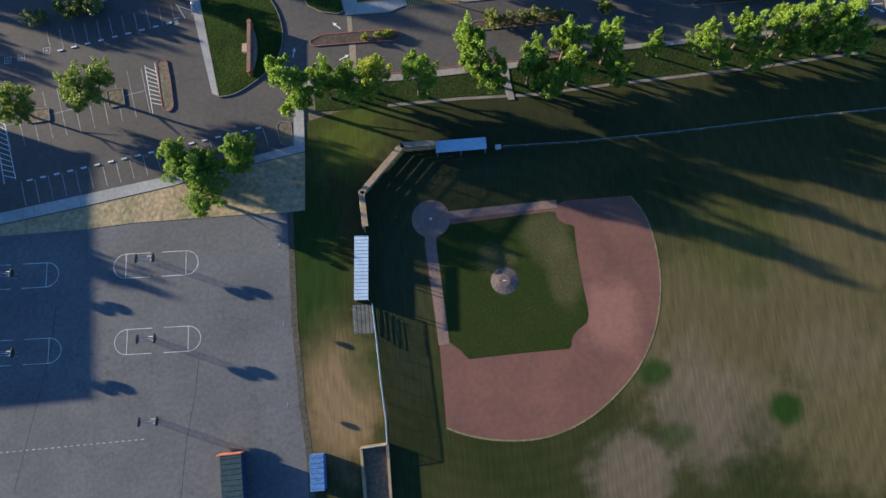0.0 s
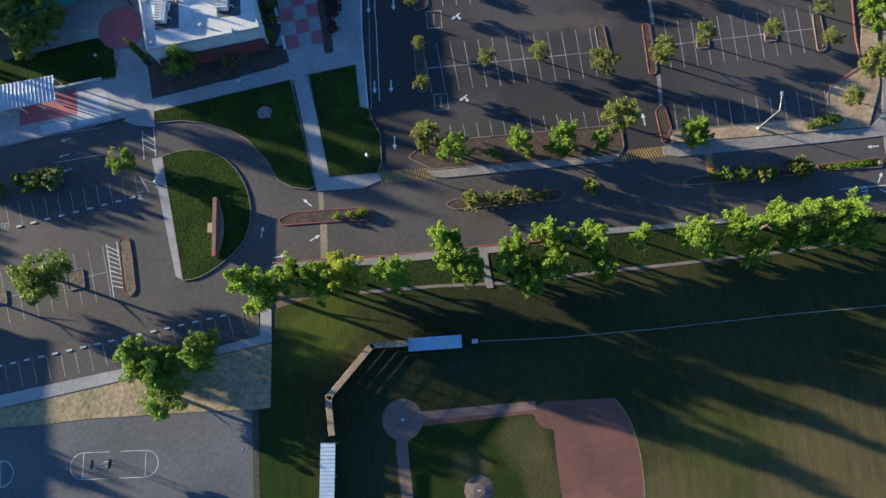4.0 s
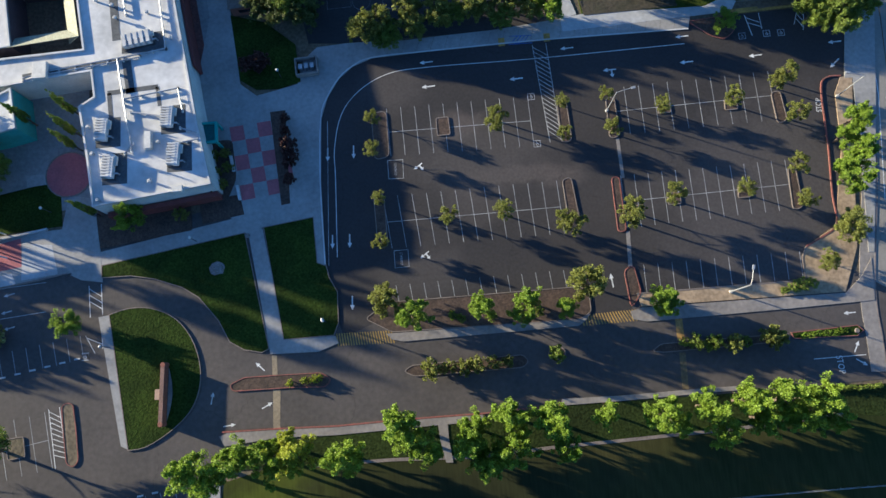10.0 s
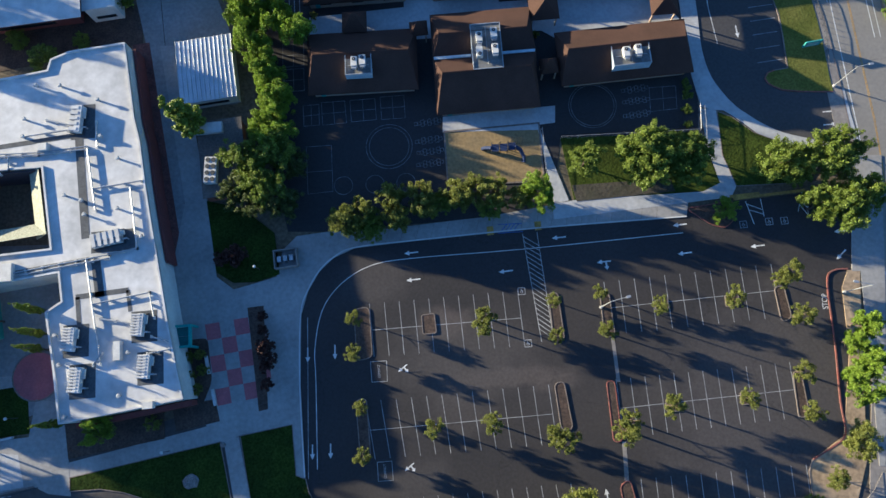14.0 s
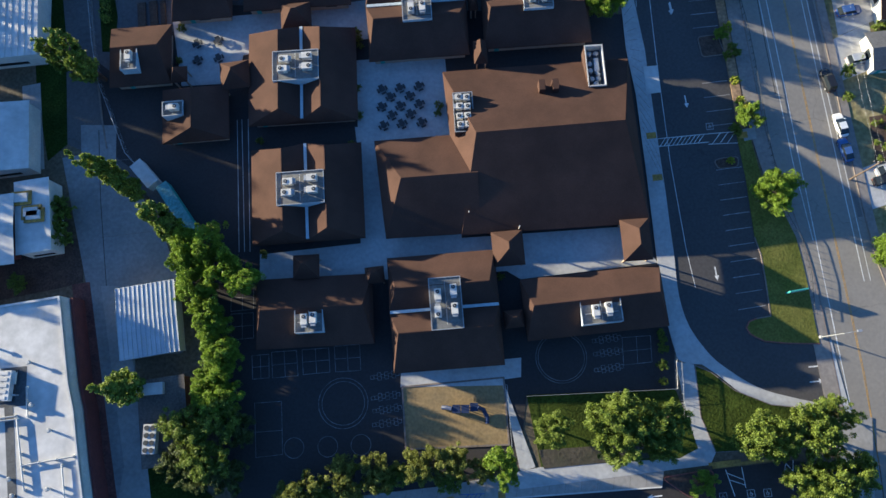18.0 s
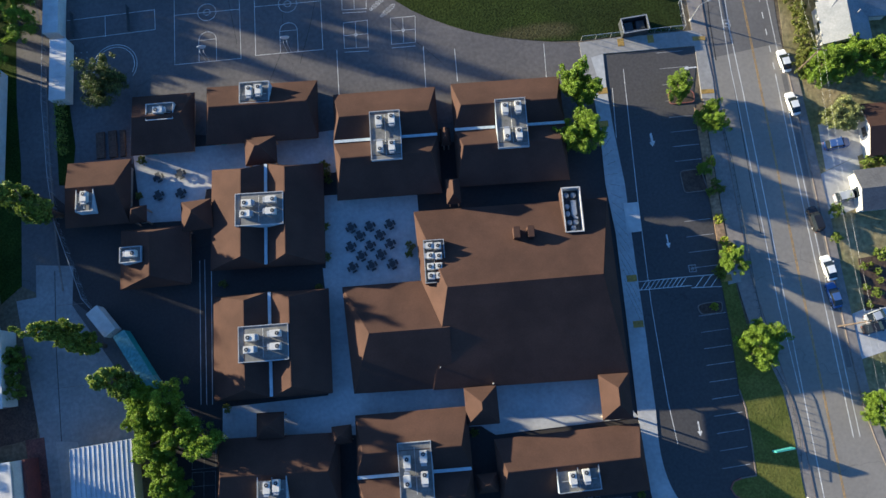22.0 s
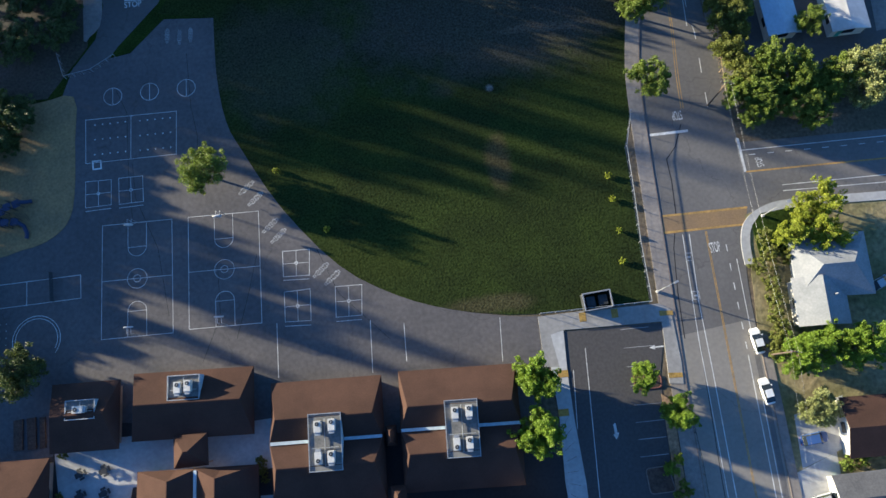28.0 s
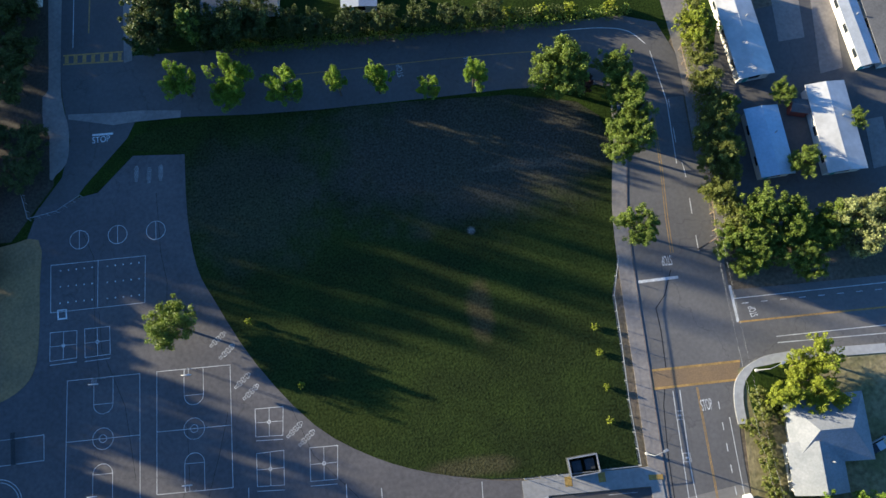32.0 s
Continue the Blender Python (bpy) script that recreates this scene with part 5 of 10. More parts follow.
def dugout(corners, h=3.0):
    mid, w, d, a = frame_of(corners)
    b = empty("dugout", mid.x, mid.y, "ball field dugout with a pale blue metal roof", "dugout", rz=a, group="dugouts")
    along_x = w > d
    n = int(max(w, d) / 0.6)
    for i in range(n):
        bm = bmesh.new()
        if along_x:
            x0, x1 = -w / 2 + i * w / n, -w / 2 + (i + 1) * w / n
            box_bm(bm, x0, x1 - 0.03, -d / 2, d / 2, h, h + 0.06)
            box_bm(bm, x1 - 0.06, x1, -d / 2, d / 2, h + 0.06, h + 0.11)
        else:
            y0, y1 = -d / 2 + i * d / n, -d / 2 + (i + 1) * d / n
            box_bm(bm, -w / 2, w / 2, y0, y1 - 0.03, h, h + 0.06)
            box_bm(bm, -w / 2, w / 2, y1 - 0.06, y1, h + 0.06, h + 0.11)
        part("roof_panel", bm, M_ROOFBLUE, b)
    for s in (-1, 1):
        for t in (-1, 0, 1):
            x, y = (t * (w / 2 - 0.2), s * (d / 2 - 0.2)) if along_x else (s * (w / 2 - 0.2), t * (d / 2 - 0.2))
            box("post", x - 0.06, x + 0.06, y - 0.06, y + 0.06, 0, h, M_STEEL, b)
    if along_x:
        box("back_wall", -w / 2 + 0.1, w / 2 - 0.1, d / 2 - 0.15, d / 2 - 0.05, 0, 2.0, M_WALLT, b)
        box("bench", -w / 2 + 0.4, w / 2 - 0.4, d / 2 - 0.7, d / 2 - 0.3, 0.4, 0.46, M_WOODF, b)
    else:
        box("back_wall", -w / 2 + 0.05, -w / 2 + 0.15, -d / 2 + 0.1, d / 2 - 0.1, 0, 2.0, M_WALLT, b)
        box("bench", -w / 2 + 0.3, -w / 2 + 0.7, -d / 2 + 0.4, d / 2 - 0.4, 0.4, 0.46, M_WOODF, b)
    return b


dugout([(-1.4, 38.9), (7.7, 38.7), (7.5, 36.5), (-1.6, 36.7)])
dugout([(-17.4, 23.0), (-15.3, 22.8), (-15.4, 11.5), (-18.2, 11.7)])
cb = (9.9, 37.5)
st = empty("storage_box", cb[0], cb[1], "small white storage box beside a dugout", "storage box")
box("body", -0.5, 0.5, -0.35, 0.35, 0, 0.7, M_ROOFW, st, 0.03)
box("lid", -0.53, 0.53, -0.38, 0.38, 0.7, 0.78, M_ROOFW, st, 0.02)


M_BENCH = mat("dull_bench_metal", (0.16, 0.165, 0.17), (0.11, 0.115, 0.12), big=0.6, fine=4.0, var=0.2, rough=0.6, metal=0.3)


def bleacher(corners):
    mid, w, d, a = frame_of(corners)
    b = empty("bleachers", mid.x, mid.y, "grey spectator bleachers beside a dugout", "bleachers", rz=a)
    for i in range(5):
        x = w / 2 - 0.35 - i * w / 5
        box("seat_plank", x - 0.14, x + 0.14, -d / 2, d / 2, 0.42 + 0.32 * i, 0.46 + 0.32 * i, M_BENCH, b)
        box("foot_plank", x + 0.16, x + 0.36, -d / 2, d / 2, 0.14 + 0.32 * i, 0.17 + 0.32 * i, M_BENCH, b)
    for s in (-1, 0, 1):
        bm = bmesh.new()
        tube(bm, [(w / 2, s * (d / 2 - 0.3), 0.02), (-w / 2, s * (d / 2 - 0.3), 1.7)], 0.04, 5)
        tube(bm, [(-w / 2 + 0.2, s * (d / 2 - 0.3), 0.0), (-w / 2 + 0.2, s * (d / 2 - 0.3), 2.4)], 0.04, 5)
        part("frame", bm, M_BENCH, b)
    bm = bmesh.new()
    tube(bm, [(-w / 2 + 0.2, -d / 2 + 0.3, 2.4), (-w / 2 + 0.2, d / 2 - 0.3, 2.4)], 0.03, 5)
    part("guard_rail", bm, M_BENCH, b)


bleacher([(-18.8, 11.1), (-15.6, 10.9), (-15.6, 6.0), (-19.0, 5.9)])
fence("field_fence", [(-15.4, 10.9), (-15.2, 5.7), (-15.0, -2.9), (-14.7, -9.1), (-14.8, -12.9), (-19.3, -13.1)], 1.8, 3.0, M_METAL, "pale railed fence beside the field", 0.05, 22)
bp = slab("bullpen", [(-19.3, -13.1), (-14.8, -12.9), (-15.0, -23.4), (-19.2, -23.4)], 0.10, M_EARTH, label="bare earth bullpen with a timber border", category="bullpen")
for e in ([(-19.3, -13.1), (-14.8, -12.9)], [(-14.8, -12.9), (-15.0, -23.4)], [(-19.3, -13.1), (-19.2, -23.4)]):
    ribbon("timber_border", e, 0.45, 1.0, M_WOODF, bp)
fence("outfield_fence", [(10.8, 37.4), (24.3, 36.8), (43.2, 36.8), (64.2, 37.2), (81.9, 37.2), (116.7, 36.7)], 1.2, 4.0, M_STEEL, "low chain link fence along the outfield", 0.03, 4)


# ---- basketball on the west playground ----
def hoop(x, y, rz, double=True, board=M_DARK, name="basketball_hoop"):
    b = empty(name, x, y, "double sided basketball hoops on steel posts" if double else "single basketball hoop on a steel post", "basketball hoop", rz=rz, group="playground basketball hoops")
    for s in ((-1, 1) if double else (1,)):
        for t in (-0.35, 0.35):
            bm = bmesh.new()
            tube(bm, [(s * 0.4, t, 0), (s * 0.4, t, 3.2), (s * 1.5, t, 3.4)], 0.05, 6)
            part("post", bm, M_STEEL, b)
        bm = bmesh.new()
        fan = [(0.92 * math.cos(k * 0.3142) * (1 if math.sin(k * 0.3142) > 0 else 0.8), 3.35 + 0.55 * math.sin(k * 0.3142)) for k in range(20)]
        va, vb = [[bm.verts.new((s * 1.5 + e, y, z)) for y, z in fan] for e in (-0.07, 0.07)]
        bm.faces.new(va)
        bm.faces.new(vb[::-1])
        for k in range(20):
            bm.faces.new((va[k], vb[k], vb[(k + 1) % 20], va[(k + 1) % 20]))
        bmesh.ops.recalc_face_normals(bm, faces=bm.faces[:])
        bd = part("backboard", bm, board, b, "rounded steel backboard")
        bm = bmesh.new()
        tube(bm, [(s * (1.53 + 0.3) + 0.23 * math.cos(k * 0.5236), 0.23 * math.sin(k * 0.5236), 3.05) for k in range(13)], 0.015, 4)
        tube(bm, [(s * 1.53, 0, 3.05), (s * 1.62, 0, 3.05)], 0.02, 4)
        part("rim", bm, M_REDKERB, bd)
    if double:
        bm = bmesh.new()
        tube(bm, [(-1.5, 0, 3.4), (1.5, 0, 3.4)], 0.04, 5)
        part("cross_bar", bm, M_STEEL, b)
    return b


def stadium(parent, c, rz, z, half=7.6, r=2.2, w=0.08, material=M_PAINT):
    """Two painted keys with round ends, back to back."""
    m = Matrix.Translation((c[0], c[1], 0)) @ Matrix.Rotation(radians(rz), 4, "Z")
    for s in (-1, 1):
        pts = [(s * 1.0, -r)] + [(s * (half - r + r * math.sin(k * 0.2618)), -r * math.cos(k * 0.2618)) for k in range(13)] + [(s * 1.0, r)]
        ribbon("key_line", [(m @ Vector((*p, 0))).to_2d() for p in pts], w, z, material, parent)
        ribbon("free_throw_line", [(m @ Vector((s * (half - r), y, 0))).to_2d() for y in (-r, r)], w, z, material, parent)


rzc = math.degrees(math.atan2(*[(Vector((-46.3, 8.1)) - Vector((-61.2, 8.8)))[k] for k in (1, 0)]))
for c in ((-53.6, 22.2), (-53.6, 8.6), (-78.7, 22.6), (-78.2, 9.0)):
    stadium(court_w, c, rzc, 0.046)
for c in ((-54.2, 22.8), (-54.2, 8.7), (-54.1, -5.1), (-79.0, 22.6), (-78.6, 8.7)):
    hoop(c[0], c[1], rzc)
for c in ((-29.9, 22.7), (-29.9, 8.7), (-30.0, -5.0)):
    low = hoop(c[0], c[1], rzc + 180, False, M_STEEL, "low_hoop")
    low.matrix_basis = low.matrix_basis @ Matrix.Scale(0.6, 4)
dash("dotted_line", [(-81.0, -7.8), (-69.4, -7.9), (-56.3, -8.0)], 0.12, 0.046, M_FADED, court_w, 0.5, 0.6)
for e in ([(-78.4, -14.4), (-72.4, 8.8), (-71.5, 16.7)], [(-50.2, -18.3), (-49.0, -9.0), (-47.3, -1.5), (-46.5, 4.2)]):
    ribbon("crack_seal", e, 0.08, 0.044, M_RUBBER, court_w)


# ---- school buildings ----
def roof_prism(name, prof, half, axis, material, parent, thick=0.22, label=""):
    """A folded roof: prof is a list of (across, height), drawn out to half each way along the axis."""
    v, f, n = [], [], len(prof)
    for s in (-half, half):
        for d in (0, -thick):
            for a, h in prof:
                v.append((s, a, h + d) if axis == "x" else (a, s, h + d))
    for i in range(n - 1):
        f += [(i, i + 1, 2 * n + i + 1, 2 * n + i), (n + i, 3 * n + i, 3 * n + i + 1, n + i + 1)]
        f += [(i, n + i, n + i + 1, i + 1), (2 * n + i, 2 * n + i + 1, 3 * n + i + 1, 3 * n + i)]
    f += [(0, 2 * n, 3 * n, n), (n - 1, 2 * n - 1, 4 * n - 1, 3 * n - 1)]
    ob = link(name, v, f, material, parent, label)
    bm = bmesh.new()
    bm.from_mesh(ob.data)
    bmesh.ops.recalc_face_normals(bm, faces=bm.faces[:])
    bm.to_mesh(ob.data)
    bm.free()
    return ob


def hall_roof(prof, half, axis, inset, parent):
    """A folded shingle roof whose ridges stop short of the ends: prof is a list of (across, height) from eave to eave."""
    low, n = prof[0][1], len(prof)
    at = lambda s, a, h: (s, a, h) if axis == "x" else (a, s, h)
    v, f = [], []
    for e in (-1, 1):
        v += [at(e * (half - (inset if i % 2 else 0)), a, h) for i, (a, h) in enumerate(prof)]
        v += [at(e * half, prof[i][0], low) for i in range(1, n, 2)]
        v += [at(e * half, prof[0][0], low - 0.22), at(e * half, prof[-1][0], low - 0.22)]
    m = len(v) // 2
    f += [(i, i + 1, m + i + 1, m + i) for i in range(n - 1)]
    for o in (0, m):
        chain = [o]
        for r, i in enumerate(range(1, n, 2)):
            f += [(o + i - 1, o + i, o + n + r), (o + n + r, o + i, o + i + 1)]
            chain += [o + n + r, o + i + 1]
        f.append(tuple(chain + [o + m - 1, o + m - 2]))
    f += [(0, m, 2 * m - 2, m - 2), (n - 1, m + n - 1, 2 * m - 1, m - 1), (m - 2, m - 1, 2 * m - 1, 2 * m - 2)]
    ob = link("roof", v, f, M_SHINGLE, parent, "brown asphalt shingle roof")
    bm = bmesh.new()
    bm.from_mesh(ob.data)
    bmesh.ops.recalc_face_normals(bm, faces=bm.faces[:])
    bm.to_mesh(ob.data)
    bm.free()
    return ob


M_DECK = mat("grey_deck_membrane", (0.20, 0.195, 0.185), (0.125, 0.125, 0.12), big=0.6, fine=3.0, var=0.15)


M_DECKWALL = mat("pale_parapet_metal", (0.46, 0.52, 0.56), (0.36, 0.41, 0.45), big=0.5, fine=3.0, var=0.1)


def hvac_unit(parent, x, y, z, w=1.9, d=1.25, h=1.1, flip=1):
    u = box("air_unit", x - w / 2, x + w / 2, y - d / 2, y + d / 2, z + 0.12, z + h, M_HVAC, parent, 0.05, "cream rooftop air unit")
    long, short, r = max(w, d), min(w, d), 0.3 * min(w, d)
    e = flip * (long / 2 - short * 0.46)
    c = (x + e, y) if w >= d else (x, y + e)
    bm = bmesh.new()
    tube(bm, [(c[0], c[1], z + h), (c[0], c[1], z + h + 0.07)], r, 12)
    part("fan_grille", bm, M_DARK, u)
    bm = bmesh.new()
    tube(bm, [(c[0], c[1], z + h + 0.07), (c[0], c[1], z + h + 0.1)], r * 0.3, 8)
    part("fan_hub", bm, M_STEEL, u)
    o = -flip * (long / 2 + 0.22)
    q = (x + o, y) if w >= d else (x, y + o)
    a = (0.24, short * 0.4) if w >= d else (short * 0.4, 0.24)
    box("intake_hood", q[0] - a[0], q[0] + a[0], q[1] - a[1], q[1] + a[1], z + 0.4, z + h - 0.12, M_STEEL, u, 0.04)
    box("curb", x - w * 0.46, x + w * 0.46, y - d * 0.44, y + d * 0.44, z, z + 0.118, M_STEEL, u)
    box("access_panel", x - w * 0.34, x + w * 0.1, y - d / 2 - 0.02, y - d / 2 + 0.01, z + 0.3, z + h - 0.2, M_STEEL, u)
    return u


def well(parent, x, y, w, d, z, h, units, deckm=None, wallm=None):
    """A flat pale equipment deck with a parapet and air units on it."""
    dk = box("equipment_deck", x - w / 2, x + w / 2, y - d / 2, y + d / 2, z - 2.0, z, deckm or M_DECK, parent, 0, "flat deck for the air units")
    t = 0.1
    for a in ((x - w / 2 - t, x - w / 2, y - d / 2 - t, y + d / 2 + t), (x + w / 2, x + w / 2 + t, y - d / 2 - t, y + d / 2 + t), (x - w / 2, x + w / 2, y - d / 2 - t, y - d / 2), (x - w / 2, x + w / 2, y + d / 2, y + d / 2 + t)):
        box("parapet", *a, z - 2.0, z + h, wallm or M_DECKWALL, dk)
        box("coping", a[0] - 0.02, a[1] + 0.02, a[2] - 0.02, a[3] + 0.02, z + h + 0.003, z + h + 0.06, M_STEEL, dk)
    for ux, uy in units:
        small = len(units) > 4
        tall = d > w or len(units) == 2
        hvac_unit(dk, x + ux * w, y + uy * d, z, 1.15 if tall else 1.8, (1.1 if small else 1.9) if tall else 1.2, flip=1 if uy >= 0 and tall or ux > 0 else -1)
    bm = bmesh.new()
    tube(bm, [(x - w * 0.42, y - d * 0.1, z + 0.2), (x + w * 0.42, y - d * 0.1, z + 0.2)], 0.06, 6)
    tube(bm, [(x, y - d * 0.42, z + 0.2), (x, y + d * 0.42, z + 0.2)], 0.06, 6)
    part("pipe_run", bm, M_STEEL, dk)
    return dk


def walls(parent, w, d, z, material, inset=0.9):
    x, y, t = w / 2 - inset, d / 2 - inset, 0.25
    for a in ((-x, x, y - t, y), (-x, x, -y, -y + t), (-x, -x + t, -y + t, y - t), (x - t, x, -y + t, y - t)):
        wl = box("wall", *a, 0, z, material, parent)
        long_x = a[1] - a[0] > a[3] - a[2]
        if long_x:
            s, yy = (1, a[3]) if a[3] > 0 else (-1, a[2])
            dx = a[0] + 0.25 * (a[1] - a[0]) / max(1, int((a[1] - a[0]) / 5))
            box("door", dx - 0.45, dx + 0.45, *sorted((yy, yy + s * 0.04)), 0.02, 2.1, M_TEAL, wl)
        n = max(1, int((a[1] - a[0] if long_x else a[3] - a[2]) / 5))
        for i in range(n):
            if long_x:
                c, yy = a[0] + (i + 0.5) * (a[1] - a[0]) / n, (a[3] if a[3] > 0 else a[2])
                s = 1 if a[3] > 0 else -1
                box("window", c - 1.1, c + 1.1, min(yy, yy + s * 0.03), max(yy, yy + s * 0.03), 1.0, 2.3, M_GLASS, wl)
            else:
                c, xx = a[2] + (i + 0.5) * (a[3] - a[2]) / n, (a[1] if a[1] > 0 else a[0])
                s = 1 if a[1] > 0 else -1
                box("window", min(xx, xx + s * 0.03), max(xx, xx + s * 0.03), c - 0.9, c + 0.9, 1.0, 2.3, M_GLASS, wl)


def gable_hall(corners, kind, ridge=5.6, eave=3.1, wells=(), label="low school building with brown shingle roof"):
    """kind: x (one ridge east-west), y (one north-south), xx and yy (two ridges with a gutter between)."""
    mid, w, d, a = frame_of(corners)
    b = empty("school_building", mid.x, mid.y, label, "school building", rz=a, group="brown roofed school buildings")
    walls(b, w, d, eave + 0.1, M_WALLT)
    across = d if kind[0] == "x" else w
    along = w if kind[0] == "x" else d
    h = across / 2
    if len(kind) == 1:
        prof = [(-h, eave - 0.2), (0.05 * h, ridge), (h, eave - 0.2)]
    else:
        prof = [(-h, eave - 0.2), (-0.36 * h, ridge), (0.02 * h, ridge - 2.2), (0.40 * h, ridge), (h, eave - 0.2)]
    clip = 1.5
    hall_roof(prof, along / 2, kind[0], clip, b)
    for p, q in prof[1:-1]:
        if q < ridge - 0.1:
            continue
        cap = [(p - 0.16, q - 0.01), (p, q + 0.05), (p + 0.16, q - 0.01)]
        roof_prism("ridge_cap", cap, along / 2 - clip - 0.02, kind[0], M_SHINGLE, b, 0.05)
    if len(kind) == 2:
        g = 0.02 * h
        for s in (-1, 1):
            lo, hi = sorted((s * along * 0.13, s * along * 0.49))
            if kind[0] == "x":
                box("valley_gutter", lo, hi, g - 0.26, g + 0.26, ridge - 2.1, ridge - 1.85, M_DECKWALL, b, label="white valley gutter")
            else:
                box("valley_gutter", g - 0.26, g + 0.26, lo, hi, ridge - 2.1, ridge - 1.85, M_DECKWALL, b, label="white valley gutter")
    for wx, wy, ww, wd, units in wells:
        well(b, wx * w, wy * d, ww, wd, ridge + (0.03 if len(kind) == 2 else -0.5), 0.1 if len(kind) == 2 else 0.25, units)
    return b


def hip_cover(corners, eave=3.4, ridge=6.2, name="covered_walk", axis="y"):
    """A small hipped roof on posts over a passage."""
    mid, w, d, a = frame_of(corners)
    b = empty(name, mid.x, mid.y, "small brown hipped roof over a covered walk", "covered walk", rz=a, group="covered walks of the school")
    x, y = w / 2, d / 2
    r = min(x, y) * 0.95
    p, q = (max(0, x - r), max(0, y - r))
    v = [(-x, -y, eave), (x, -y, eave), (x, y, eave), (-x, y, eave), (-p, -q, ridge), (p, -q, ridge), (p, q, ridge), (-p, q, ridge)]
    if x > y:
        v, f = v[:4] + [(-p, 0, ridge), (p, 0, ridge)], [(0, 1, 5, 4), (1, 2, 5), (2, 3, 4, 5), (3, 0, 4), (3, 2, 1, 0)]
    else:
        v, f = v[:4] + [(0, -q - 0.05, ridge), (0, q + 0.05, ridge)], [(0, 1, 4), (1, 2, 5, 4), (2, 3, 5), (3, 0, 4, 5), (3, 2, 1, 0)]
    link("roof", v, f, M_SHINGLE, b)
    for sx in (-1, 1):
        for sy in (-1, 1):
            box("post", sx * (x - 0.5) - 0.12, sx * (x - 0.5) + 0.12, sy * (y - 0.5) - 0.12, sy * (y - 0.5) + 0.12, 0, eave - 0.01, M_WALLT, b)
    return b


W4 = [(-0.24, 0.17), (-0.27, -0.17), (0.27, 0.24), (0.27, -0.13)]
W2 = [(-0.15, 0.0), (0.18, 0.05)]
gable_hall([(-27.1, 213.5), (-15.3, 213.1), (-15.4, 201.1), (-27.0, 201.2)], "x", 6.1, wells=[(-0.08, -0.16, 2.9, 4.2, [(0.05, 0.08)])])
gable_hall([(-17.1, 199.6), (-4.6, 199.7), (-4.8, 188.7), (-17.2, 189.1)], "y", 6.1, wells=[(-0.25, 0.02, 3.6, 2.6, [(0.1, 0)])])
gable_hall([(-1.0, 209.3), (19.7, 208.7), (19.3, 189.9), (-0.6, 190.9)], "yy", 6.7, wells=[(-0.02, 0.02, 8.2, 5.6, W4)])
gable_hall([(-1.1, 186.1), (19.2, 185.6), (19.2, 167.7), (-0.9, 168.1)], "yy", 6.7, wells=[(-0.02, 0.0, 8.2, 5.8, W4)])
gable_hall([(22.8, 221.7), (41.7, 221.0), (40.6, 200.9), (21.7, 201.2)], "xx", 6.7, wells=[(0.01, 0.0, 5.2, 8.9, [(-0.2, 0.28), (-0.2, -0.27), (0.2, -0.26), (0.24, 0.3)])])
gable_hall([(44.3, 221.3), (64.6, 220.7), (63.5, 200.8), (43.7, 201.6)], "xx", 6.7, wells=[(0.01, 0.0, 5.2, 8.9, [(-0.2, 0.28), (-0.2, -0.27), (0.2, -0.26), (0.24, 0.3)])])
gable_hall([(-1.3, 225.6), (19.5, 224.9), (19.6, 213.5), (-1.0, 214.4)], "x", 6.1, wells=[(-0.03, 0.24, 5.2, 3.9, W2)])
gable_hall([(-15.1, 225.3), (-3.3, 224.9), (-3.5, 213.5), (-15.1, 213.7)], "x", 6.1, wells=[(0.05, 0.1, 4.8, 3.0, [(0, 0)])])
gable_hall([(-0.7, 161.9), (19.6, 161.3), (19.4, 148.9), (-1.2, 149.9)], "x", 6.1, wells=[(-0.02, -0.14, 4.6, 4.2, W2)])
gable_hall([(22.7, 163.6), (40.7, 163.4), (41.8, 143.3), (22.0, 143.6)], "xx", 6.7, wells=[(0.02, 0.04, 5.2, 8.6, W4)])
gable_hall([(45.5, 157.4), (69.5, 158.1), (69.6, 147.1), (45.1, 147.1)], "x", 6.1, wells=[(0.02, -0.16, 6.6, 4.2, W2)])
for c in ([(41.2, 166.4), (46.7, 166.3), (46.4, 160.1), (40.9, 160.1)], [(63.7, 166.4), (68.8, 166.2), (68.5, 158.8), (63.4, 158.9)], [(18.5, 162.2), (21.8, 162.3), (22.0, 159.3), (18.6, 159.2)], [(41.7, 152.4), (45.1, 152.4), (45.2, 149.4), (41.7, 149.3)],
          [(-6.1, 203.7), (-0.6, 204.0), (-0.3, 198.4), (-5.8, 198.3)], [(5.8, 214.6), (11.6, 214.7), (11.8, 209.3), (6.0, 209.3)], [(41.6, 203.0), (44.2, 203.0), (43.9, 198.3), (41.4, 198.4)], [(6.0, 165.7), (10.7, 165.4), (10.6, 161.2), (6.0, 161.3)], [(-15.4, 203.9), (-12.2, 203.9), (-12.1, 200.7), (-15.2, 200.7)], [(41.5, 212.6), (43.4, 212.6), (43.2, 209.3), (41.4, 209.3)]):
    hip_cover(c)


def clipped(poly, k, c, keep_less):
    """The part of a plan polygon on one side of a line across axis k."""
    out = []
    for p, q in zip(poly, poly[1:] + poly[:1]):
        ip, iq = [(v[k] <= c) == keep_less for v in (p, q)]
        if ip:
            out.append(p)
        if ip != iq:
            t = (c - p[k]) / (q[k] - p[k])
            out.append((p[0] + (q[0] - p[0]) * t, p[1] + (q[1] - p[1]) * t))
    return out


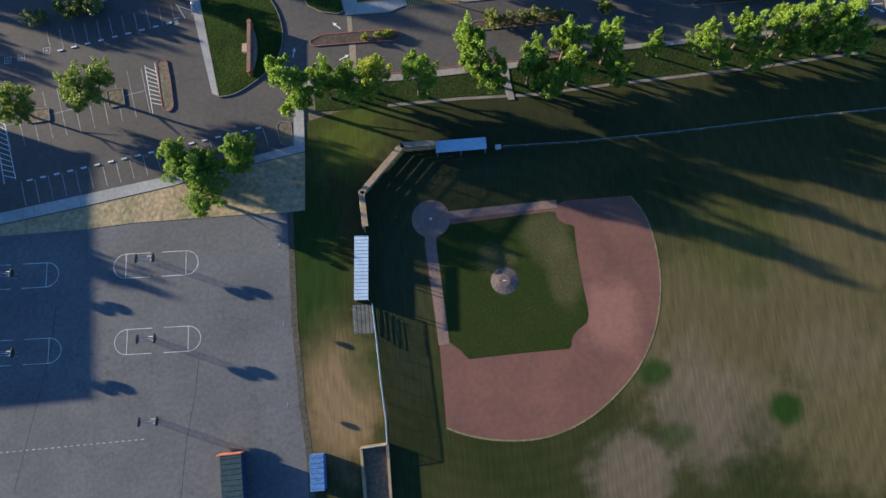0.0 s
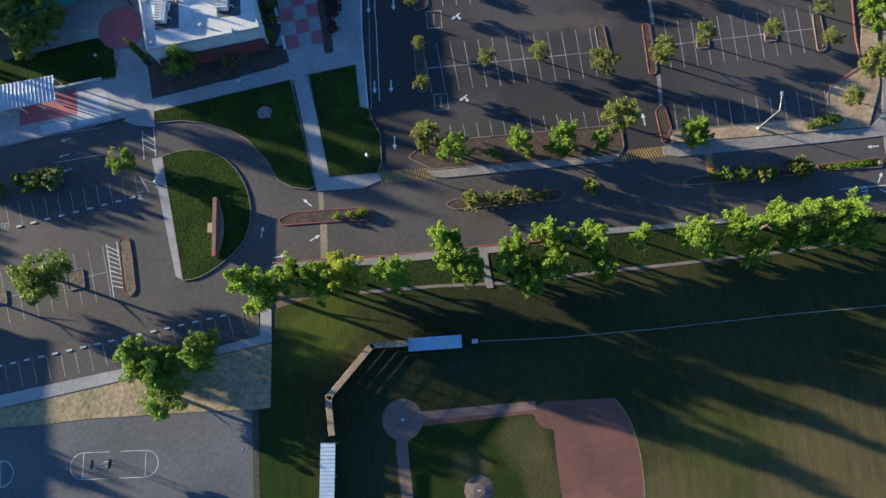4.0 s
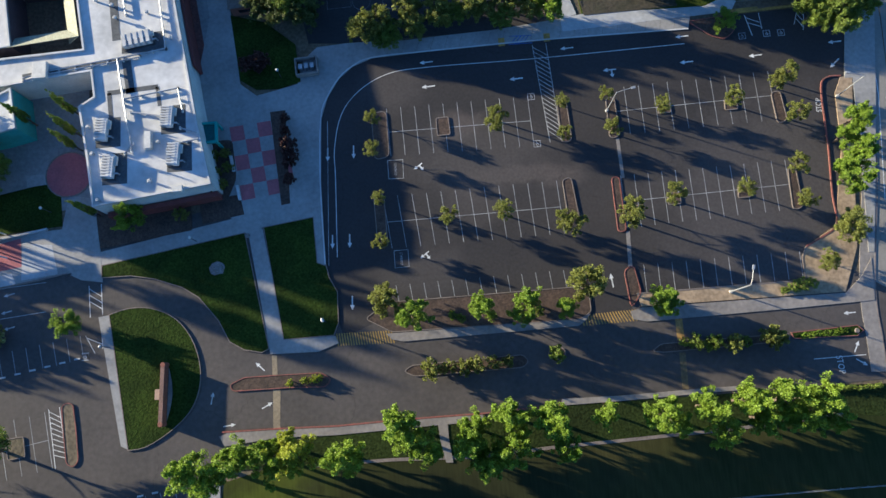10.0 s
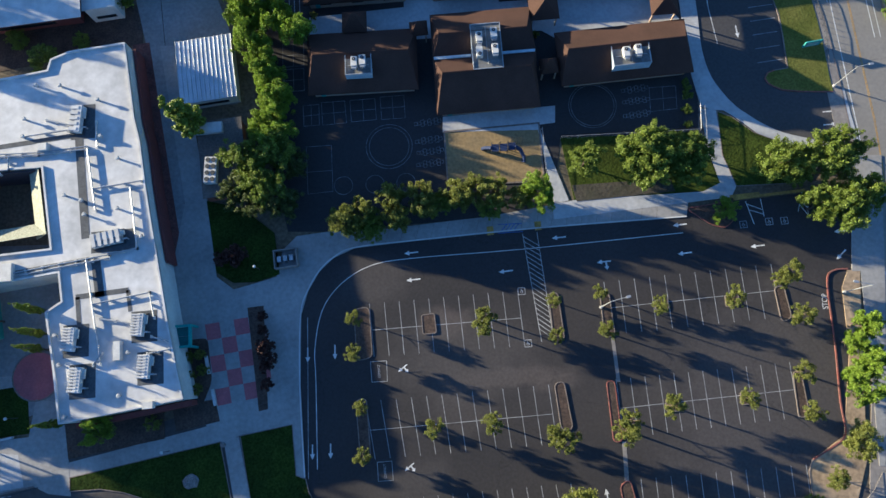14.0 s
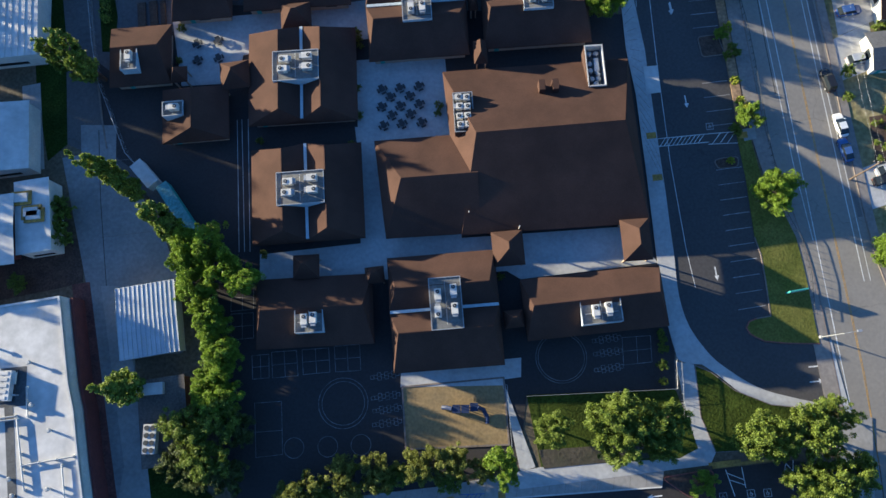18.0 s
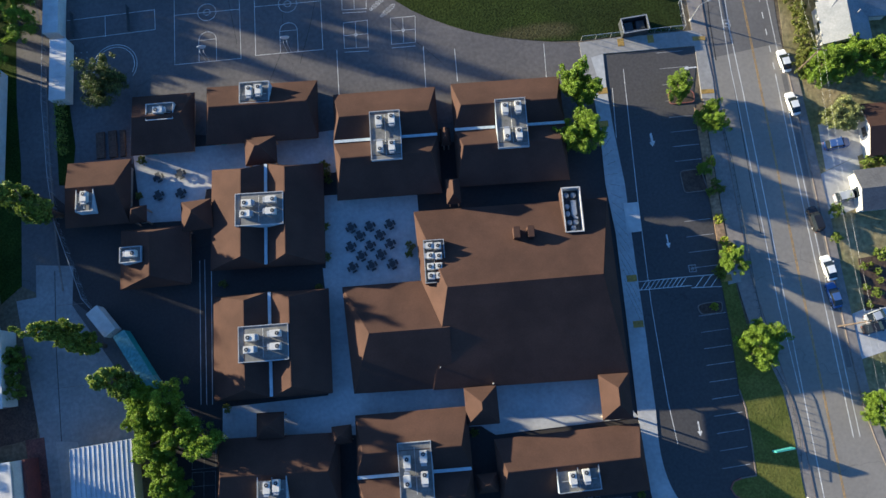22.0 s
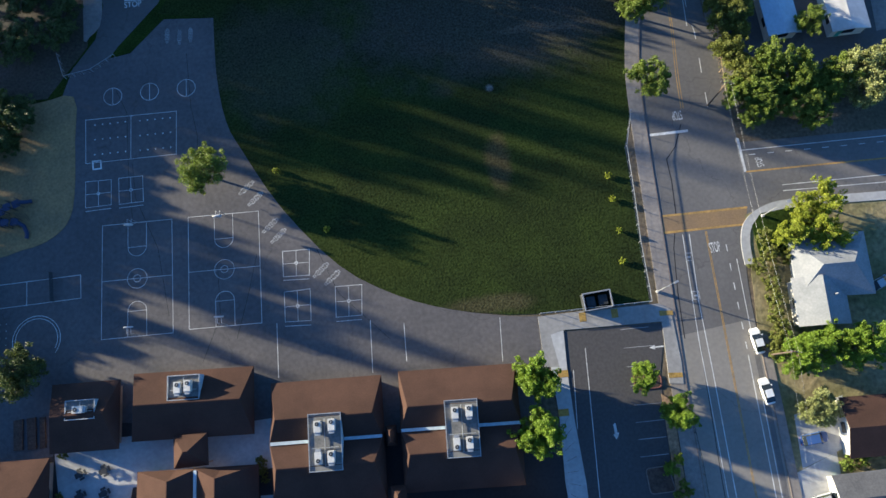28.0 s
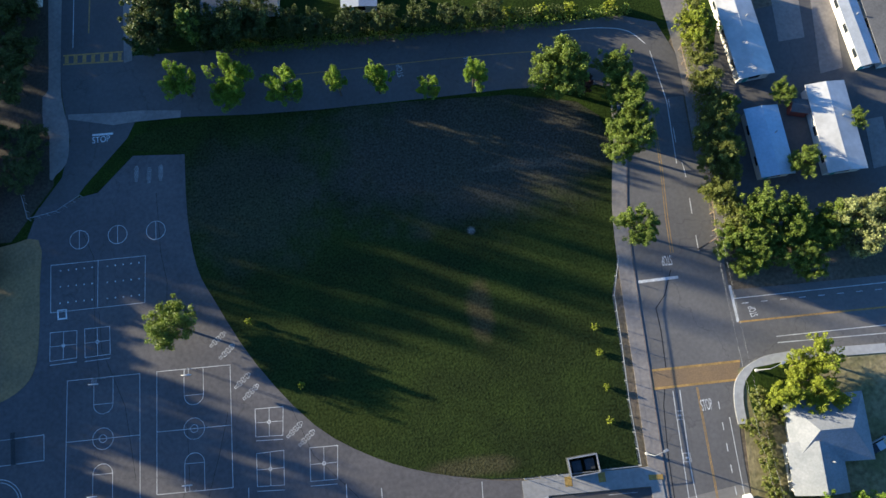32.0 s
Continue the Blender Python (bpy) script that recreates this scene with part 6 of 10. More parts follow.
def hip_block(name, corners, ridge_a, ridge_b, eave, ridge, parent, mid, a, hole=None, roofm=M_SHINGLE, wallm=M_WALLT, label="wide brown shingle hip roof"):
    """A hipped roof between four eave corners and the two ends of a ridge, in the building's own axes, with an open well in its north slope."""
    loc = lambda p: (Matrix.Rotation(-radians(a), 2) @ (Vector(p[:2]) - mid))
    e = [loc(p) for p in corners]
    r = [loc(ridge_a), loc(ridge_b)]
    v = [(p.x, p.y, eave) for p in e] + [(p.x, p.y, ridge) for p in r] + [(p.x, p.y, eave - 0.3) for p in e]
    f = [(1, 5, 2), (2, 5, 4, 3), (3, 4, 0), (0, 1, 7, 6), (1, 2, 8, 7), (2, 3, 9, 8), (3, 0, 6, 9), (6, 7, 8, 9)]
    if hole is None:
        f.append((0, 4, 5, 1))
    else:
        x0, x1, y0, y1 = hole
        slope = [tuple(q) for q in (e[0], r[0], r[1], e[1])]
        n = (Vector(v[4]) - Vector(v[0])).cross(Vector(v[1]) - Vector(v[0]))
        high = lambda x, y: eave - (n.x * (x - e[0].x) + n.y * (y - e[0].y)) / n.z
        band = clipped(clipped(slope, 0, x0, False), 0, x1, True)
        for poly in (clipped(slope, 0, x0, True), clipped(slope, 0, x1, False), clipped(band, 1, y0, True), clipped(band, 1, y1, False)):
            if len(poly) > 2:
                f.append(tuple(range(len(v), len(v) + len(poly))))
                v += [(x, y, high(x, y)) for x, y in poly]
    ob = link(name, v, f, roofm, parent, label)
    for i in range(4):
        p, q = e[i], e[(i + 1) % 4]
        c = sum(e, Vector((0, 0))) / 4
        p, q = p + (c - p).normalized() * 1.3, q + (c - q).normalized() * 1.3
        vv, ff = ribbon_data([p, q], 0.25, 0, eave - 0.32)
        link("wall", vv, ff, wallm, parent)
    return ob


hall_c = [(35.4, 197.8), (69.7, 196.8), (69.1, 165.5), (36.0, 166.5)]
mid, w, d, a = frame_of(hall_c)
hall = empty("assembly_hall", mid.x, mid.y, "large school hall with a wide brown hipped roof", "school building", rz=a)
WELL = Matrix.Rotation(-radians(a), 2) @ (Vector((62.8, 194.4)) - mid)
hip_block("roof", hall_c, (40.1, 182.7), (65.7, 182.3), 2.9, 9.7, hall, mid, a, (WELL.x - 1.6, WELL.x + 1.6, WELL.y - 3.9, WELL.y + 4.6))
hip_block("roof", [(21.8, 185.6), (40.9, 185.2), (39.4, 166.6), (22.6, 167.2)], (26.4, 176.7), (39.8, 176.4), 2.9, 7.2, hall, mid, a)


# ---- hall equipment ----
def local(p):
    return Matrix.Rotation(-radians(a), 2) @ (Vector(p[:2]) - mid)


M_GREYDECK = mat("dark_deck_membrane", (0.10, 0.105, 0.11), (0.07, 0.074, 0.08), big=0.6, fine=3.0, var=0.15)
M_WELLWALL = mat("white_well_wall", (0.62, 0.60, 0.57), (0.50, 0.49, 0.47), big=0.8, fine=4.0, var=0.1)
wl = box("equipment_well", WELL.x - 1.6, WELL.x + 1.6, WELL.y - 3.9, WELL.y + 3.9, 4.3, 4.45, M_GREYDECK, hall, 0, "sunken dark deck for the air units")
for q4, m4 in (((-1.6, -1.48, -3.9, 4.0), M_SHINGLE), ((1.48, 1.6, -3.9, 4.0), M_WELLWALL), ((-1.48, 1.48, 3.88, 4.0), M_WELLWALL), ((-1.48, 1.48, -3.9, -3.78), M_WELLWALL)):
    box("well_wall", WELL.x + q4[0], WELL.x + q4[1], WELL.y + q4[2], WELL.y + q4[3], 3.0, 6.3, m4, wl)
    box("coping", WELL.x + q4[0] - 0.04, WELL.x + q4[1] + 0.04, WELL.y + q4[2] - 0.04, WELL.y + q4[3] + 0.04, 6.3, 6.37, M_ROOFW, wl)
for ux, uy in ((-0.7, 2.9), (0.55, 2.9), (-0.75, 0.9), (-0.75, -0.4), (-0.6, -2.0), (0.5, -2.0), (0.0, -3.0)):
    bm = bmesh.new()
    tube(bm, [(WELL.x + ux, WELL.y + uy, 4.45), (WELL.x + ux, WELL.y + uy, 5.2)], 0.42, 12)
    tube(bm, [(WELL.x + ux, WELL.y + uy, 5.2), (WELL.x + ux, WELL.y + uy, 5.3)], [0.48, 0.3], 12)
    part("roof_fan", bm, M_STEEL, wl)
box("air_unit", WELL.x - 0.05, WELL.x + 0.85, WELL.y - 0.7, WELL.y + 1.9, 4.45, 5.5, M_HVAC, wl, 0.08)
bm = bmesh.new()
tube(bm, [(WELL.x + 0.3, WELL.y - 0.6, 5.1), (WELL.x + 0.4, WELL.y - 1.1, 5.2), (WELL.x + 0.9, WELL.y - 1.3, 5.1)], 0.28, 8)
part("duct_bend", bm, M_HVAC, wl)
q = local((38.4, 187.7))
well(hall, q.x, q.y, 3.3, 7.2, 7.0, 0.2, [(-0.22, 0.36), (0.2, 0.34), (-0.2, 0.12), (0.22, 0.1), (-0.22, -0.14), (0.2, -0.14), (-0.2, -0.36), (0.2, -0.36)], M_GREYDECK, M_SHINGLE)
for p in ((52.7, 191.2), (55.1, 191.1)):
    q = local(p)
    box("roof_vent", q.x - 0.55, q.x + 0.55, q.y - 1.0, q.y + 1.0, 5.2, 7.6, M_SHINGLE, hall, 0.05, "boxed brown roof vent")
for p in ((37.6, 170.1), (46.1, 166.6)):
    q = local(p)
    bm = bmesh.new()
    tube(bm, [(q.x, q.y, 2.8), (q.x, q.y, 5.2)], 0.1, 6)
    part("vent_pipe", bm, M_HVAC, hall)


# ---- white flat roofed school building ----
def flat_block(parent, pts, h, wall, parapet=0.7):
    """Walls, a flat roof and a raised rim round a plan."""
    pts = ccw(pts)
    v, f = prism(pts, 0, h)
    link("wall", v, f, wall, parent)
    v, f = prism(pts, h, h + 0.05)
    link("roof", v, f, M_ROOFW, parent, "white membrane roof with stains")
    ribbon("rim", pts, 0.35, h + parapet, M_ROOFW, parent, z0=h - 0.3, closed=True, side=1)


HB = 6.4
wb = new("white_building")
tagged(wb, "large white flat roofed school building with teal walls", "school building")
flat_block(wb, [(-33.5, 161.8), (-31.7, 146.9), (-30.7, 142.4), (-29.7, 133.8), (-28.6, 126.5), (-27.6, 120.3), (-26.7, 114.2), (-25.8, 108.3), (-24.7, 102.5), (-23.6, 96.9), (-44.3, 94.6), (-45.4, 103.4), (-47.0, 113.4), (-44.3, 115.0), (-44.9, 119.9), (-87.2, 116.2), (-87.8, 123.2), (-46.4, 124.4), (-48.3, 139.2), (-89.2, 139.9), (-86.1, 155.6), (-55.0, 157.0), (-47.8, 157.8), (-47.2, 159.9), (-43.7, 161.1)], HB, M_WALLW, 0.4)
# Mostly unseen closing block, added to keep sun out of the courtyard.
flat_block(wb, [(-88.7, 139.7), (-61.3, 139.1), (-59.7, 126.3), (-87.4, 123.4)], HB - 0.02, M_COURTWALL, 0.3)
flat_block(wb, [(-93.2, 116.1), (-63.4, 116.3), (-59.3, 118.1), (-58.2, 110.4), (-63.1, 109.4), (-92.4, 106.4)], HB, M_TEAL, 0.4)
for e in ([(-28.4, 121.2), (-26.9, 114.0)],):
    v, f = ribbon_data(e, 0.3, 0, 6.2, False, -1)
    link("teal_panel", v, f, M_TEAL, wb, "teal painted wall panel")
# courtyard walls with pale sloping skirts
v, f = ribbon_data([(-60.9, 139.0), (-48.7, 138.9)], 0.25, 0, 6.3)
link("courtyard_wall", v, f, M_COURTWALL, wb, "dark courtyard wall with shade put into its colour")
for e in ([(-48.9, 139.4), (-47.2, 127.0)], [(-47.2, 127.0), (-60.3, 126.0)]):
    d = Vector(e[1]) - Vector(e[0])
    n = Vector((d.y, -d.x)).normalized() * 2.7
    v = [(*e[0], HB + 0.3), (*e[1], HB + 0.3), (*(Vector(e[1]) + n), 4.9), (*(Vector(e[0]) + n), 4.9)]
    link("skirt_roof", v + [(x, y, z - 0.15) for x, y, z in v], [(0, 1, 2, 3), (7, 6, 5, 4), (0, 4, 5, 1), (1, 5, 6, 2), (2, 6, 7, 3), (3, 7, 4, 0)], mat("pale_green_tiles", (0.30, 0.305, 0.23), (0.24, 0.245, 0.19), fine=3.0), wb)


def duct(pts, z, w=0.6, h=0.55):
    v, f = ribbon_data(pts, w, z, z + h)
    return link("duct", v, f, M_HVAC, wb, "pale rooftop duct")


def pipes(pts, z, r=0.09):
    bm = bmesh.new()
    tube(bm, [(p[0], p[1], z) for p in pts], r, 5)
    part("roof_pipe", bm, M_STEEL, wb)
    for p, q in zip(pts, pts[1:]):
        for s in mids(p, q, max(2, int((Vector(q) - Vector(p)).length / 2.8))):
            box("pipe_support", s[0] - 0.12, s[0] + 0.12, s[1] - 0.25, s[1] + 0.25, HB + 0.05, z + 0.05, M_HVAC, wb)


def big_unit(c, w, d, rz, n=6):
    u = new("air_handler")
    u.parent = wb
    u.matrix_basis = pose(c[0], c[1], HB + 0.1, 0, 0, rz)
    tagged(u, "ribbed white rooftop air handler")
    along_x = w > d
    box("curb", -w / 2 - 0.2, w / 2 + 0.2, -d / 2 - 0.2, d / 2 + 0.2, 0, 0.25, M_DARK, u)
    if along_x:
        box("casing", -w / 2, w / 2, -d * 0.06, d / 2, 0.25, 1.35, M_ROOFW, u, 0.05)
        box("coil", -w / 2 + 0.05, w / 2 - 0.05, -d / 2, -d * 0.06, 0.25, 1.15, M_STEEL, u)
    else:
        box("casing", -w * 0.06, w / 2, -d / 2, d / 2, 0.25, 1.35, M_ROOFW, u, 0.05)
        box("coil", -w / 2, -w * 0.06, -d / 2 + 0.05, d / 2 - 0.05, 0.25, 1.15, M_STEEL, u)
    for i in range(n):
        if along_x:
            t = -w / 2 + (i + 0.5) * w / n
            box("panel_rib", t - 0.3 * w / n, t + 0.3 * w / n, -d / 2 - 0.03, d / 2 + 0.03, 0.3, 1.42, M_ROOFW, u, 0.03)
        else:
            t = -d / 2 + (i + 0.5) * d / n
            box("panel_rib", -w / 2 - 0.03, w * 0.25, t - 0.28 * d / n, t + 0.28 * d / n, 0.3, 1.42, M_ROOFW, u, 0.03)
    bm = bmesh.new()
    tube(bm, [(w / 2 + 0.1, -d * 0.3, 0.9), (w / 2 + 0.8, -d * 0.3, 0.9), (w / 2 + 0.8, -d * 0.3, 0.1)], 0.16, 7)
    part("pipe_bend", bm, M_STEEL, u)
    box("intake_hood", w / 2, w / 2 + 0.45, d * 0.05, d / 2 - 0.3, 0.5, 0.95, M_HVAC, u)


v, f = ribbon_data([(-43.5, 94.5), (-33.0, 95.6), (-23.8, 96.7)], 0.9, 0.2, 2.9, False, -1)
link("red_base", v, f, M_REDWALL, wb, "dark red lower wall of the south front")
# Strip over the white wall: reddish, with the lower part's shade in its colour.
v, f = ribbon_data([(-27.4, 120.6), (-28.4, 126.5), (-29.5, 133.8), (-30.5, 142.4), (-31.5, 146.9), (-33.3, 161.8)], 0.5, 0.1, 3.9, False, -1)
link("red_base", v, f, M_REDWALL, wb, "lower wall of the alley front, red darkened for shade")
M_PADSHADOW = mat("dark_roof_pad_and_shadow", (0.10, 0.105, 0.11), (0.07, 0.073, 0.08), big=0.6, fine=3.0, var=0.2)
for e, wd in (([(-41.8, 144.4), (-40.3, 125.6)], 1.5), ([(-38.5, 121.4), (-37.7, 115.1)], 1.6), ([(-41.9, 115.5), (-32.8, 115.9)], 0.9), ([(-41.6, 115.5), (-41.2, 110.7)], 0.8), ([(-32.9, 115.9), (-32.5, 112.2)], 0.7), ([(-58.3, 143.7), (-42.8, 144.7)], 0.9), ([(-57.4, 120.3), (-39.5, 122.0)], 0.6)):
    v, f = ribbon_data(e, wd, HB, HB + 0.07)
    link("walk_pad", v, f, M_PADSHADOW, wb, "dark walk pad on the white roof")
for c, w, d in (((-41.8, 147.4), 2.0, 5.0), ((-36.2, 125.0), 5.3, 2.3), ((-42.4, 108.3), 2.0, 4.0), ((-30.8, 109.7), 2.0, 3.8), ((-41.2, 101.5), 2.0, 4.2), ((-29.8, 102.7), 2.0, 4.0)):
    big_unit(c, w, d, -6 if w < 3 else 8, 5 if w > 3 or c[1] > 140 else 8)
    # Dark sheet reaching east and south of each unit stands in for its shadow.
    v, f = prism([(c[0] - w / 2 - 0.5, c[1] - d / 2 - 1.0), (c[0] + w / 2 + 1.9, c[1] - d / 2 - 1.0), (c[0] + w / 2 + 1.9, c[1] + d / 2 + 0.5), (c[0] - w / 2 - 0.5, c[1] + d / 2 + 0.5)], HB, HB + 0.064)
    link("unit_shadow_pad", v, f, M_PADSHADOW, wb)
for p in ([(-57.9, 142.4), (-48.9, 142.0), (-40.4, 142.3)], [(-57.9, 141.9), (-48.8, 141.6), (-40.2, 141.8)], [(-57.1, 119.6), (-53.5, 120.5), (-36.0, 122.3), (-31.2, 123.0)], [(-57.1, 119.0), (-53.3, 119.9), (-36.0, 121.7)], [(-40.1, 141.9), (-38.5, 130.4)], [(-39.2, 134.3), (-30.5, 135.0)], [(-32.4, 133.9), (-31.2, 123.0)], [(-40.0, 121.7), (-37.4, 103.9)],
          [(-39.0, 113.9), (-29.1, 115.1), (-28.3, 110.7)], [(-38.6, 146.8), (-38.3, 142.1)], [(-37.6, 111.4), (-32.2, 110.1)], [(-38.6, 103.7), (-37.2, 105.5)], [(-47.7, 148.1), (-43.6, 146.8)], [(-51.6, 145.2), (-43.8, 145.7)], [(-57.8, 139.2), (-54.1, 139.3), (-54.2, 141.6)], [(-28.8, 107.6), (-25.8, 106.4)], [(-29.5, 104.8), (-25.8, 105.2)]):
    pipes(p, HB + 0.45, 0.15)
for c in ((-38.2, 150.9), (-37.6, 143.9), (-43.9, 133.6), (-40.9, 132.4), (-40.3, 129.8), (-34.5, 139.5), (-34.5, 130.3), (-32.6, 105.3), (-51.4, 148.5), (-51.6, 145.2), (-49.5, 154.8), (-34.1, 98.3), (-45.1, 154.3), (-55.5, 138.5), (-30.3, 124.9), (-45.0, 109.2), (-44.2, 104.2), (-43.1, 95.7)):
    bm = bmesh.new()
    tube(bm, [(c[0], c[1], HB + 0.05), (c[0], c[1], HB + 0.8)], 0.2, 8)
    tube(bm, [(c[0], c[1], HB + 0.8), (c[0], c[1], HB + 1.05)], [0.42, 0.25], 8)
    part("roof_fan", bm, M_STEEL, wb)
for c, w, d in (((-47.9, 142.8), 0.9, 0.7), ((-34.3, 105.7), 0.6, 1.6), ((-29.2, 96.4), 0.9, 0.6), ((-53.8, 120.7), 1.3, 1.6)):
    box("roof_box", c[0] - w, c[0] + w, c[1] - d, c[1] + d, HB + 0.05, HB + 1.1, M_HVAC, wb, 0.06, "small boxed roof plant")
# east rim blocks, the teal recess and the teal entry
v, f = ribbon_data([(-28.8, 119.5), (-27.3, 112.8)], 1.6, 0, 3.9, False, -1)
link("teal_recess", v, f, M_TEAL, wb, "teal painted entry recess")
M_TEALD = mat("dark_teal_sheet", (0.035, 0.14, 0.135), (0.028, 0.11, 0.11), big=0.5, fine=4.0, var=0.12)
c0 = (-25.6, 107.5)
for k in (-1, 1):
    box("entry_beam", c0[0] - 2.3, c0[0] + 2.3, c0[1] + k * 1.8 - 0.2, c0[1] + k * 1.8 + 0.2, 3.2, 3.9, M_TEAL, wb, 0, "teal open entry frame")
    box("entry_beam", c0[0] + k * 2.1 - 0.2, c0[0] + k * 2.1 + 0.2, c0[1] - 1.6, c0[1] + 1.6, 3.2, 3.9, M_TEAL, wb)
    box("entry_roof", c0[0] - 2.0, c0[0] + 1.8, c0[1] - 1.55 if k < 0 else c0[1] + 0.02, c0[1] - 0.02 if k < 0 else c0[1] + 1.55, 3.3, 3.4, M_TEALD, wb)
    box("entry_post", c0[0] + 1.9, c0[0] + 2.3, c0[1] + k * 1.8 - 0.2, c0[1] + k * 1.8 + 0.2, 0, 3.2, M_TEAL, wb)
for i, (p, q) in enumerate(zip(mids((-24.9, 97.2), (-27.3, 115.4), 8), mids((-46.2, 94.6), (-24.9, 97.2), 8))):
    box("window", p[0] - 0.1, p[0] + 0.12, p[1] - 0.6, p[1] + 0.6, 1.0, 3.0, M_GLASS, wb)
    box("window", q[0] - 0.6, q[0] + 0.6, q[1] - 0.12, q[1] + 0.1, 1.0, 3.0, M_GLASS, wb)


def shed(name, corners, h, roofm, wallm, label, ridges=0, pitch=0.25, axis="y", over=0.3, cat="shed", walled=True):
    """A building with a low pitched sheet roof and ribs along the fall."""
    mid, w, d, a = frame_of(corners)
    b = empty(name, mid.x, mid.y, label, cat, rz=a)
    if walled:
        box("wall", -w / 2 + over, w / 2 - over, -d / 2 + over, d / 2 - over, 0, h, wallm, b)
    else:
        for i in range(5):
            for k in (-1, 1):
                x, y = (i / 4 - 0.5) * (w - 2 * over), k * (d / 2 - over)
                box("post", x - 0.1, x + 0.1, y - 0.1, y + 0.1, 0, h + 0.05, wallm, b)
    hh = (w if axis == "y" else d) / 2
    roof_prism("roof", [(-hh, h), (0, h + pitch * hh), (hh, h)], (d if axis == "y" else w) / 2, axis, roofm, b, 0.12)
    if ridges:
        bm = bmesh.new()
        length = d if axis == "y" else w
        n = int(length / ridges)
        for i in range(n + 1):
            s = -length / 2 + i * length / n
            for k in (-1, 1):
                pa, pb = (0, s, h + pitch * hh + 0.05), (k * hh, s, h + 0.05)
                if axis == "x":
                    pa, pb = (s, 0, pa[2]), (s, k * hh, pb[2])
                tube(bm, [pa, pb], 0.05, 4)
        part("roof_rib", bm, roofm, b)
    for k in (-1, 1) if walled else ():
        box("window", -w * 0.3, w * 0.3, *sorted((k * (d / 2 - over), k * (d / 2 - over + 0.03))), 1.0, 1.9, M_GLASS, b)
    return b


shed("metal_roofed_shed", [(-25.7, 162.7), (-15.3, 163.5), (-14.0, 150.8), (-24.5, 150.1)], 3.4, M_METAL, M_WALLW, "shed with a pale corrugated metal roof", 0.8, 0.03, "x")
shed("service_building", [(-22.0, 146.3), (-13.3, 146.9), (-13.1, 132.2), (-20.8, 131.8)], 3.2, mat("grey_gravel_roof", (0.13, 0.115, 0.10), (0.09, 0.08, 0.075), fine=3.0), M_BRICK, "flat service building with roof plant", 0, 0.02)
sb = (-19.0, 136.6)
u = empty("roof_chiller", sb[0], sb[1], "white roof chiller with eight round fans", "chiller", z=3.5, rz=-5)
box("casing", -1.1, 1.1, -2.4, 2.4, 0, 1.3, M_ROOFW, u, 0.04)
for i in range(4):
    for k in (-0.5, 0.5):
        bm = bmesh.new()
        tube(bm, [(k, -1.8 + i * 1.2, 1.3), (k, -1.8 + i * 1.2, 1.42)], 0.42, 12)
        part("fan", bm, M_DARK, u)
sb = (-19.3, 144.8)
box("roof_hatch", sb[0] - 2.4, sb[0] + 2.4, sb[1] - 1.0, sb[1] + 1.0, 3.3, 4.2, M_ROOFW, None, 0.05)
tagged(bpy.data.objects["roof_hatch"], "white raised roof hatch on a service building", "roof hatch")
shed("gymnasium", [(-77.7, 179.7), (-43.5, 181.8), (-41.8, 168.2), (-76.8, 167.5)], 5.6, M_ROOFW, M_REDWALL, "white roofed building with a dark red wall", 0, 0.05, "x", over=2.2, cat="school building")
shed("classroom_block", [(-43.6, 183.7), (-37.1, 184.2), (-36.4, 170.5), (-42.6, 170.2)], 4.8, M_ROOFW, M_WALLW, "white flat roofed classroom block with yellow vents", 0, 0.03, "y", cat="school building")
shed("classroom_block", [(-58.2, 233.8), (-41.1, 234.4), (-39.2, 208.5), (-56.8, 209.0)], 4.6, M_ROOFW, M_WALLW, "white flat roofed classroom block in shade", 1.2, 0.03, "x", cat="school building")
shed("classroom_block", [(-56.6, 199.2), (-42.0, 199.9), (-40.9, 186.3), (-55.9, 186.2)], 4.2, M_ROOFW, M_WALLW, "low pale roofed classroom block", 0, 0.12, "y", cat="school building")
for c in ((-39.4, 177.1), (-41.8, 180.5), (-39.9, 177.7)):
    rb = empty("roof_vent", c[0], c[1], "yellow framed roof vent", "roof vent", z=4.95)
    box("curb", -1.8, 1.8, -1.3, 1.3, 0, 0.25, M_YELLOW, rb)
    box("cover", -1.3, 1.3, -0.8, 0.8, 0.25, 0.6, M_ROOFW, rb, 0.05)
shed("forecourt_canopy", [(-77.3, 91.8), (-63.4, 93.3), (-62.7, 88.1), (-77.2, 86.9)], 3.3, M_METAL, M_WALLW, "pale corrugated canopy beside the forecourt", 0.7, 0.06, "x", cat="canopy", walled=False)
# long trailers and containers
def trailer(corners, h, roofm, wallm, label, name="storage_container"):
    mid, w, d, a = frame_of(corners)
    b = empty(name, mid.x, mid.y, label, "container", rz=a)
    box("body", -w / 2, w / 2, -d / 2, d / 2, 0.15, h, wallm, b, 0.04)
    box("roof", -w / 2 - 0.05, w / 2 + 0.05, -d / 2 - 0.05, d / 2 + 0.05, h, h + 0.08, roofm, b)
    n = int(d / 0.8)
    for i in range(n):
        y = -d / 2 + (i + 0.5) * d / n
        box("roof_rib", -w / 2, w / 2, y - 0.08, y + 0.08, h + 0.08, h + 0.12, roofm, b)
    for s in (-1, 1):
        box("skid", s * (w / 2 - 0.3) - 0.1, s * (w / 2 - 0.3) + 0.1, -d / 2, d / 2, 0, 0.15, M_DARK, b)
    box("door", -w / 2 + 0.15, w / 2 - 0.15, -d / 2 - 0.04, -d / 2, 0.3, h - 0.2, wallm, b)
    return b


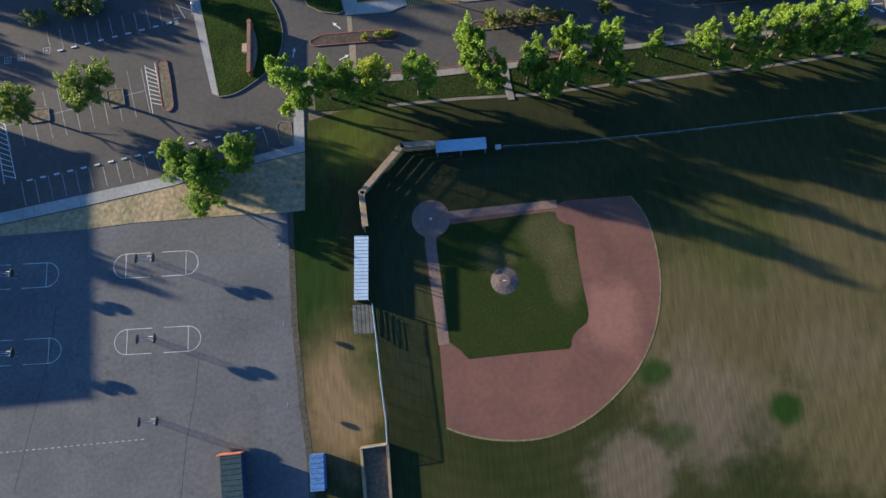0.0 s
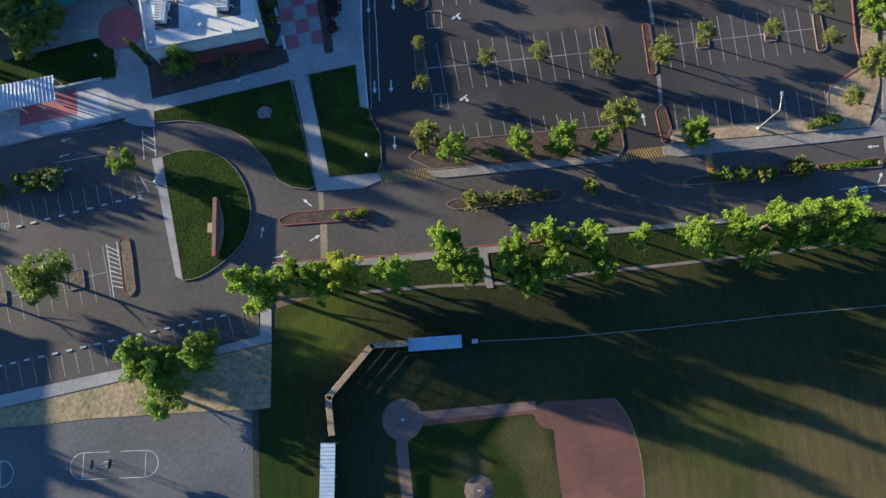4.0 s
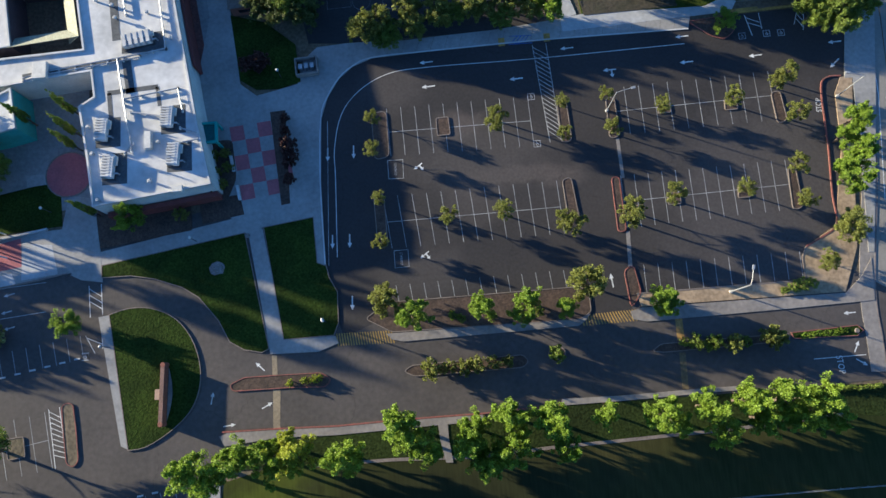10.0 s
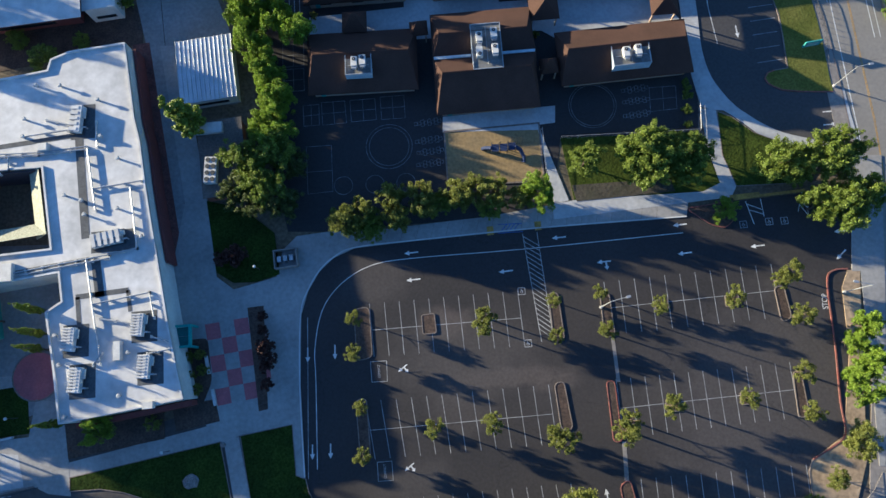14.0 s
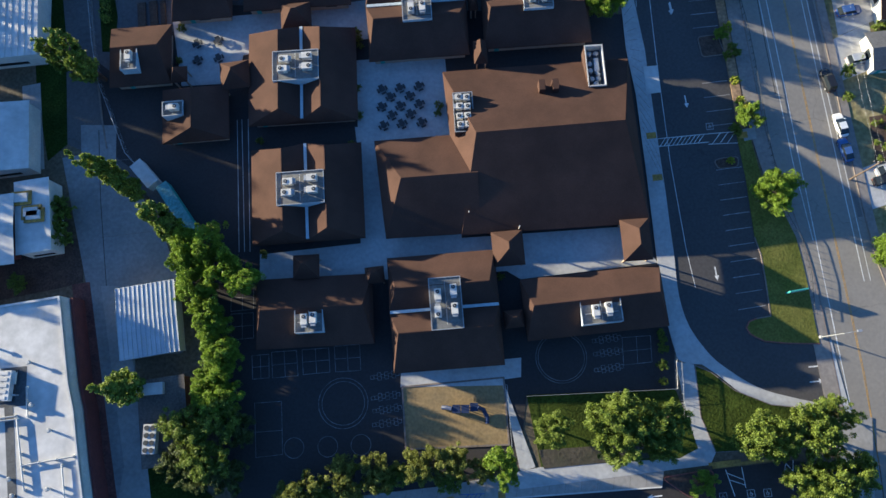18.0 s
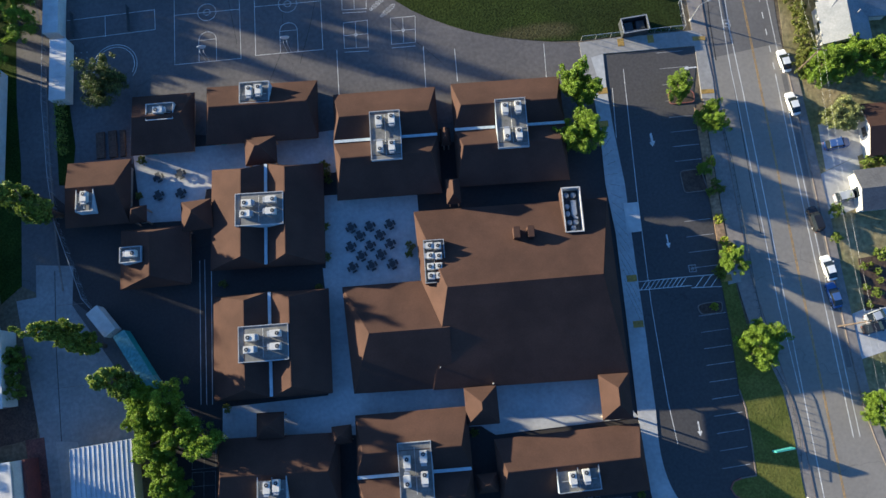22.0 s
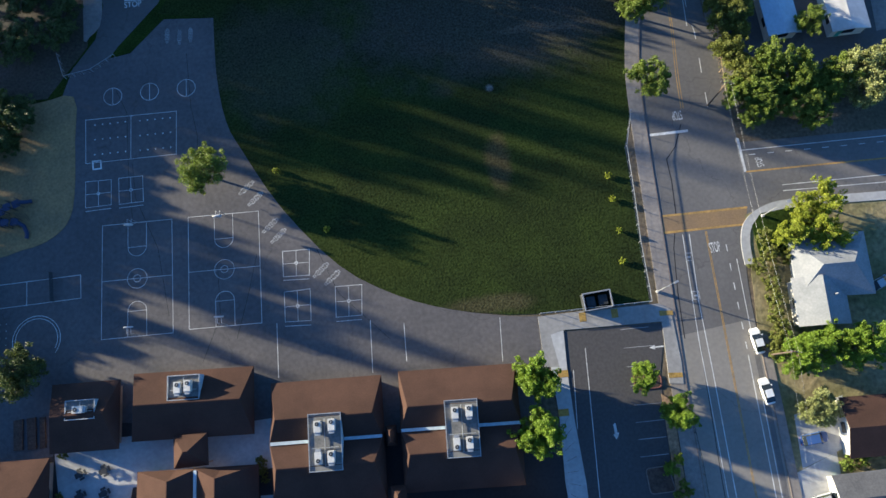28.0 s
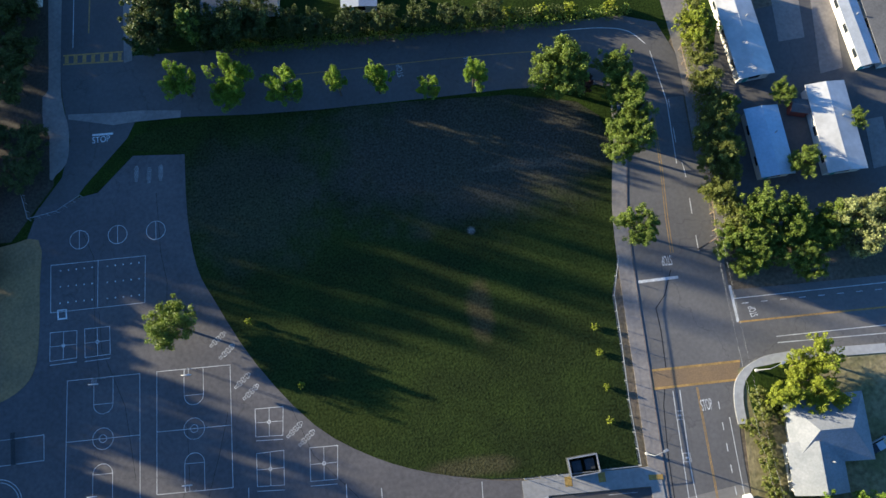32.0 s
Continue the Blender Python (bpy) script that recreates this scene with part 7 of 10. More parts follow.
trailer([(-32.9, 252.9), (-29.9, 252.8), (-28.6, 240.4), (-31.5, 240.3)], 2.9, M_ROOFW, M_WALLW, "long white trailer beside the playground", "trailer")
trailer([(-31.6, 238.7), (-28.5, 238.6), (-26.7, 226.5), (-29.7, 226.4)], 2.9, M_ROOFW, M_WALLW, "long white trailer beside the playground", "trailer")
trailer([(-23.7, 185.2), (-21.8, 186.5), (-18.1, 182.7), (-19.9, 181.2)], 2.5, M_ROOFW, M_WALLW, "white storage container beside a fence")
trailer([(-19.6, 180.1), (-17.9, 181.2), (-9.6, 172.5), (-11.6, 171.4)], 2.5, mat("faded_teal", (0.16, 0.33, 0.33), (0.12, 0.26, 0.27), fine=2.0), M_TEAL, "long faded teal storage container")
trailer([(-27.7, -13.3), (-25.4, -13.3), (-25.6, -19.1), (-27.8, -19.0)], 2.5, mat("blue_container", (0.08, 0.17, 0.36), (0.06, 0.13, 0.28), fine=2.0), M_BLUE, "blue storage container on the playground edge")
ct = trailer([(-42.5, -12.0), (-39.2, -11.9), (-38.8, -19.7), (-42.4, -19.7)], 2.6, mat("teal_container", (0.022, 0.05, 0.065), (0.018, 0.04, 0.05), fine=2.0), M_PLASTIC, "dark navy teal shelter with orange end frames", "shelter")
for k in (0, 1):
    _, cw, cd, _ = frame_of([(-42.5, -12.0), (-39.2, -11.9), (-38.8, -19.7), (-42.4, -19.7)])
    yy = (cd / 2 + 0.06) if k else (-cd / 2 - 0.3)
    box("end_frame", -cw / 2 - 0.6, cw / 2 + 0.1, yy, yy + 0.24, 0, 2.75, mat("orange_paint", (0.55, 0.16, 0.06), (0.42, 0.13, 0.06), fine=3.0), ct)


# ---- painted markings ----
def stalls(parent, a, b, c, d, n, z, material=M_BAY, w=0.09, spine=False, skip=()):
    """n bays: lines from points along a-b to points along c-d."""
    for i, (p, q) in enumerate(zip(mids(a, b, n), mids(c, d, n))):
        if i not in skip:
            ribbon("bay_line", [p, q], w, z, material, parent)
    if spine:
        ribbon("bay_spine", [Vector(a).lerp(Vector(c), 0.5), Vector(b).lerp(Vector(d), 0.5)], w, z + 0.004, material, parent)


stalls(lot_n, (7.2, 110.6), (33.5, 110.6), (7.4, 101.3), (33.7, 100.8), 10, 0.061, spine=True)
stalls(lot_n, (5.4, 93.8), (37.0, 93.9), (6.4, 84.1), (37.3, 84.0), 12, 0.061, spine=True)
stalls(lot_n, (48.8, 110.7), (78.3, 111.2), (48.8, 101.4), (78.3, 101.7), 11, 0.061, spine=True)
stalls(lot_n, (48.6, 93.8), (78.4, 94.0), (48.6, 84.0), (78.3, 84.8), 12, 0.061, spine=True)
stalls(lot_n, (6.6, 77.4), (38.8, 77.5), (7.1, 72.8), (39.1, 73.1), 13, 0.061)
stalls(lot_n, (50.5, 77.2), (78.0, 77.2), (50.4, 72.2), (77.8, 72.3), 11, 0.061)
stalls(lot_w, (-78.2, 40.3), (-33.2, 46.0), (-77.2, 35.5), (-32.3, 42.5), 18, 0.046)
for p, q in zip(mids((-77.1, 40.4), (-34.5, 46.0), 17), mids((-76.1, 40.5), (-33.5, 46.1), 17)):
    ws = ribbon("wheel_stop", [p, q], 0.3, 0.17, M_ROOFW, lot_w)
stalls(lot_w, (-90.5, 55.2), (-55.7, 60.6), (-88.0, 45.5), (-54.1, 51.1), 13, 0.046, spine=True)
stalls(lot_w, (-73.8, 70.1), (-49.7, 73.3), (-72.8, 65.5), (-49.0, 69.2), 10, 0.046)
for p, q in zip(mids((-71.6, 65.8), (-50.6, 69.2), 8), mids((-70.6, 65.9), (-49.6, 69.3), 8)):
    ribbon("wheel_stop", [p, q], 0.28, 0.17, M_ROOFW, lot_w)
stalls(drive_e, (83.8, 208.7), (82.7, 149.1), (88.6, 208.7), (87.4, 149.4), 21, 0.056, skip=(3, 4, 5, 10, 11))
stalls(drive_e, (83.4, 237.7), (84.0, 211.6), (88.4, 237.7), (88.9, 211.5), 8, 0.056)
ribbon("edge_line", curvy([(-3.5, 83.3), (-3.0, 98.1), (-2.9, 103.6), (-1.3, 110.1), (2.2, 114.5), (7.7, 117.4), (15.3, 118.1), (35.6, 117.9), (63.9, 118.2)], 4, False), 0.12, 0.061, M_PAINT, lot_n)
ribbon("edge_line", [(-5.1, 81.9), (-3.9, 109.2)], 0.08, 0.061, M_FADED, lot_n)
ribbon("edge_line", [(77.1, 222.1), (75.9, 197.3), (75.3, 177.5), (75.5, 160.7), (76.0, 153.7)], 0.1, 0.056, M_PAINT, drive_e)
ribbon("edge_line", [(74.5, 218.5), (73.8, 208.7)], 0.1, 0.056, M_PAINT, drive_e)
ribbon("edge_line", [(-85.6, 80.2), (-63.2, 83.0), (-56.0, 83.4)], 0.1, 0.046, M_FADED, lot_w)
ribbon("lane_line", [(77.1, 58.4), (86.0, 58.4)], 0.12, 0.046, M_PAINT, lot_w)
ribbon("edge_line", [(-65.0, 77.4), (-55.9, 78.1)], 0.1, 0.046, M_FADED, lot_w)


def hatch(parent, q, n, z, material=M_PAINT, w=0.12, frame=True, slant=0.35):
    """Slanting bars in a four cornered field (corners in turn; bars cross from side 0-3 to side 1-2)."""
    q = [Vector(p[:2]) for p in q]
    if frame:
        ribbon("hatch_edge", [q[0], q[3]], w, z, material, parent)
        ribbon("hatch_edge", [q[1], q[2]], w, z, material, parent)
    for i in range(n):
        t = (i + 0.5) / n
        off = (q[1] - q[0]).length / max(0.1, (q[3] - q[0]).length) * 0.8 if slant else 0.0
        u = t + off
        if u > 1:
            continue
        ribbon("hatch_bar", [q[0].lerp(q[3], t), q[1].lerp(q[2], u)], w, z + 0.004, material, parent)


hatch(lot_n, [(35.5, 120.7), (38.1, 120.8), (38.8, 101.4), (36.7, 101.2)], 21, 0.061, M_FADED, 0.1)
hatch(lot_w, [(-55.0, 61.1), (-53.1, 61.3), (-51.7, 51.9), (-53.6, 51.0)], 11, 0.046)
hatch(lot_w, [(-48.2, 82.1), (-46.0, 82.2), (-45.7, 76.7), (-47.9, 76.4)], 5, 0.046)
hatch(lot_w, [(-48.7, 73.2), (-45.9, 74.1), (-45.6, 70.7), (-47.0, 70.0)], 4, 0.046)
hatch(lot_w, [(-83.7, 53.9), (-81.9, 53.7), (-79.2, 40.9), (-81.3, 40.2)], 12, 0.046)
hatch(drive_e, [(73.5, 180.2), (73.5, 181.7), (83.0, 181.7), (82.8, 180.1)], 12, 0.056)
hatch(drive_e, [(82.7, 179.7), (83.0, 181.7), (88.4, 181.6), (88.2, 179.4)], 4, 0.056)
hatch(lot_n, [(75.9, 122.9), (78.6, 123.1), (78.7, 119.8), (76.7, 118.6)], 4, 0.061)
hatch(lot_n, [(86.1, 123.5), (87.2, 123.4), (86.3, 118.8), (84.8, 120.1)], 4, 0.061)
hatch(lot_w, [(-4.4, 67.6), (-4.6, 69.8), (5.4, 69.5), (5.8, 67.3)], 22, 0.052, M_YELLOW, 0.2, False, 0)
hatch(lot_w, [(38.5, 67.4), (38.4, 69.3), (48.1, 69.5), (49.4, 67.5)], 20, 0.052, M_YELLOW, 0.2, False, 0)
hatch(plaza, [(31.1, 121.2), (31.3, 122.8), (35.6, 122.6), (35.6, 121.1)], 6, 0.166, M_BLUE)
for p in ((29.8, 121.8), (38.4, 121.9), (77.4, 227.5), (83.1, 227.6)):
    slab("warning_pad", [(p[0] - 0.6, p[1] - 0.8), (p[0] + 0.6, p[1] - 0.8), (p[0] + 0.6, p[1] + 0.8), (p[0] - 0.6, p[1] + 0.8)], 0.185, M_YELLOW, z0=0.1, parent=plaza)
for p in ((72.6, 182.4), (72.5, 174.3), (72.6, 218.1), (71.8, 211.6), (89.1, 180.8)):
    slab("warning_pad", [(p[0] - 0.9, p[1] - 0.6), (p[0] + 0.9, p[1] - 0.6), (p[0] + 0.9, p[1] + 0.6), (p[0] - 0.9, p[1] + 0.6)], 0.185, M_YELLOW, z0=0.1, parent=wk_e)
for p in ((92.1, 226.7), (91.9, 215.9), (95.8, 130.4)):
    slab("warning_pad", [(p[0] - 1.2, p[1] - 0.4), (p[0] + 1.2, p[1] - 0.5), (p[0] + 1.2, p[1] + 0.3), (p[0] - 1.2, p[1] + 0.5)], 0.185, M_YELLOW, z0=0.1, parent=wk_e)
ribbon("painted_band", [(55.2, 67.3), (55.1, 63.6)], 1.25, 0.047, mat("orange_band_paint", (0.36, 0.21, 0.06), (0.25, 0.16, 0.06), big=0.4, fine=2.0), lot_w)
ribbon("faded_band", [(55.0, 61.4), (54.6, 55.2)], 1.1, 0.047, mat("faded_yellow_band", (0.17, 0.125, 0.06), (0.11, 0.088, 0.055), big=0.4, fine=2.0), lot_w)
ribbon("yellow_kerb", [(73.8, 123.5), (86.7, 123.9)], 0.5, 0.22, M_YELLOW, plaza)


def arrow(parent, p, deg, z, turn=False, size=1.0, material=M_PAINT):
    m = Matrix.Translation((p[0], p[1], 0)) @ Matrix.Rotation(radians(deg), 4, "Z") @ Matrix.Diagonal((size, size, 1, 1))
    pts = [(-1.25, -0.11), (0.35, -0.11), (0.35, -0.42), (1.25, 0), (0.35, 0.42), (0.35, 0.11), (-1.25, 0.11)]
    slab("lane_arrow", [(m @ Vector((*q, 0))).to_2d() for q in pts], z, material, z0=0, parent=parent)
    if turn:
        pts = [(-0.5, 0.11), (-0.2, 0.11), (-0.2, 0.9), (0.1, 0.9), (-0.35, 1.5), (-0.8, 0.9), (-0.5, 0.9)]
        slab("lane_arrow", [(m @ Vector((*q, 0))).to_2d() for q in pts], z + 0.003, material, z0=0, parent=parent)


for p in [(-4.2, 102.6), (0.6, 102.7), (-4.2, 86.2), (-1.1, 86.1), (-1.3, 74.9)]:
    arrow(lot_n, p, -93, 0.061)
for p in [(15.3, 119.1), (15.3, 114.2), (31.8, 114.2), (41.9, 119.4), (63.7, 114.5), (63.6, 119.7), (76.6, 114.6), (91.6, 115.9)]:
    arrow(lot_n, p, 182, 0.061)
arrow(lot_n, (49.3, 114.3), 182, 0.061, True)
arrow(lot_n, (90.8, 111.7), -140, 0.061)
for p in [(12.2, 98.9), (12.1, 82.4)]:
    arrow(lot_n, p, 215, 0.061, True, 0.8)
arrow(lot_n, (44.6, 74.9), 95, 0.061)
for p, dg in (((-26.5, 60.5), 78), ((-18.0, 65.2), 135), ((-23.6, 55.7), 5), ((-17.0, 58.5), 25), ((84.6, 65.7), 180), ((84.7, 59.9), 60), ((85.1, 57.2), -35)):
    arrow(lot_w, p, dg, 0.046, size=0.85)
for p in [(-62.6, 81.7), (-63.0, 78.6), (-62.4, 75.7)]:
    arrow(lot_w, p, 192, 0.046, size=0.8, material=M_FADED)
for p in [(80.1, 207.5), (80.0, 188.4), (80.0, 155.8)]:
    arrow(drive_e, p, -88, 0.056)
for p in [(94.0, 138.3), (93.7, 135.8)]:
    arrow(drive_e, p, 0, 0.056)
arrow(drive_e, (89.5, 221.0), 180, 0.056)
arrow(drive_e, (80.3, 207.7), -87, 0.056)


def words(text, p, deg, size, wide, z, parent, material=M_PAINT):
    """Painted lettering on the road."""
    cu = bpy.data.curves.new("lettering", "FONT")
    cu.body, cu.align_x, cu.align_y, cu.size, cu.extrude = text, "CENTER", "CENTER", size, 0.002
    ob = new("lettering", cu)
    me = bpy.data.meshes.new_from_object(ob)
    bpy.data.objects.remove(ob)
    me.materials.append(material)
    o = new("lettering", me)
    o.parent = parent
    o.matrix_basis = pose(p[0], p[1], z, 0, 0, deg) @ Matrix.Diagonal((wide, 1, 1, 1))
    return o


words("STOP", (81.4, 57.1), -88, 1.5, 0.85, 0.05, lot_w)
words("STOP", (86.4, 103.8), 85, 1.4, 0.8, 0.064, lot_n)
words("STOP", (114.0, 252.5), 100, 1.8, 0.45, 0.044, side_st)
words("STOP", (100.5, 263.3), 182, 2.6, 0.3, 0.036, street)
words("STOP", (102.8, 237.4), 5, 2.7, 0.3, 0.036, street)
words("STOP", (56.2, 305.9), 94, 1.6, 0.7, 0.046, north_st, M_FADED)
words("STOP", (69.3, 306.0), -86, 1.6, 0.7, 0.046, north_st, M_FADED)
words("STOP", (-1.9, 298.4), 2, 1.8, 0.8, 0.046, north_st)


def ring(parent, p, r, w, z, material=M_PAINT, n=32, name="painted_circle"):
    return ribbon(name, [(p[0] + r * math.cos(6.2832 * k / n), p[1] + r * math.sin(6.2832 * k / n)) for k in range(n)], w, z, material, parent, closed=True)


def badge(parent, p, z):
    r = 0.6
    sq = [(p[0] - r, p[1] - r), (p[0] + r, p[1] - r), (p[0] + r, p[1] + r), (p[0] - r, p[1] + r)]
    ribbon("symbol_edge", sq, 0.1, z + 0.005, M_BAY, parent, closed=True)
    ring(parent, (p[0], p[1] - 0.1), 0.24, 0.08, z + 0.005, M_BAY, n=10)
    ribbon("symbol_bar", [(p[0] - 0.05, p[1] + 0.4), (p[0], p[1] - 0.05), (p[0] + 0.28, p[1] - 0.1)], 0.08, z + 0.008, M_BAY, parent)


for p in [(34.3, 101.2), (34.2, 110.4), (74.8, 118.7), (79.4, 118.8), (82.1, 118.7)]:
    badge(lot_n, p, 0.062)
for p in [(-48.7, 69.6)]:
    badge(lot_w, p, 0.047)
for p in [(-48.7, 69.5), (-73.8, 66.1), (-78.6, 65.2), (-81.2, 64.9)]:
    badge(lot_w, p, 0.047)
badge(drive_e, (83.5, 183.1), 0.058)
for q in ([(6.7, 100.5), (9.5, 100.4), (9.4, 96.9), (6.7, 97.0)], [(6.7, 83.6), (9.2, 83.6), (9.2, 80.5), (6.7, 80.5)]):
    ribbon("compact_box", q, 0.08, 0.066, M_FADED, lot_n, closed=True)
    words("COMPACT", (sum(Vector(p).x for p in q) / 4, sum(Vector(p).y for p in q) / 4), 90, 0.6, 0.8, 0.064, lot_n, M_FADED)

# ---- playground games ----
def rect_line(parent, q, w, z, material=M_PAINT, name="court_line"):
    return ribbon(name, [tuple(p[:2]) for p in q], w, z, material, parent, closed=True)


def basketball(parent, corners, z):
    mid, w, d, a = frame_of(corners)
    m = Matrix.Translation((mid.x, mid.y, 0)) @ Matrix.Rotation(radians(a), 4, "Z")
    P = lambda x, y: tuple((m @ Vector((x, y, 0))).to_2d())
    rect_line(parent, [P(-w / 2, -d / 2), P(w / 2, -d / 2), P(w / 2, d / 2), P(-w / 2, d / 2)], 0.08, z)
    ribbon("halfway_line", [P(-w / 2, 0), P(w / 2, 0)], 0.08, z, M_PAINT, parent)
    c = P(0, 0)
    ring(parent, c, 1.8, 0.07, z)
    ring(parent, c, 0.65, 0.07, z)
    for s in (-1, 1):
        pts = [P(-1.7, s * d / 2), P(-1.7, s * (d / 2 - 4.6))] + [P(-1.7 * math.cos(k * 0.2618), s * (d / 2 - 4.6) - s * 1.7 * math.sin(k * 0.2618)) for k in range(1, 12)] + [P(1.7, s * (d / 2 - 4.6)), P(1.7, s * d / 2)]
        ribbon("key_line", pts, 0.07, z, M_PAINT, parent)
        ribbon("free_throw_line", [P(-1.7, s * (d / 2 - 4.6)), P(1.7, s * (d / 2 - 4.6))], 0.07, z, M_PAINT, parent)
        h = P(0, s * (d / 2 + 0.2))
        hoop(h[0], h[1], a - 90 * s, False, M_ROOFW)


basketball(court_n, [(-7.9, 253.5), (4.9, 253.4), (5.0, 232.4), (-7.9, 232.5)], 0.051)
basketball(court_n, [(8.0, 253.4), (21.1, 253.2), (20.7, 232.5), (7.8, 232.7)], 0.051)


def four_square(parent, q, z, mark=True, material=M_PAINT):
    rect_line(parent, q, 0.08, z, material)
    v = [Vector(p) for p in q]
    ribbon("court_line", [v[0].lerp(v[1], 0.5), v[3].lerp(v[2], 0.5)], 0.07, z, material, parent)
    ribbon("court_line", [v[0].lerp(v[3], 0.5), v[1].lerp(v[2], 0.5)], 0.07, z, material, parent)
    if mark:
        c = (v[0] + v[1] + v[2] + v[3]) / 4
        ring(parent, c, 0.28, 0.12, z + 0.003, material, 10)
        ribbon("serve_line", [v[3] + (v[3] - v[0]) * 0.14, v[2] + (v[2] - v[1]) * 0.14], 0.09, z, material, parent)


for q in ([(-11.0, 262.4), (-6.2, 262.3), (-6.2, 257.4), (-11.0, 257.3)], [(-4.8, 262.4), (-0.3, 262.4), (-0.2, 257.4), (-4.7, 257.3)], [(25.1, 245.1), (30.0, 245.0), (29.7, 240.2), (25.0, 240.4)], [(25.0, 237.6), (29.7, 237.7), (29.5, 232.0), (24.9, 232.2)], [(34.2, 237.6), (39.0, 237.5), (38.6, 232.0), (34.0, 232.1)]):
    four_square(court_n, q, 0.051)
for q in ([(-2.8, 149.1), (0.2, 149.1), (0.1, 145.0), (-2.8, 145.0)], [(0.7, 149.4), (5.1, 149.3), (5.2, 144.9), (0.7, 144.9)], [(6.1, 149.3), (10.8, 149.2), (10.8, 145.0), (6.1, 145.0)], [(11.8, 149.4), (16.3, 149.3), (16.2, 144.8), (11.8, 144.9)], [(-6.1, 162.0), (-2.1, 161.9), (-2.2, 157.3), (-6.3, 157.3)], [(-6.3, 156.8), (-2.3, 156.7), (-2.4, 152.2), (-6.4, 152.2)]):
    four_square(court_s, q, 0.056, False, M_GHOST)
four_square(court_s, [(62.0, 146.2), (66.9, 146.1), (66.5, 141.6), (61.6, 141.5)], 0.056, False, M_GHOST)
rect_line(court_n, [(-11.1, 274.8), (6.3, 274.7), (6.1, 266.0), (-11.0, 266.0)], 0.08, 0.051)
ribbon("court_line", [(-2.4, 274.8), (-2.5, 266.1)], 0.08, 0.051, M_PAINT, court_n)
for i in range(5):
    for j in range(3):
        for s in (0, 1):
            p = Vector((-9.3, 273.6)).lerp(Vector((-3.5, 273.6)), i / 4) + (Vector((-9.3, 267.6)) - Vector((-9.3, 273.6))) * j / 2 + (Vector((-0.7, 273.5)) - Vector((-9.3, 273.6))) * s
            slab("court_dot", [(p.x - 0.12, p.y - 0.12), (p.x + 0.12, p.y - 0.12), (p.x + 0.12, p.y + 0.12), (p.x - 0.12, p.y + 0.12)], 0.051, M_PAINT, z0=0, parent=court_n)
for p in [(-5.9, 279.1), (1.2, 279.3), (8.3, 279.3)]:
    ring(court_n, p, 1.75, 0.08, 0.051)
    ribbon("court_line", [(p[0], p[1] - 1.7), (p[0], p[1] + 1.7)], 0.08, 0.051, M_PAINT, court_n)
for p, r in (((-19.6, 233.7), 4.3), ((-19.6, 233.7), 3.8)):
    ring(court_n, p, r, 0.1, 0.051)
rect_line(court_n, [(-32.7, 244.2), (-11.8, 244.7), (-11.7, 240.4), (-32.5, 239.9)], 0.08, 0.051)
ribbon("court_line", [(-21.6, 244.5), (-21.5, 239.9)], 0.08, 0.051, M_PAINT, court_n)
for e in ([(23.4, 232.2), (23.2, 222.5)], [(40.0, 231.0), (39.7, 221.7)], [(45.9, 229.8), (45.8, 223.1)], [(62.9, 229.0), (62.5, 221.3)]):
    ribbon("court_line", e, 0.1, 0.051, M_PAINT, court_n)
rect_line(court_n, [(-9.7, 266.3), (-8.2, 266.3), (-8.1, 264.7), (-9.6, 264.7)], 0.25, 0.051)
for e in ([(8.5, 286.6), (9.1, 275.2), (10.2, 269.3), (9.8, 259.3)], [(-2.2, 265.0), (-1.7, 258.3), (2.4, 248.1), (4.2, 235.4)], [(20.4, 245.1), (18.6, 238.0), (16.2, 230.1)], [(31.3, 245.0), (34.8, 236.3), (43.2, 227.3)], [(-5.3, 280.4), (-3.2, 275.4), (-2.9, 260.6), (-2.1, 252.9)], [(13.2, 243.8), (13.4, 234.5), (10.1, 226.8)]):
    ribbon("crack_seal", e, 0.07, 0.049, M_RUBBER, court_n)
for p, r, g in (((12.8, 139.5), 4.3, court_s), ((12.8, 139.5), 3.7, court_s), ((51.1, 143.8), 4.4, court_s), ((51.1, 143.8), 4.0, court_s), ((3.9, 132.8), 1.7, court_s), ((9.7, 132.5), 1.7, court_s), ((15.4, 132.3), 1.7, court_s)):
    ring(g, p, r, 0.08, 0.056, M_GHOST)
rect_line(court_s, [(-2.6, 140.9), (2.1, 140.8), (1.9, 131.9), (-2.7, 131.8)], 0.07, 0.056, M_GHOST)
ribbon("court_line", [(-2.8, 136.0), (2.1, 135.9)], 0.07, 0.056, M_GHOST, court_s)


def hopscotch(parent, p, deg, z, material=M_PAINT, s=0.42):
    m = Matrix.Translation((p[0], p[1], 0)) @ Matrix.Rotation(radians(deg), 4, "Z")
    for i, k in enumerate((1, 1, 2, 1, 2, 1, 2, 1)):
        for j in range(k):
            x, y = (i - 3.5) * s * 1.05, (j - (k - 1) / 2) * s * 1.05
            q = [(x - s / 2, y - s / 2), (x + s / 2, y - s / 2), (x + s / 2, y + s / 2), (x - s / 2, y + s / 2)]
            ribbon("hopscotch_square", [(m @ Vector((*c, 0))).to_2d() for c in q], 0.07, z, material, parent, closed=True)


for p in [(19.0, 257.9), (20.6, 255.6), (23.1, 250.2), (24.5, 248.1), (31.8, 240.9), (33.8, 239.3)]:
    hopscotch(court_n, p, 40, 0.051)
for p in [(20.3, 143.5), (20.2, 140.0), (20.3, 137.8), (20.1, 135.5)]:
    hopscotch(court_s, p, 3, 0.056, M_GHOST, 0.6)
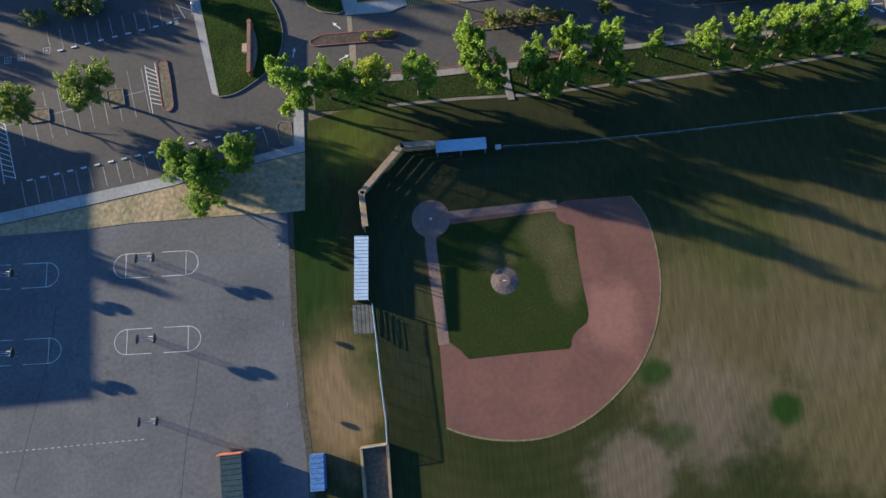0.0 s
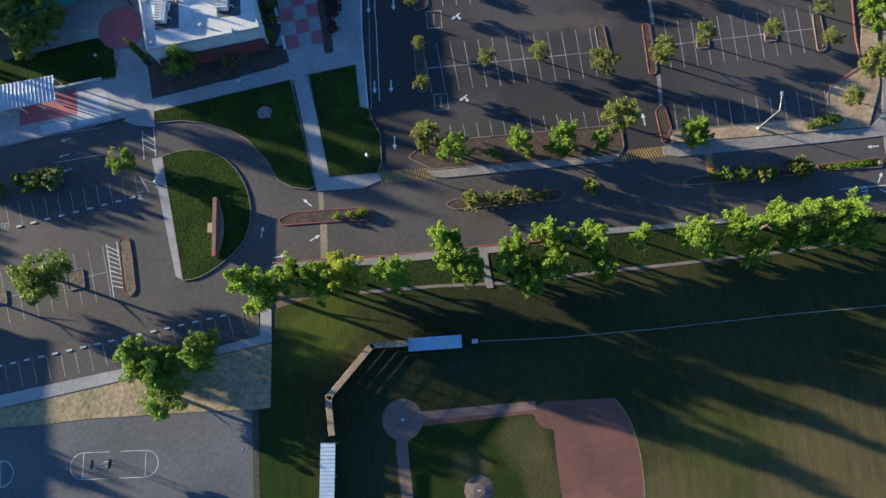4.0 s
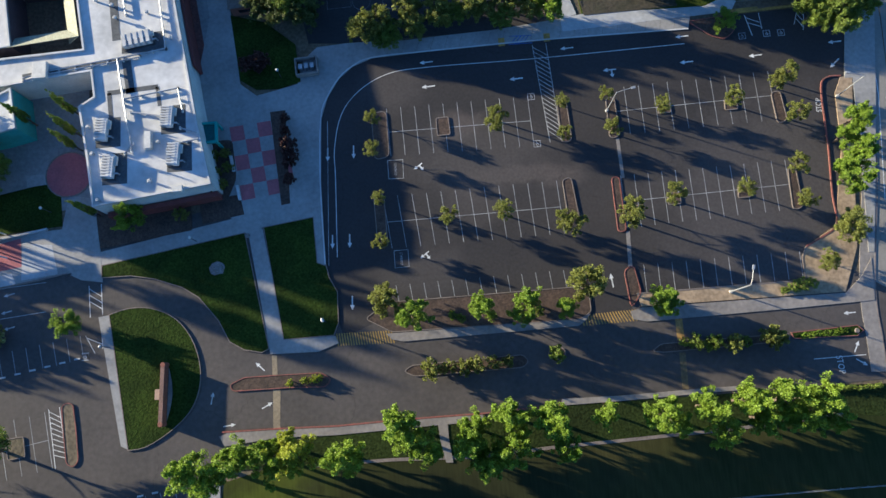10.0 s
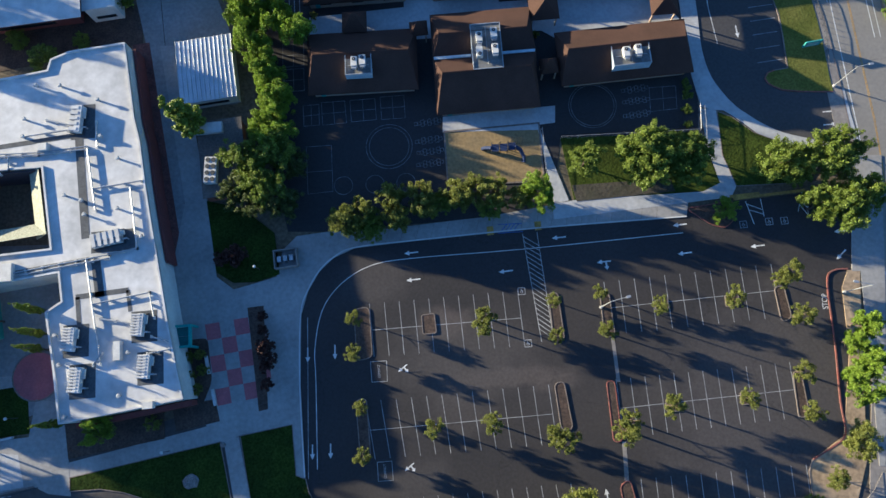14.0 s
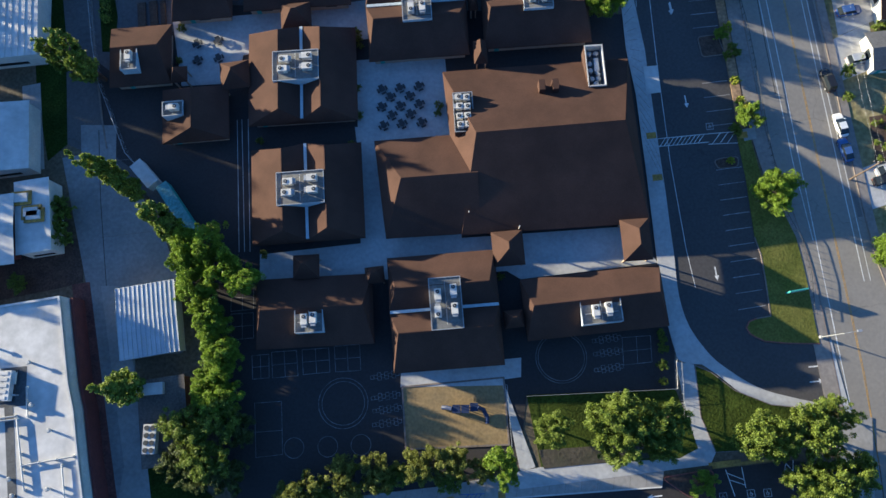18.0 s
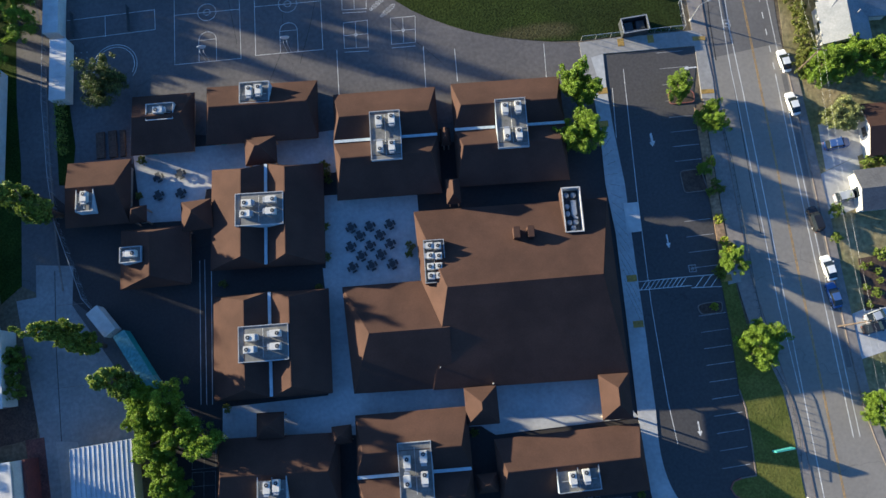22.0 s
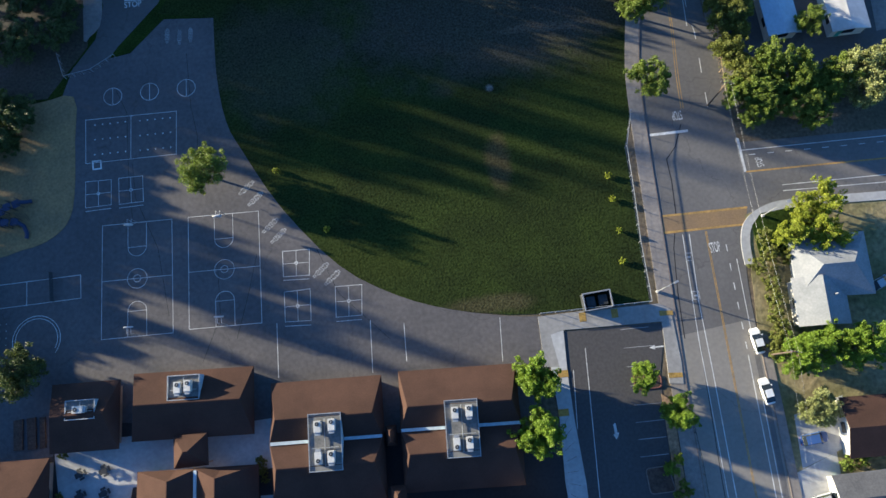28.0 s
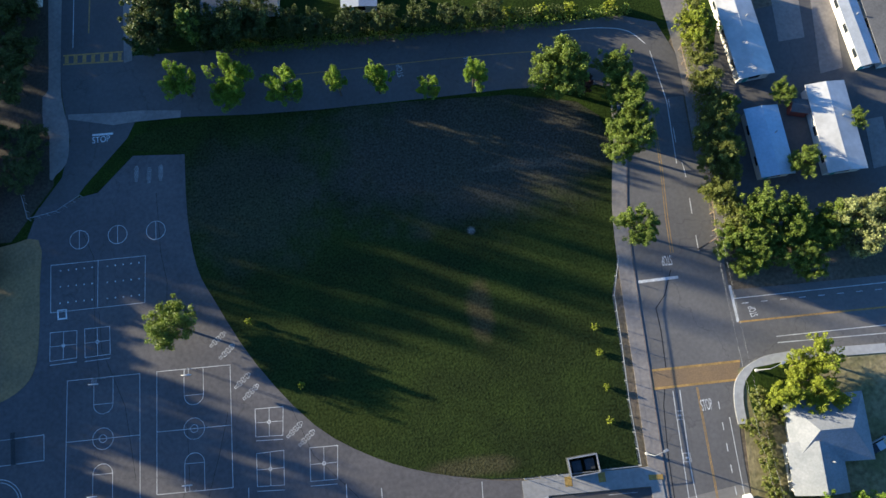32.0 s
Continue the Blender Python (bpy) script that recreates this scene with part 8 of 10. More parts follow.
for p in [(59.3, 146.2), (59.2, 143.9), (59.0, 141.2)]:
    hopscotch(court_s, p, 3, 0.056, M_GHOST, 0.6)

# three lines along the service lot, dots and nets on the north playground
for e in ([(-4.1, 193.5), (-4.5, 168.0)], [(-3.2, 193.6), (-3.5, 167.9)], [(-2.0, 193.5), (-2.5, 167.8)]):
    ribbon("lot_line", e, 0.12, 0.056, M_FADED, court_s)
for i in range(3):
    for j in range(7):
        p = (-27.4, 237.1)
        slab("painted_dot", [(p[0] + 1.15 * i + dx, p[1] - 1.25 * j + dy) for dx, dy in ((-0.1, -0.1), (0.1, -0.1), (0.1, 0.1), (-0.1, 0.1))], 0.05, M_FADED, z0=0, parent=court_n)
for q in ([(-27.9, 245.4), (-27.6, 240.4)], [(-16.9, 245.6), (-16.6, 240.3)]):
    a0, b0 = Vector(q[0]), Vector(q[1])
    nb = empty("court_net", 0, 0, "dark sagging court net between steel posts", "net", group="court nets")
    for p in (a0, b0):
        bm = bmesh.new()
        tube(bm, [(p.x, p.y, 0), (p.x, p.y, 1.35)], 0.06, 6)
        part("post", bm, M_DARK, nb)
    bm = bmesh.new()
    for k in range(14):
        z = 0.15 + k * 0.08
        tube(bm, [(a0.x, a0.y, z), ((a0.x + b0.x) / 2, (a0.y + b0.y) / 2, z - 0.06), (b0.x, b0.y, z)], 0.022, 3)
    part("mesh", bm, M_DARK, nb)
    bm = bmesh.new()
    tube(bm, [(a0.x, a0.y, 1.3), ((a0.x + b0.x) / 2, (a0.y + b0.y) / 2, 1.22), (b0.x, b0.y, 1.3)], 0.05, 5)
    part("head_band", bm, M_DARK, nb)
for p in [(4.8, 290.7), (7.2, 290.2), (9.4, 290.4)]:
    hopscotch(court_n, p, 88, 0.052, M_FADED, 0.36)


# ---- trees ----
def crown_mesh(name, seed, rx, z0, z1, n, lobes, leaf, top=1.0, flat=0.0, spike=0.5, tuft=1.0):
    """Leaves scattered over many small clumps that fill an uneven crown."""
    rng = np.random.default_rng(seed)
    hz, cz = (z1 - z0) / 2, (z1 + z0) / 2
    u = rng.normal(size=(lobes, 3))
    u /= np.linalg.norm(u, axis=1)[:, None]
    rad = rng.uniform(0.25, 0.95, lobes)[:, None] ** 0.7
    c = u * rad
    limbs, loose = (18, 0.20) if spike > 1 else (40, 0.15)
    if lobes > 70:
        c = c[rng.integers(0, limbs, lobes)] + rng.normal(size=(lobes, 3)) * loose
    c[:, 2] = np.where(c[:, 2] < -0.55, c[:, 2] * 0.6, c[:, 2])
    k = 1 - (1 - top) * np.clip(c[:, 2] * 0.5 + 0.5, 0, 1)
    c = np.stack([c[:, 0] * rx * k, c[:, 1] * rx * k, c[:, 2] * hz + cz], 1)
    lr = tuft * rng.uniform(0.10, 0.23, lobes) * rx * (0.6 + 0.4 * k)
    pick = rng.integers(0, lobes, n)
    d = rng.normal(size=(n, 3))
    d[:, 2] += 0.2
    d /= np.linalg.norm(d, axis=1)[:, None]
    r = rng.uniform(0.2, 1.0, n) ** 0.6 * rng.choice([1.0, 1.0, 1.0, 1.2], n)
    reach = np.stack([np.ones(lobes), np.ones(lobes), rng.uniform(1.0, 1.0 + 1.5 * spike, lobes)], 1)
    p = c[pick] + d * (lr[pick] * r)[:, None] * reach[pick] * np.array([1, 1, 1 - flat])
    if spike > 1:
        # flame shaped sprays that taper upwards
        h = rng.beta(1.1, 1.5, n)
        a = rng.uniform(0, 2 * math.pi, n)
        q = lr[pick] * 1.5 * (1 - h) ** 0.7 * rng.uniform(0.35, 1.0, n) ** 0.5
        out = c[pick][:, :2] / rx
        p = c[pick] + np.stack([np.cos(a) * q + out[:, 0] * h * lr[pick] * 1.2, np.sin(a) * q + out[:, 1] * h * lr[pick] * 1.2, (h * 3.3 - 0.9) * lr[pick]], 1)
        p += rng.normal(size=(n, 3)) * rng.choice([0.04, 0.04, 0.10], n)[:, None]
    nrm = d + rng.normal(size=(n, 3)) * 0.9
    nrm /= np.linalg.norm(nrm, axis=1)[:, None]
    ref = rng.normal(size=(n, 3))
    t = np.cross(nrm, ref)
    t /= np.linalg.norm(t, axis=1)[:, None]
    b = np.cross(nrm, t)
    s = 0.84 * leaf * rng.uniform(0.6, 1.35, n)[:, None]
    quad = np.stack([p - t * s * 0.5, p + b * s * 0.32 + nrm * s * 0.08, p + t * s * 0.5, p - b * s * 0.32 + nrm * s * 0.08], 1).reshape(-1, 3)
    me = bpy.data.meshes.new(name)
    me.vertices.add(4 * n)
    me.vertices.foreach_set("co", quad.astype(np.float32).ravel())
    me.loops.add(4 * n)
    me.loops.foreach_set("vertex_index", np.arange(4 * n, dtype=np.int32))
    me.polygons.add(n)
    me.polygons.foreach_set("loop_start", np.arange(0, 4 * n, 4, dtype=np.int32))
    me.update(calc_edges=True)
    return me


KINDS = {
    "maple": dict(rx=2.7, z0=1.3, z1=9.0, n=13500, lobes=92, leaf=0.28, tuft=0.78, mat="bright", top=0.62, spike=1.1, label="tall street tree with bright green leaves"),
    "maple_yellow": dict(rx=2.7, z0=1.3, z1=9.0, n=10500, lobes=92, leaf=0.31, tuft=0.78, mat="yellow", top=0.7, spike=1.1, label="street tree with yellow green leaves"),
    "round": dict(rx=3.6, z0=1.8, z1=8.2, n=15500, lobes=170, leaf=0.30, tuft=0.80, mat="green", top=0.9, label="broad round tree with green leaves"),
    "lime": dict(rx=3.6, z0=1.6, z1=8.2, n=15000, lobes=110, leaf=0.31, tuft=0.74, mat="bright", top=0.8, spike=1.05, label="broad tree with fresh green leaves"),
    "gold": dict(rx=3.6, z0=1.6, z1=8.0, n=11000, lobes=105, leaf=0.34, tuft=0.72, mat="yellow", top=0.9, spike=1.05, label="broad tree with golden green leaves"),
    "wood": dict(rx=4.2, z0=1.5, z1=10.0, n=11000, lobes=140, leaf=0.38, tuft=0.85, mat="dark", top=0.8, label="dense dark green spreading tree"),
    "shade": dict(rx=4.3, z0=1.2, z1=7.6, n=14000, lobes=190, leaf=0.34, tuft=0.9, mat="green", top=0.95, label="dense round green tree beside the playground"),
    # Copy of the kind above with darker leaves: its shade is in the leaf colour.
    "shade_dark": dict(rx=4.3, z0=1.2, z1=7.6, n=14000, lobes=190, leaf=0.34, tuft=0.9, mat="dark", top=0.95, label="dense round tree with shade put into its dark leaves"),
    "pine": dict(rx=2.4, z0=10.8, z1=20.0, n=7000, lobes=95, leaf=0.4, mat="dark", top=0.6, label="unseen bare trunked tree added to cast shade"),
    "sparse": dict(rx=1.95, z0=1.9, z1=4.6, n=4400, lobes=48, leaf=0.19, mat="olive", top=0.85, flat=0.35, label="small thin leaved car park tree"),
    "cypress": dict(rx=2.0, z0=0.5, z1=13.5, n=9500, lobes=170, leaf=0.42, mat="green", top=0.3, label="tall narrow dark green cypress"),
    "bush": dict(rx=1.1, z0=0.1, z1=1.7, n=1300, lobes=37, leaf=0.24, mat="green", top=0.9, label="low green shrub with small leaves"),
    "bush_dark": dict(rx=1.1, z0=0.1, z1=1.9, n=1300, lobes=37, leaf=0.24, mat="olive", top=0.9, label="low olive brown shrub in a bed"),
    "bush_red": dict(rx=1.2, z0=0.1, z1=2.6, n=1500, lobes=37, leaf=0.26, mat="red", top=0.8, label="purple leaved shrub in a bed"),
    "bush_bright": dict(rx=1.0, z0=0.1, z1=1.5, n=1200, lobes=33, leaf=0.24, mat="yellow", top=0.9, label="low yellow green shrub in earth"),
    "bush_pale": dict(rx=1.3, z0=0.1, z1=2.2, n=1600, lobes=37, leaf=0.26, mat="pale", top=0.9, label="shrub with pale blossom"),
    "olive_tree": dict(rx=3.2, z0=1.2, z1=6.6, n=6000, lobes=75, leaf=0.36, mat="olive", top=0.9, label="olive green tree with fine leaves"),
    "pale_tree": dict(rx=3.6, z0=1.4, z1=8.0, n=7500, lobes=84, leaf=0.38, mat="pale", top=0.9, label="large tree with pale flowering crown"),
}
PROTO = {}


def prototype(kind, k):
    s = KINDS[kind]
    rng = random.Random(hash_of(kind) + k)
    root = new(kind.split("_")[0] if not kind.startswith("bush") else "shrub")
    root.name = "shrub" if kind.startswith("bush") else "tree"
    h = s["z1"]
    bm = bmesh.new()
    lean = [rng.uniform(-0.25, 0.25) for _ in range(2)]
    tr = 0.035 * s["z1"] ** 0.9 if not kind.startswith("bush") else 0.06
    zt = s["z0"] + 0.62 * (s["z1"] - s["z0"])
    tube(bm, [(0, 0, 0), (lean[0] * 0.3, lean[1] * 0.3, zt * 0.4), (lean[0], lean[1], zt)], [tr, tr * 0.75, tr * 0.25], 8)
    for i in range(7):
        za = s["z0"] * 0.8 + (zt - s["z0"] * 0.8) * i / 7
        an = i * 2.4 + rng.uniform(-0.4, 0.4)
        f = 1 - 0.75 * (1 - s["top"]) * za / h
        rr = s["rx"] * rng.uniform(0.5, 0.8) * f
        zb = za + rng.uniform(0.12, 0.24) * (s["z1"] - s["z0"])
        tube(bm, [(lean[0] * za / zt, lean[1] * za / zt, za), (math.cos(an) * rr * 0.55, math.sin(an) * rr * 0.55, (za + zb) / 2 + 0.1), (math.cos(an) * rr, math.sin(an) * rr, zb)], [tr * 0.4, tr * 0.25, tr * 0.08], 5)
    part("trunk" if not kind.startswith("bush") else "stem", bm, M_BARKT, root)
    me = crown_mesh("crown", hash_of(kind) * 7 + k, s["rx"], s["z0"], s["z1"], s["n"], s["lobes"], s["leaf"], s["top"], s.get("flat", 0.0), s.get("spike", 0.5), s.get("tuft", 1.0))
    me.materials.append(LEAF[s["mat"]])
    cr = new("crown" if not kind.startswith("bush") else "foliage", me)
    cr.parent = root
    tagged(root, s["label"], "shrub" if kind.startswith("bush") else "tree", "shrubs" if kind.startswith("bush") else "trees")
    return root


def hash_of(text):
    return sum((i + 1) * ord(ch) for i, ch in enumerate(text))


TREE_N = [0]
GROW = {"maple": (1.12, 1.14), "maple_yellow": (1.14, 1.1), "lime": (1.15, 1.1), "round": (1.12, 1.1), "wood": (1.25, 1.3), "sparse": (0.95, 1.0), "cypress": (1.15, 1.0), "olive_tree": (1.12, 1.1), "gold": (0.95, 1.0), "pale_tree": (1.1, 1.0)}


def tree(kind, p, size=1.0, tall=1.0):
    TREE_N[0] += 1
    n = TREE_N[0]
    k = (n * 7) % 3
    rng = random.Random(n)
    gx, gz = GROW.get(kind, (1.1, 1.0))
    size, tall = size * gx, tall * gz
    m = pose(p[0], p[1], 0.05, 0, 0, rng.uniform(0, 360)) @ Matrix.Diagonal((size * rng.uniform(0.93, 1.07), size * rng.uniform(0.93, 1.07), size * tall, 1))
    if (kind, k) not in PROTO:
        PROTO[kind, k] = prototype(kind, k)
        PROTO[kind, k].matrix_basis = m
        return PROTO[kind, k]
    src = PROTO[kind, k]
    ob = copy_thing(src, Matrix.Identity(4))
    ob.matrix_basis = m
    return ob


# row between the drive and the ball field
for p, s, t in zip([(-26.0, 49.2), (-20.0, 50.5), (-15.0, 49.6), (-3.5, 49.3), (6.1, 53.5), (9.7, 50.2), (16.7, 49.3), (19.8, 46.4), (24.1, 48.4), (31.0, 52.0), (39.9, 52.8), (49.0, 51.7), (51.6, 49.4), (56.0, 52.3), (58.5, 48.2)], (1.4, 1.12, 1.08, 1.2, 1.22, 1.0, 1.05, 1.0, 1.1, 1.15, 0.75, 0.95, 0.7, 1.0, 0.85), (1.05, 1.0, 1.0, 1.05, 1.15, 0.9, 1, 0.9, 1, 1, 0.9, 1.05, 0.8, 1.05, 0.9)):
    tree("maple", p, s, t)
for p, s in zip([(62.2, 52.7), (64.7, 49.8), (68.6, 52.2), (70.6, 49.3), (73.1, 52.1), (75.4, 49.5), (-16.8, 51.8), (17.6, 52.1), (32.8, 48.1)], (1.05, 0.85, 1.1, 0.9, 1.1, 0.9, 0.7, 0.9, 0.8)):
    tree("maple", p, s)
tree("maple_yellow", (-11.5, 50.7), 1.1)
tree("maple", (23.6, 53.6), 1.15)
# west car park
tree("round", (-62.8, 54.8), 1.15, 0.95)
tree("round", (-75.9, 52.7), 0.95)
for pts in ([(-62.2, 56.5), (-59.3, 56.7), (-58.9, 53.5), (-61.7, 53.2)], [(-77.3, 54.2), (-73.3, 54.2), (-73.0, 51.9), (-77.0, 51.7)]):
    planter(pts, M_EARTH, None, r=0.2, label="square kerbed car park bed with a tree")
for p, s in zip([(-47.5, 39.7), (-42.6, 37.3), (-37.2, 39.7), (-35.4, 40.6), (-42.7, 32.7), (-43.8, 37.5)], (1.3, 1.2, 1.2, 1.0, 1.15, 1.2)):
    tree("maple", p, s, 0.62)
tree("lime", (-50.9, 75.3), 0.62, 0.7)
for p in [(-64.1, 74.7), (-66.1, 73.7), (-67.7, 74.0)]:
    tree("bush_dark", p, 1.5)
tree("bush_pale", (-64.1, 73.7), 1.6)
tree("bush_pale", (-75.7, 72.3), 1.5)
for p in [(-74.1, 72.7), (-70.8, 74.2), (-68.6, 72.7), (-66.5, 74.5)]:
    tree("bush", p, 1.3)
# north car park
for p, s in zip([(4.7, 107.9), (4.3, 102.0), (27.3, 106.3), (26.7, 104.8), (39.4, 108.1), (39.0, 102.0), (47.7, 102.0), (57.3, 105.5), (69.7, 105.6), (79.8, 109.2), (78.3, 108.1), (80.4, 101.6), (56.6, 88.7), (69.3, 88.7), (79.2, 92.3), (79.3, 85.7), (4.7, 92.9), (4.7, 84.9), (17.0, 88.6), (26.5, 88.5)], (1, 1, 1.2, 1.2, 0.9, 0.95, 1.1, 1.05, 1.25, 1.3, 1.1, 1.35, 1.35, 1.1, 1.2, 1.2, 0.85, 1.0, 1.1, 1.2)):
    tree("sparse", p, s, 1.0)
for p, s in zip([(38.4, 84.9), (36.7, 85.7), (48.4, 85.5), (49.4, 87.0), (47.2, 108.6)], (1.4, 1.2, 1.4, 1.2, 0.9)):
    tree("sparse", p, s, 1.15)
for p, s in zip([(4.6, 74.3), (39.5, 74.5), (86.1, 80.7), (82.0, 74.9)], (0.85, 1.05, 0.85, 0.55)):
    tree("olive_tree", p, s, 0.9)
tree("pale_tree", (87.5, 81.5), 0.55, 0.7)
for p, s in zip([(9.3, 71.5), (20.9, 71.5), (29.0, 72.5), (28.0, 70.4), (35.2, 70.7), (52.3, 71.1), (52.8, 69.5), (89.5, 99.3), (89.3, 93.5), (87.8, 89.3), (87.7, 96.6), (87.2, 91.1)], (0.95, 0.85, 0.8, 0.7, 0.7, 0.8, 0.7, 0.95, 1.0, 0.95, 0.8, 0.8)):
    tree("maple", p, s, 0.75)
for p in [(16.0, 71.3), (22.8, 70.2), (31.2, 70.4), (17.4, 70.6)]:
    tree("bush", p, 0.9)
for p, s in zip([(11.8, 62.1), (14.7, 62.3), (17.6, 62.1), (19.6, 62.4), (22.5, 62.5), (25.0, 62.5)], (1.9, 1.3, 1.5, 1.5, 1.2, 1.0)):
    tree("bush_dark", p, s)
for p, s in zip([(57.1, 63.0), (60.5, 62.7), (55.2, 63.0), (59.0, 62.4), (33.3, 63.1), (65.8, 62.5)], (1.3, 1.4, 1.0, 1.1, 1.5, 1.0)):
    tree("bush", p, s)
for p in [(63.6, 62.1), (69.6, 63.2), (71.0, 62.2), (70.2, 62.7)]:
    tree("bush_dark", p, 1.6)
for p in [(-10.3, 62.2), (-7.9, 62.4), (-8.8, 62.2), (-12.8, 62.0)]:
    tree("bush_bright", p, 0.75)
for p, s in (((74.2, 70.5), 0.8), ((75.8, 70.9), 1.1), ((77.3, 71.2), 1.2), ((78.7, 71.5), 1.1)):
    tree("bush", p, s, 0.6)
tree("lime", (-39.4, 93.6), 0.66, 1.0)
tree("bush_dark", (-30.9, 93.4), 1.3)
for p, s in zip([(-11.6, 110.0), (-11.5, 107.5), (-11.1, 104.7), (-10.7, 103.0), (-11.3, 101.4), (-11.1, 98.2), (-16.1, 120.8)], (0.9, 1.0, 1.5, 1.5, 1.2, 1.1, 1.6)):
    tree("bush_red", p, s)
for p in [(-16.4, 121.1), (-18.0, 120.8), (-15.4, 121.6)]:
    tree("bush_red", p, 1.5)
# hedge and trees between yard and car park
for p, s in zip([(4.3, 124.8), (6.8, 126.1), (12.5, 128.3), (13.2, 125.4), (18.0, 129.0), (18.3, 126.5), (24.4, 128.4), (27.4, 128.6), (31.3, 128.2), (35.1, 126.8)], (0.9, 0.9, 0.85, 0.8, 0.8, 0.8, 0.85, 0.85, 0.8, 0.7)):
    tree("olive_tree", p, s, 0.95)
for p in [(9.1, 124.5), (21.2, 126.9), (30.1, 125.5), (8.0, 123.1)]:
    tree("round", p, 0.6, 0.7)
tree("lime", (38.6, 127.1), 0.85, 0.85)
for p, s in zip([(47.6, 132.2), (56.6, 132.4), (59.7, 133.1), (57.6, 129.2), (64.3, 131.1), (64.9, 128.4), (67.5, 132.3)], (0.75, 1.05, 1.0, 0.95, 0.9, 0.8, 0.7)):
    tree("round", p, s, 0.9)
for p, s in zip([(80.0, 127.9), (83.4, 127.6), (88.5, 128.6), (91.1, 126.8), (86.4, 120.3), (90.4, 118.9), (94.8, 121.4), (93.8, 130.7), (88.4, 121.0)], (1.0, 0.9, 1.0, 0.9, 0.9, 1.0, 0.9, 0.8, 0.8)):
    tree("round", p, s, 0.9)
tree("lime", (71.4, 121.2), 0.55, 0.6)
for p, s in zip([(-12.7, 168.0), (-11.3, 162.1), (-9.4, 156.9), (-7.5, 151.2), (-7.7, 146.8), (-13.2, 170.3), (-9.9, 143.3), (-11.7, 165.0), (-9.8, 159.7), (-7.9, 153.9), (-7.1, 148.9), (-9.3, 145.4), (-6.9, 141.9)], (0.9, 0.8, 0.75, 0.8, 0.7, 0.7, 0.7, 0.7, 0.7, 0.7, 0.7, 0.6, 0.8)):
    tree("lime", p, s, 0.9)
for p, s in zip([(-7.0, 138.8), (-13.1, 138.3), (-11.3, 134.0), (-8.8, 132.2)], (0.9, 0.9, 0.9, 0.9)):
    tree("round", p, s, 0.9)
for p in [(-6.2, 129.6), (-11.7, 130.1), (-4.8, 136.7), (-14.7, 132.5)]:
    tree("wood", p, 0.6, 0.7)
for p in [(-36.5, 179.3), (-36.1, 173.5), (-36.8, 176.7)]:
    tree("bush", p, 2.2)
for p, s in zip([(68.5, 146.5), (68.4, 143.7), (67.9, 140.9), (67.6, 138.1), (68.7, 145.1)], (0.8, 0.9, 1.0, 0.8, 0.7)):
    tree("bush", p, s)
# cypresses beside the alley
for p, s, t in (((-29.5, 204.5), 1.25, 1.1), ((-23.3, 181.5), 1.25, 1.2), ((-21.3, 179.8), 1.0, 1.0), ((-14.7, 172.8), 1.3, 0.95), ((-21.9, 145.5), 1.5, 0.75), ((-31.0, 204.4), 1.3, 0.75), ((-35.1, 206.4), 1.1, 0.9)):
    tree("cypress", p, s, t)
for p, s in zip([(-11.0, 167.5), (-9.1, 169.1), (-6.4, 164.4), (-2.7, 162.3)], (0.8, 0.9, 0.9, 0.9)):
    tree("lime", p, s, 1.05)
# round the brown school
tree("shade_dark", (-19.9, 228.3), 1.0, 1.0)
for p, s in zip([(67.3, 218.5), (68.3, 216.9), (66.7, 209.3), (67.3, 208.2)], (0.9, 0.8, 0.9, 0.8)):
    tree("lime", p, s, 0.95)
for p, s in zip([(85.7, 216.2), (90.7, 209.5), (89.9, 183.4), (90.9, 168.6), (92.3, 169.2)], (0.68, 0.68, 0.62, 0.9, 0.8)):
    tree("lime", p, s, 0.75)
for p, s in zip([(89.9, 202.1), (89.5, 191.3), (89.6, 187.3), (89.8, 184.8), (90.5, 185.7), (85.9, 176.0)], (1.0, 1.0, 1.0, 1.3, 1.2, 0.8)):
    tree("bush_bright", p, s)
for p in [(89.9, 198.0), (88.9, 196.5), (90.5, 196.9), (87.6, 182.1), (88.1, 181.1)]:
    tree("bush", p, 0.9)
for p in [(33.5, 248.3), (24.8, 260.5), (85.8, 252.9), (85.9, 248.3), (86.2, 242.3), (86.0, 236.7)]:
    tree("bush_bright", p, 0.7)
tree("shade", (12.3, 260.8), 0.92, 1.0)
# north street row
for p, s, t in zip([(15.7, 305.3), (34.6, 302.4), (44.5, 302.1), (52.0, 301.8), (61.3, 300.2), (69.7, 300.2)], (1.1, 1.05, 0.75, 0.85, 0.62, 0.92), (0.9, 0.95, 1.15, 1.1, 1.0, 1.0)):
    tree("maple", p, s, t)
for p, s in zip([(25.2, 304.6), (24.2, 302.9)], (0.95, 0.7)):
    tree("lime", p, s, 1.1)
for p, s in zip([(83.6, 299.0), (86.6, 301.5), (86.6, 298.0), (96.6, 294.6), (97.5, 290.5), (94.5, 284.8), (97.3, 286.1), (95.9, 299.8)], (1.0, 1.1, 1.0, 1.0, 1.0, 0.95, 0.95, 0.85)):
    tree("round", p, s, 0.95)
tree("round", (95.0, 269.1), 0.95, 0.85)
# trees of the mobile home park and gardens
for p, s in zip([(112.5, 306.6), (113.0, 300.7), (113.0, 295.5), (112.5, 289.9), (110.4, 284.6), (113.6, 287.5), (114.0, 282.0), (110.6, 280.2), (110.4, 273.8), (112.3, 268.4)], (1.0, 0.8, 0.8, 0.8, 0.9, 0.9, 0.9, 0.9, 0.9, 1.0)):
    tree("gold" if p[1] > 303 else "olive_tree", p, s, 0.95)
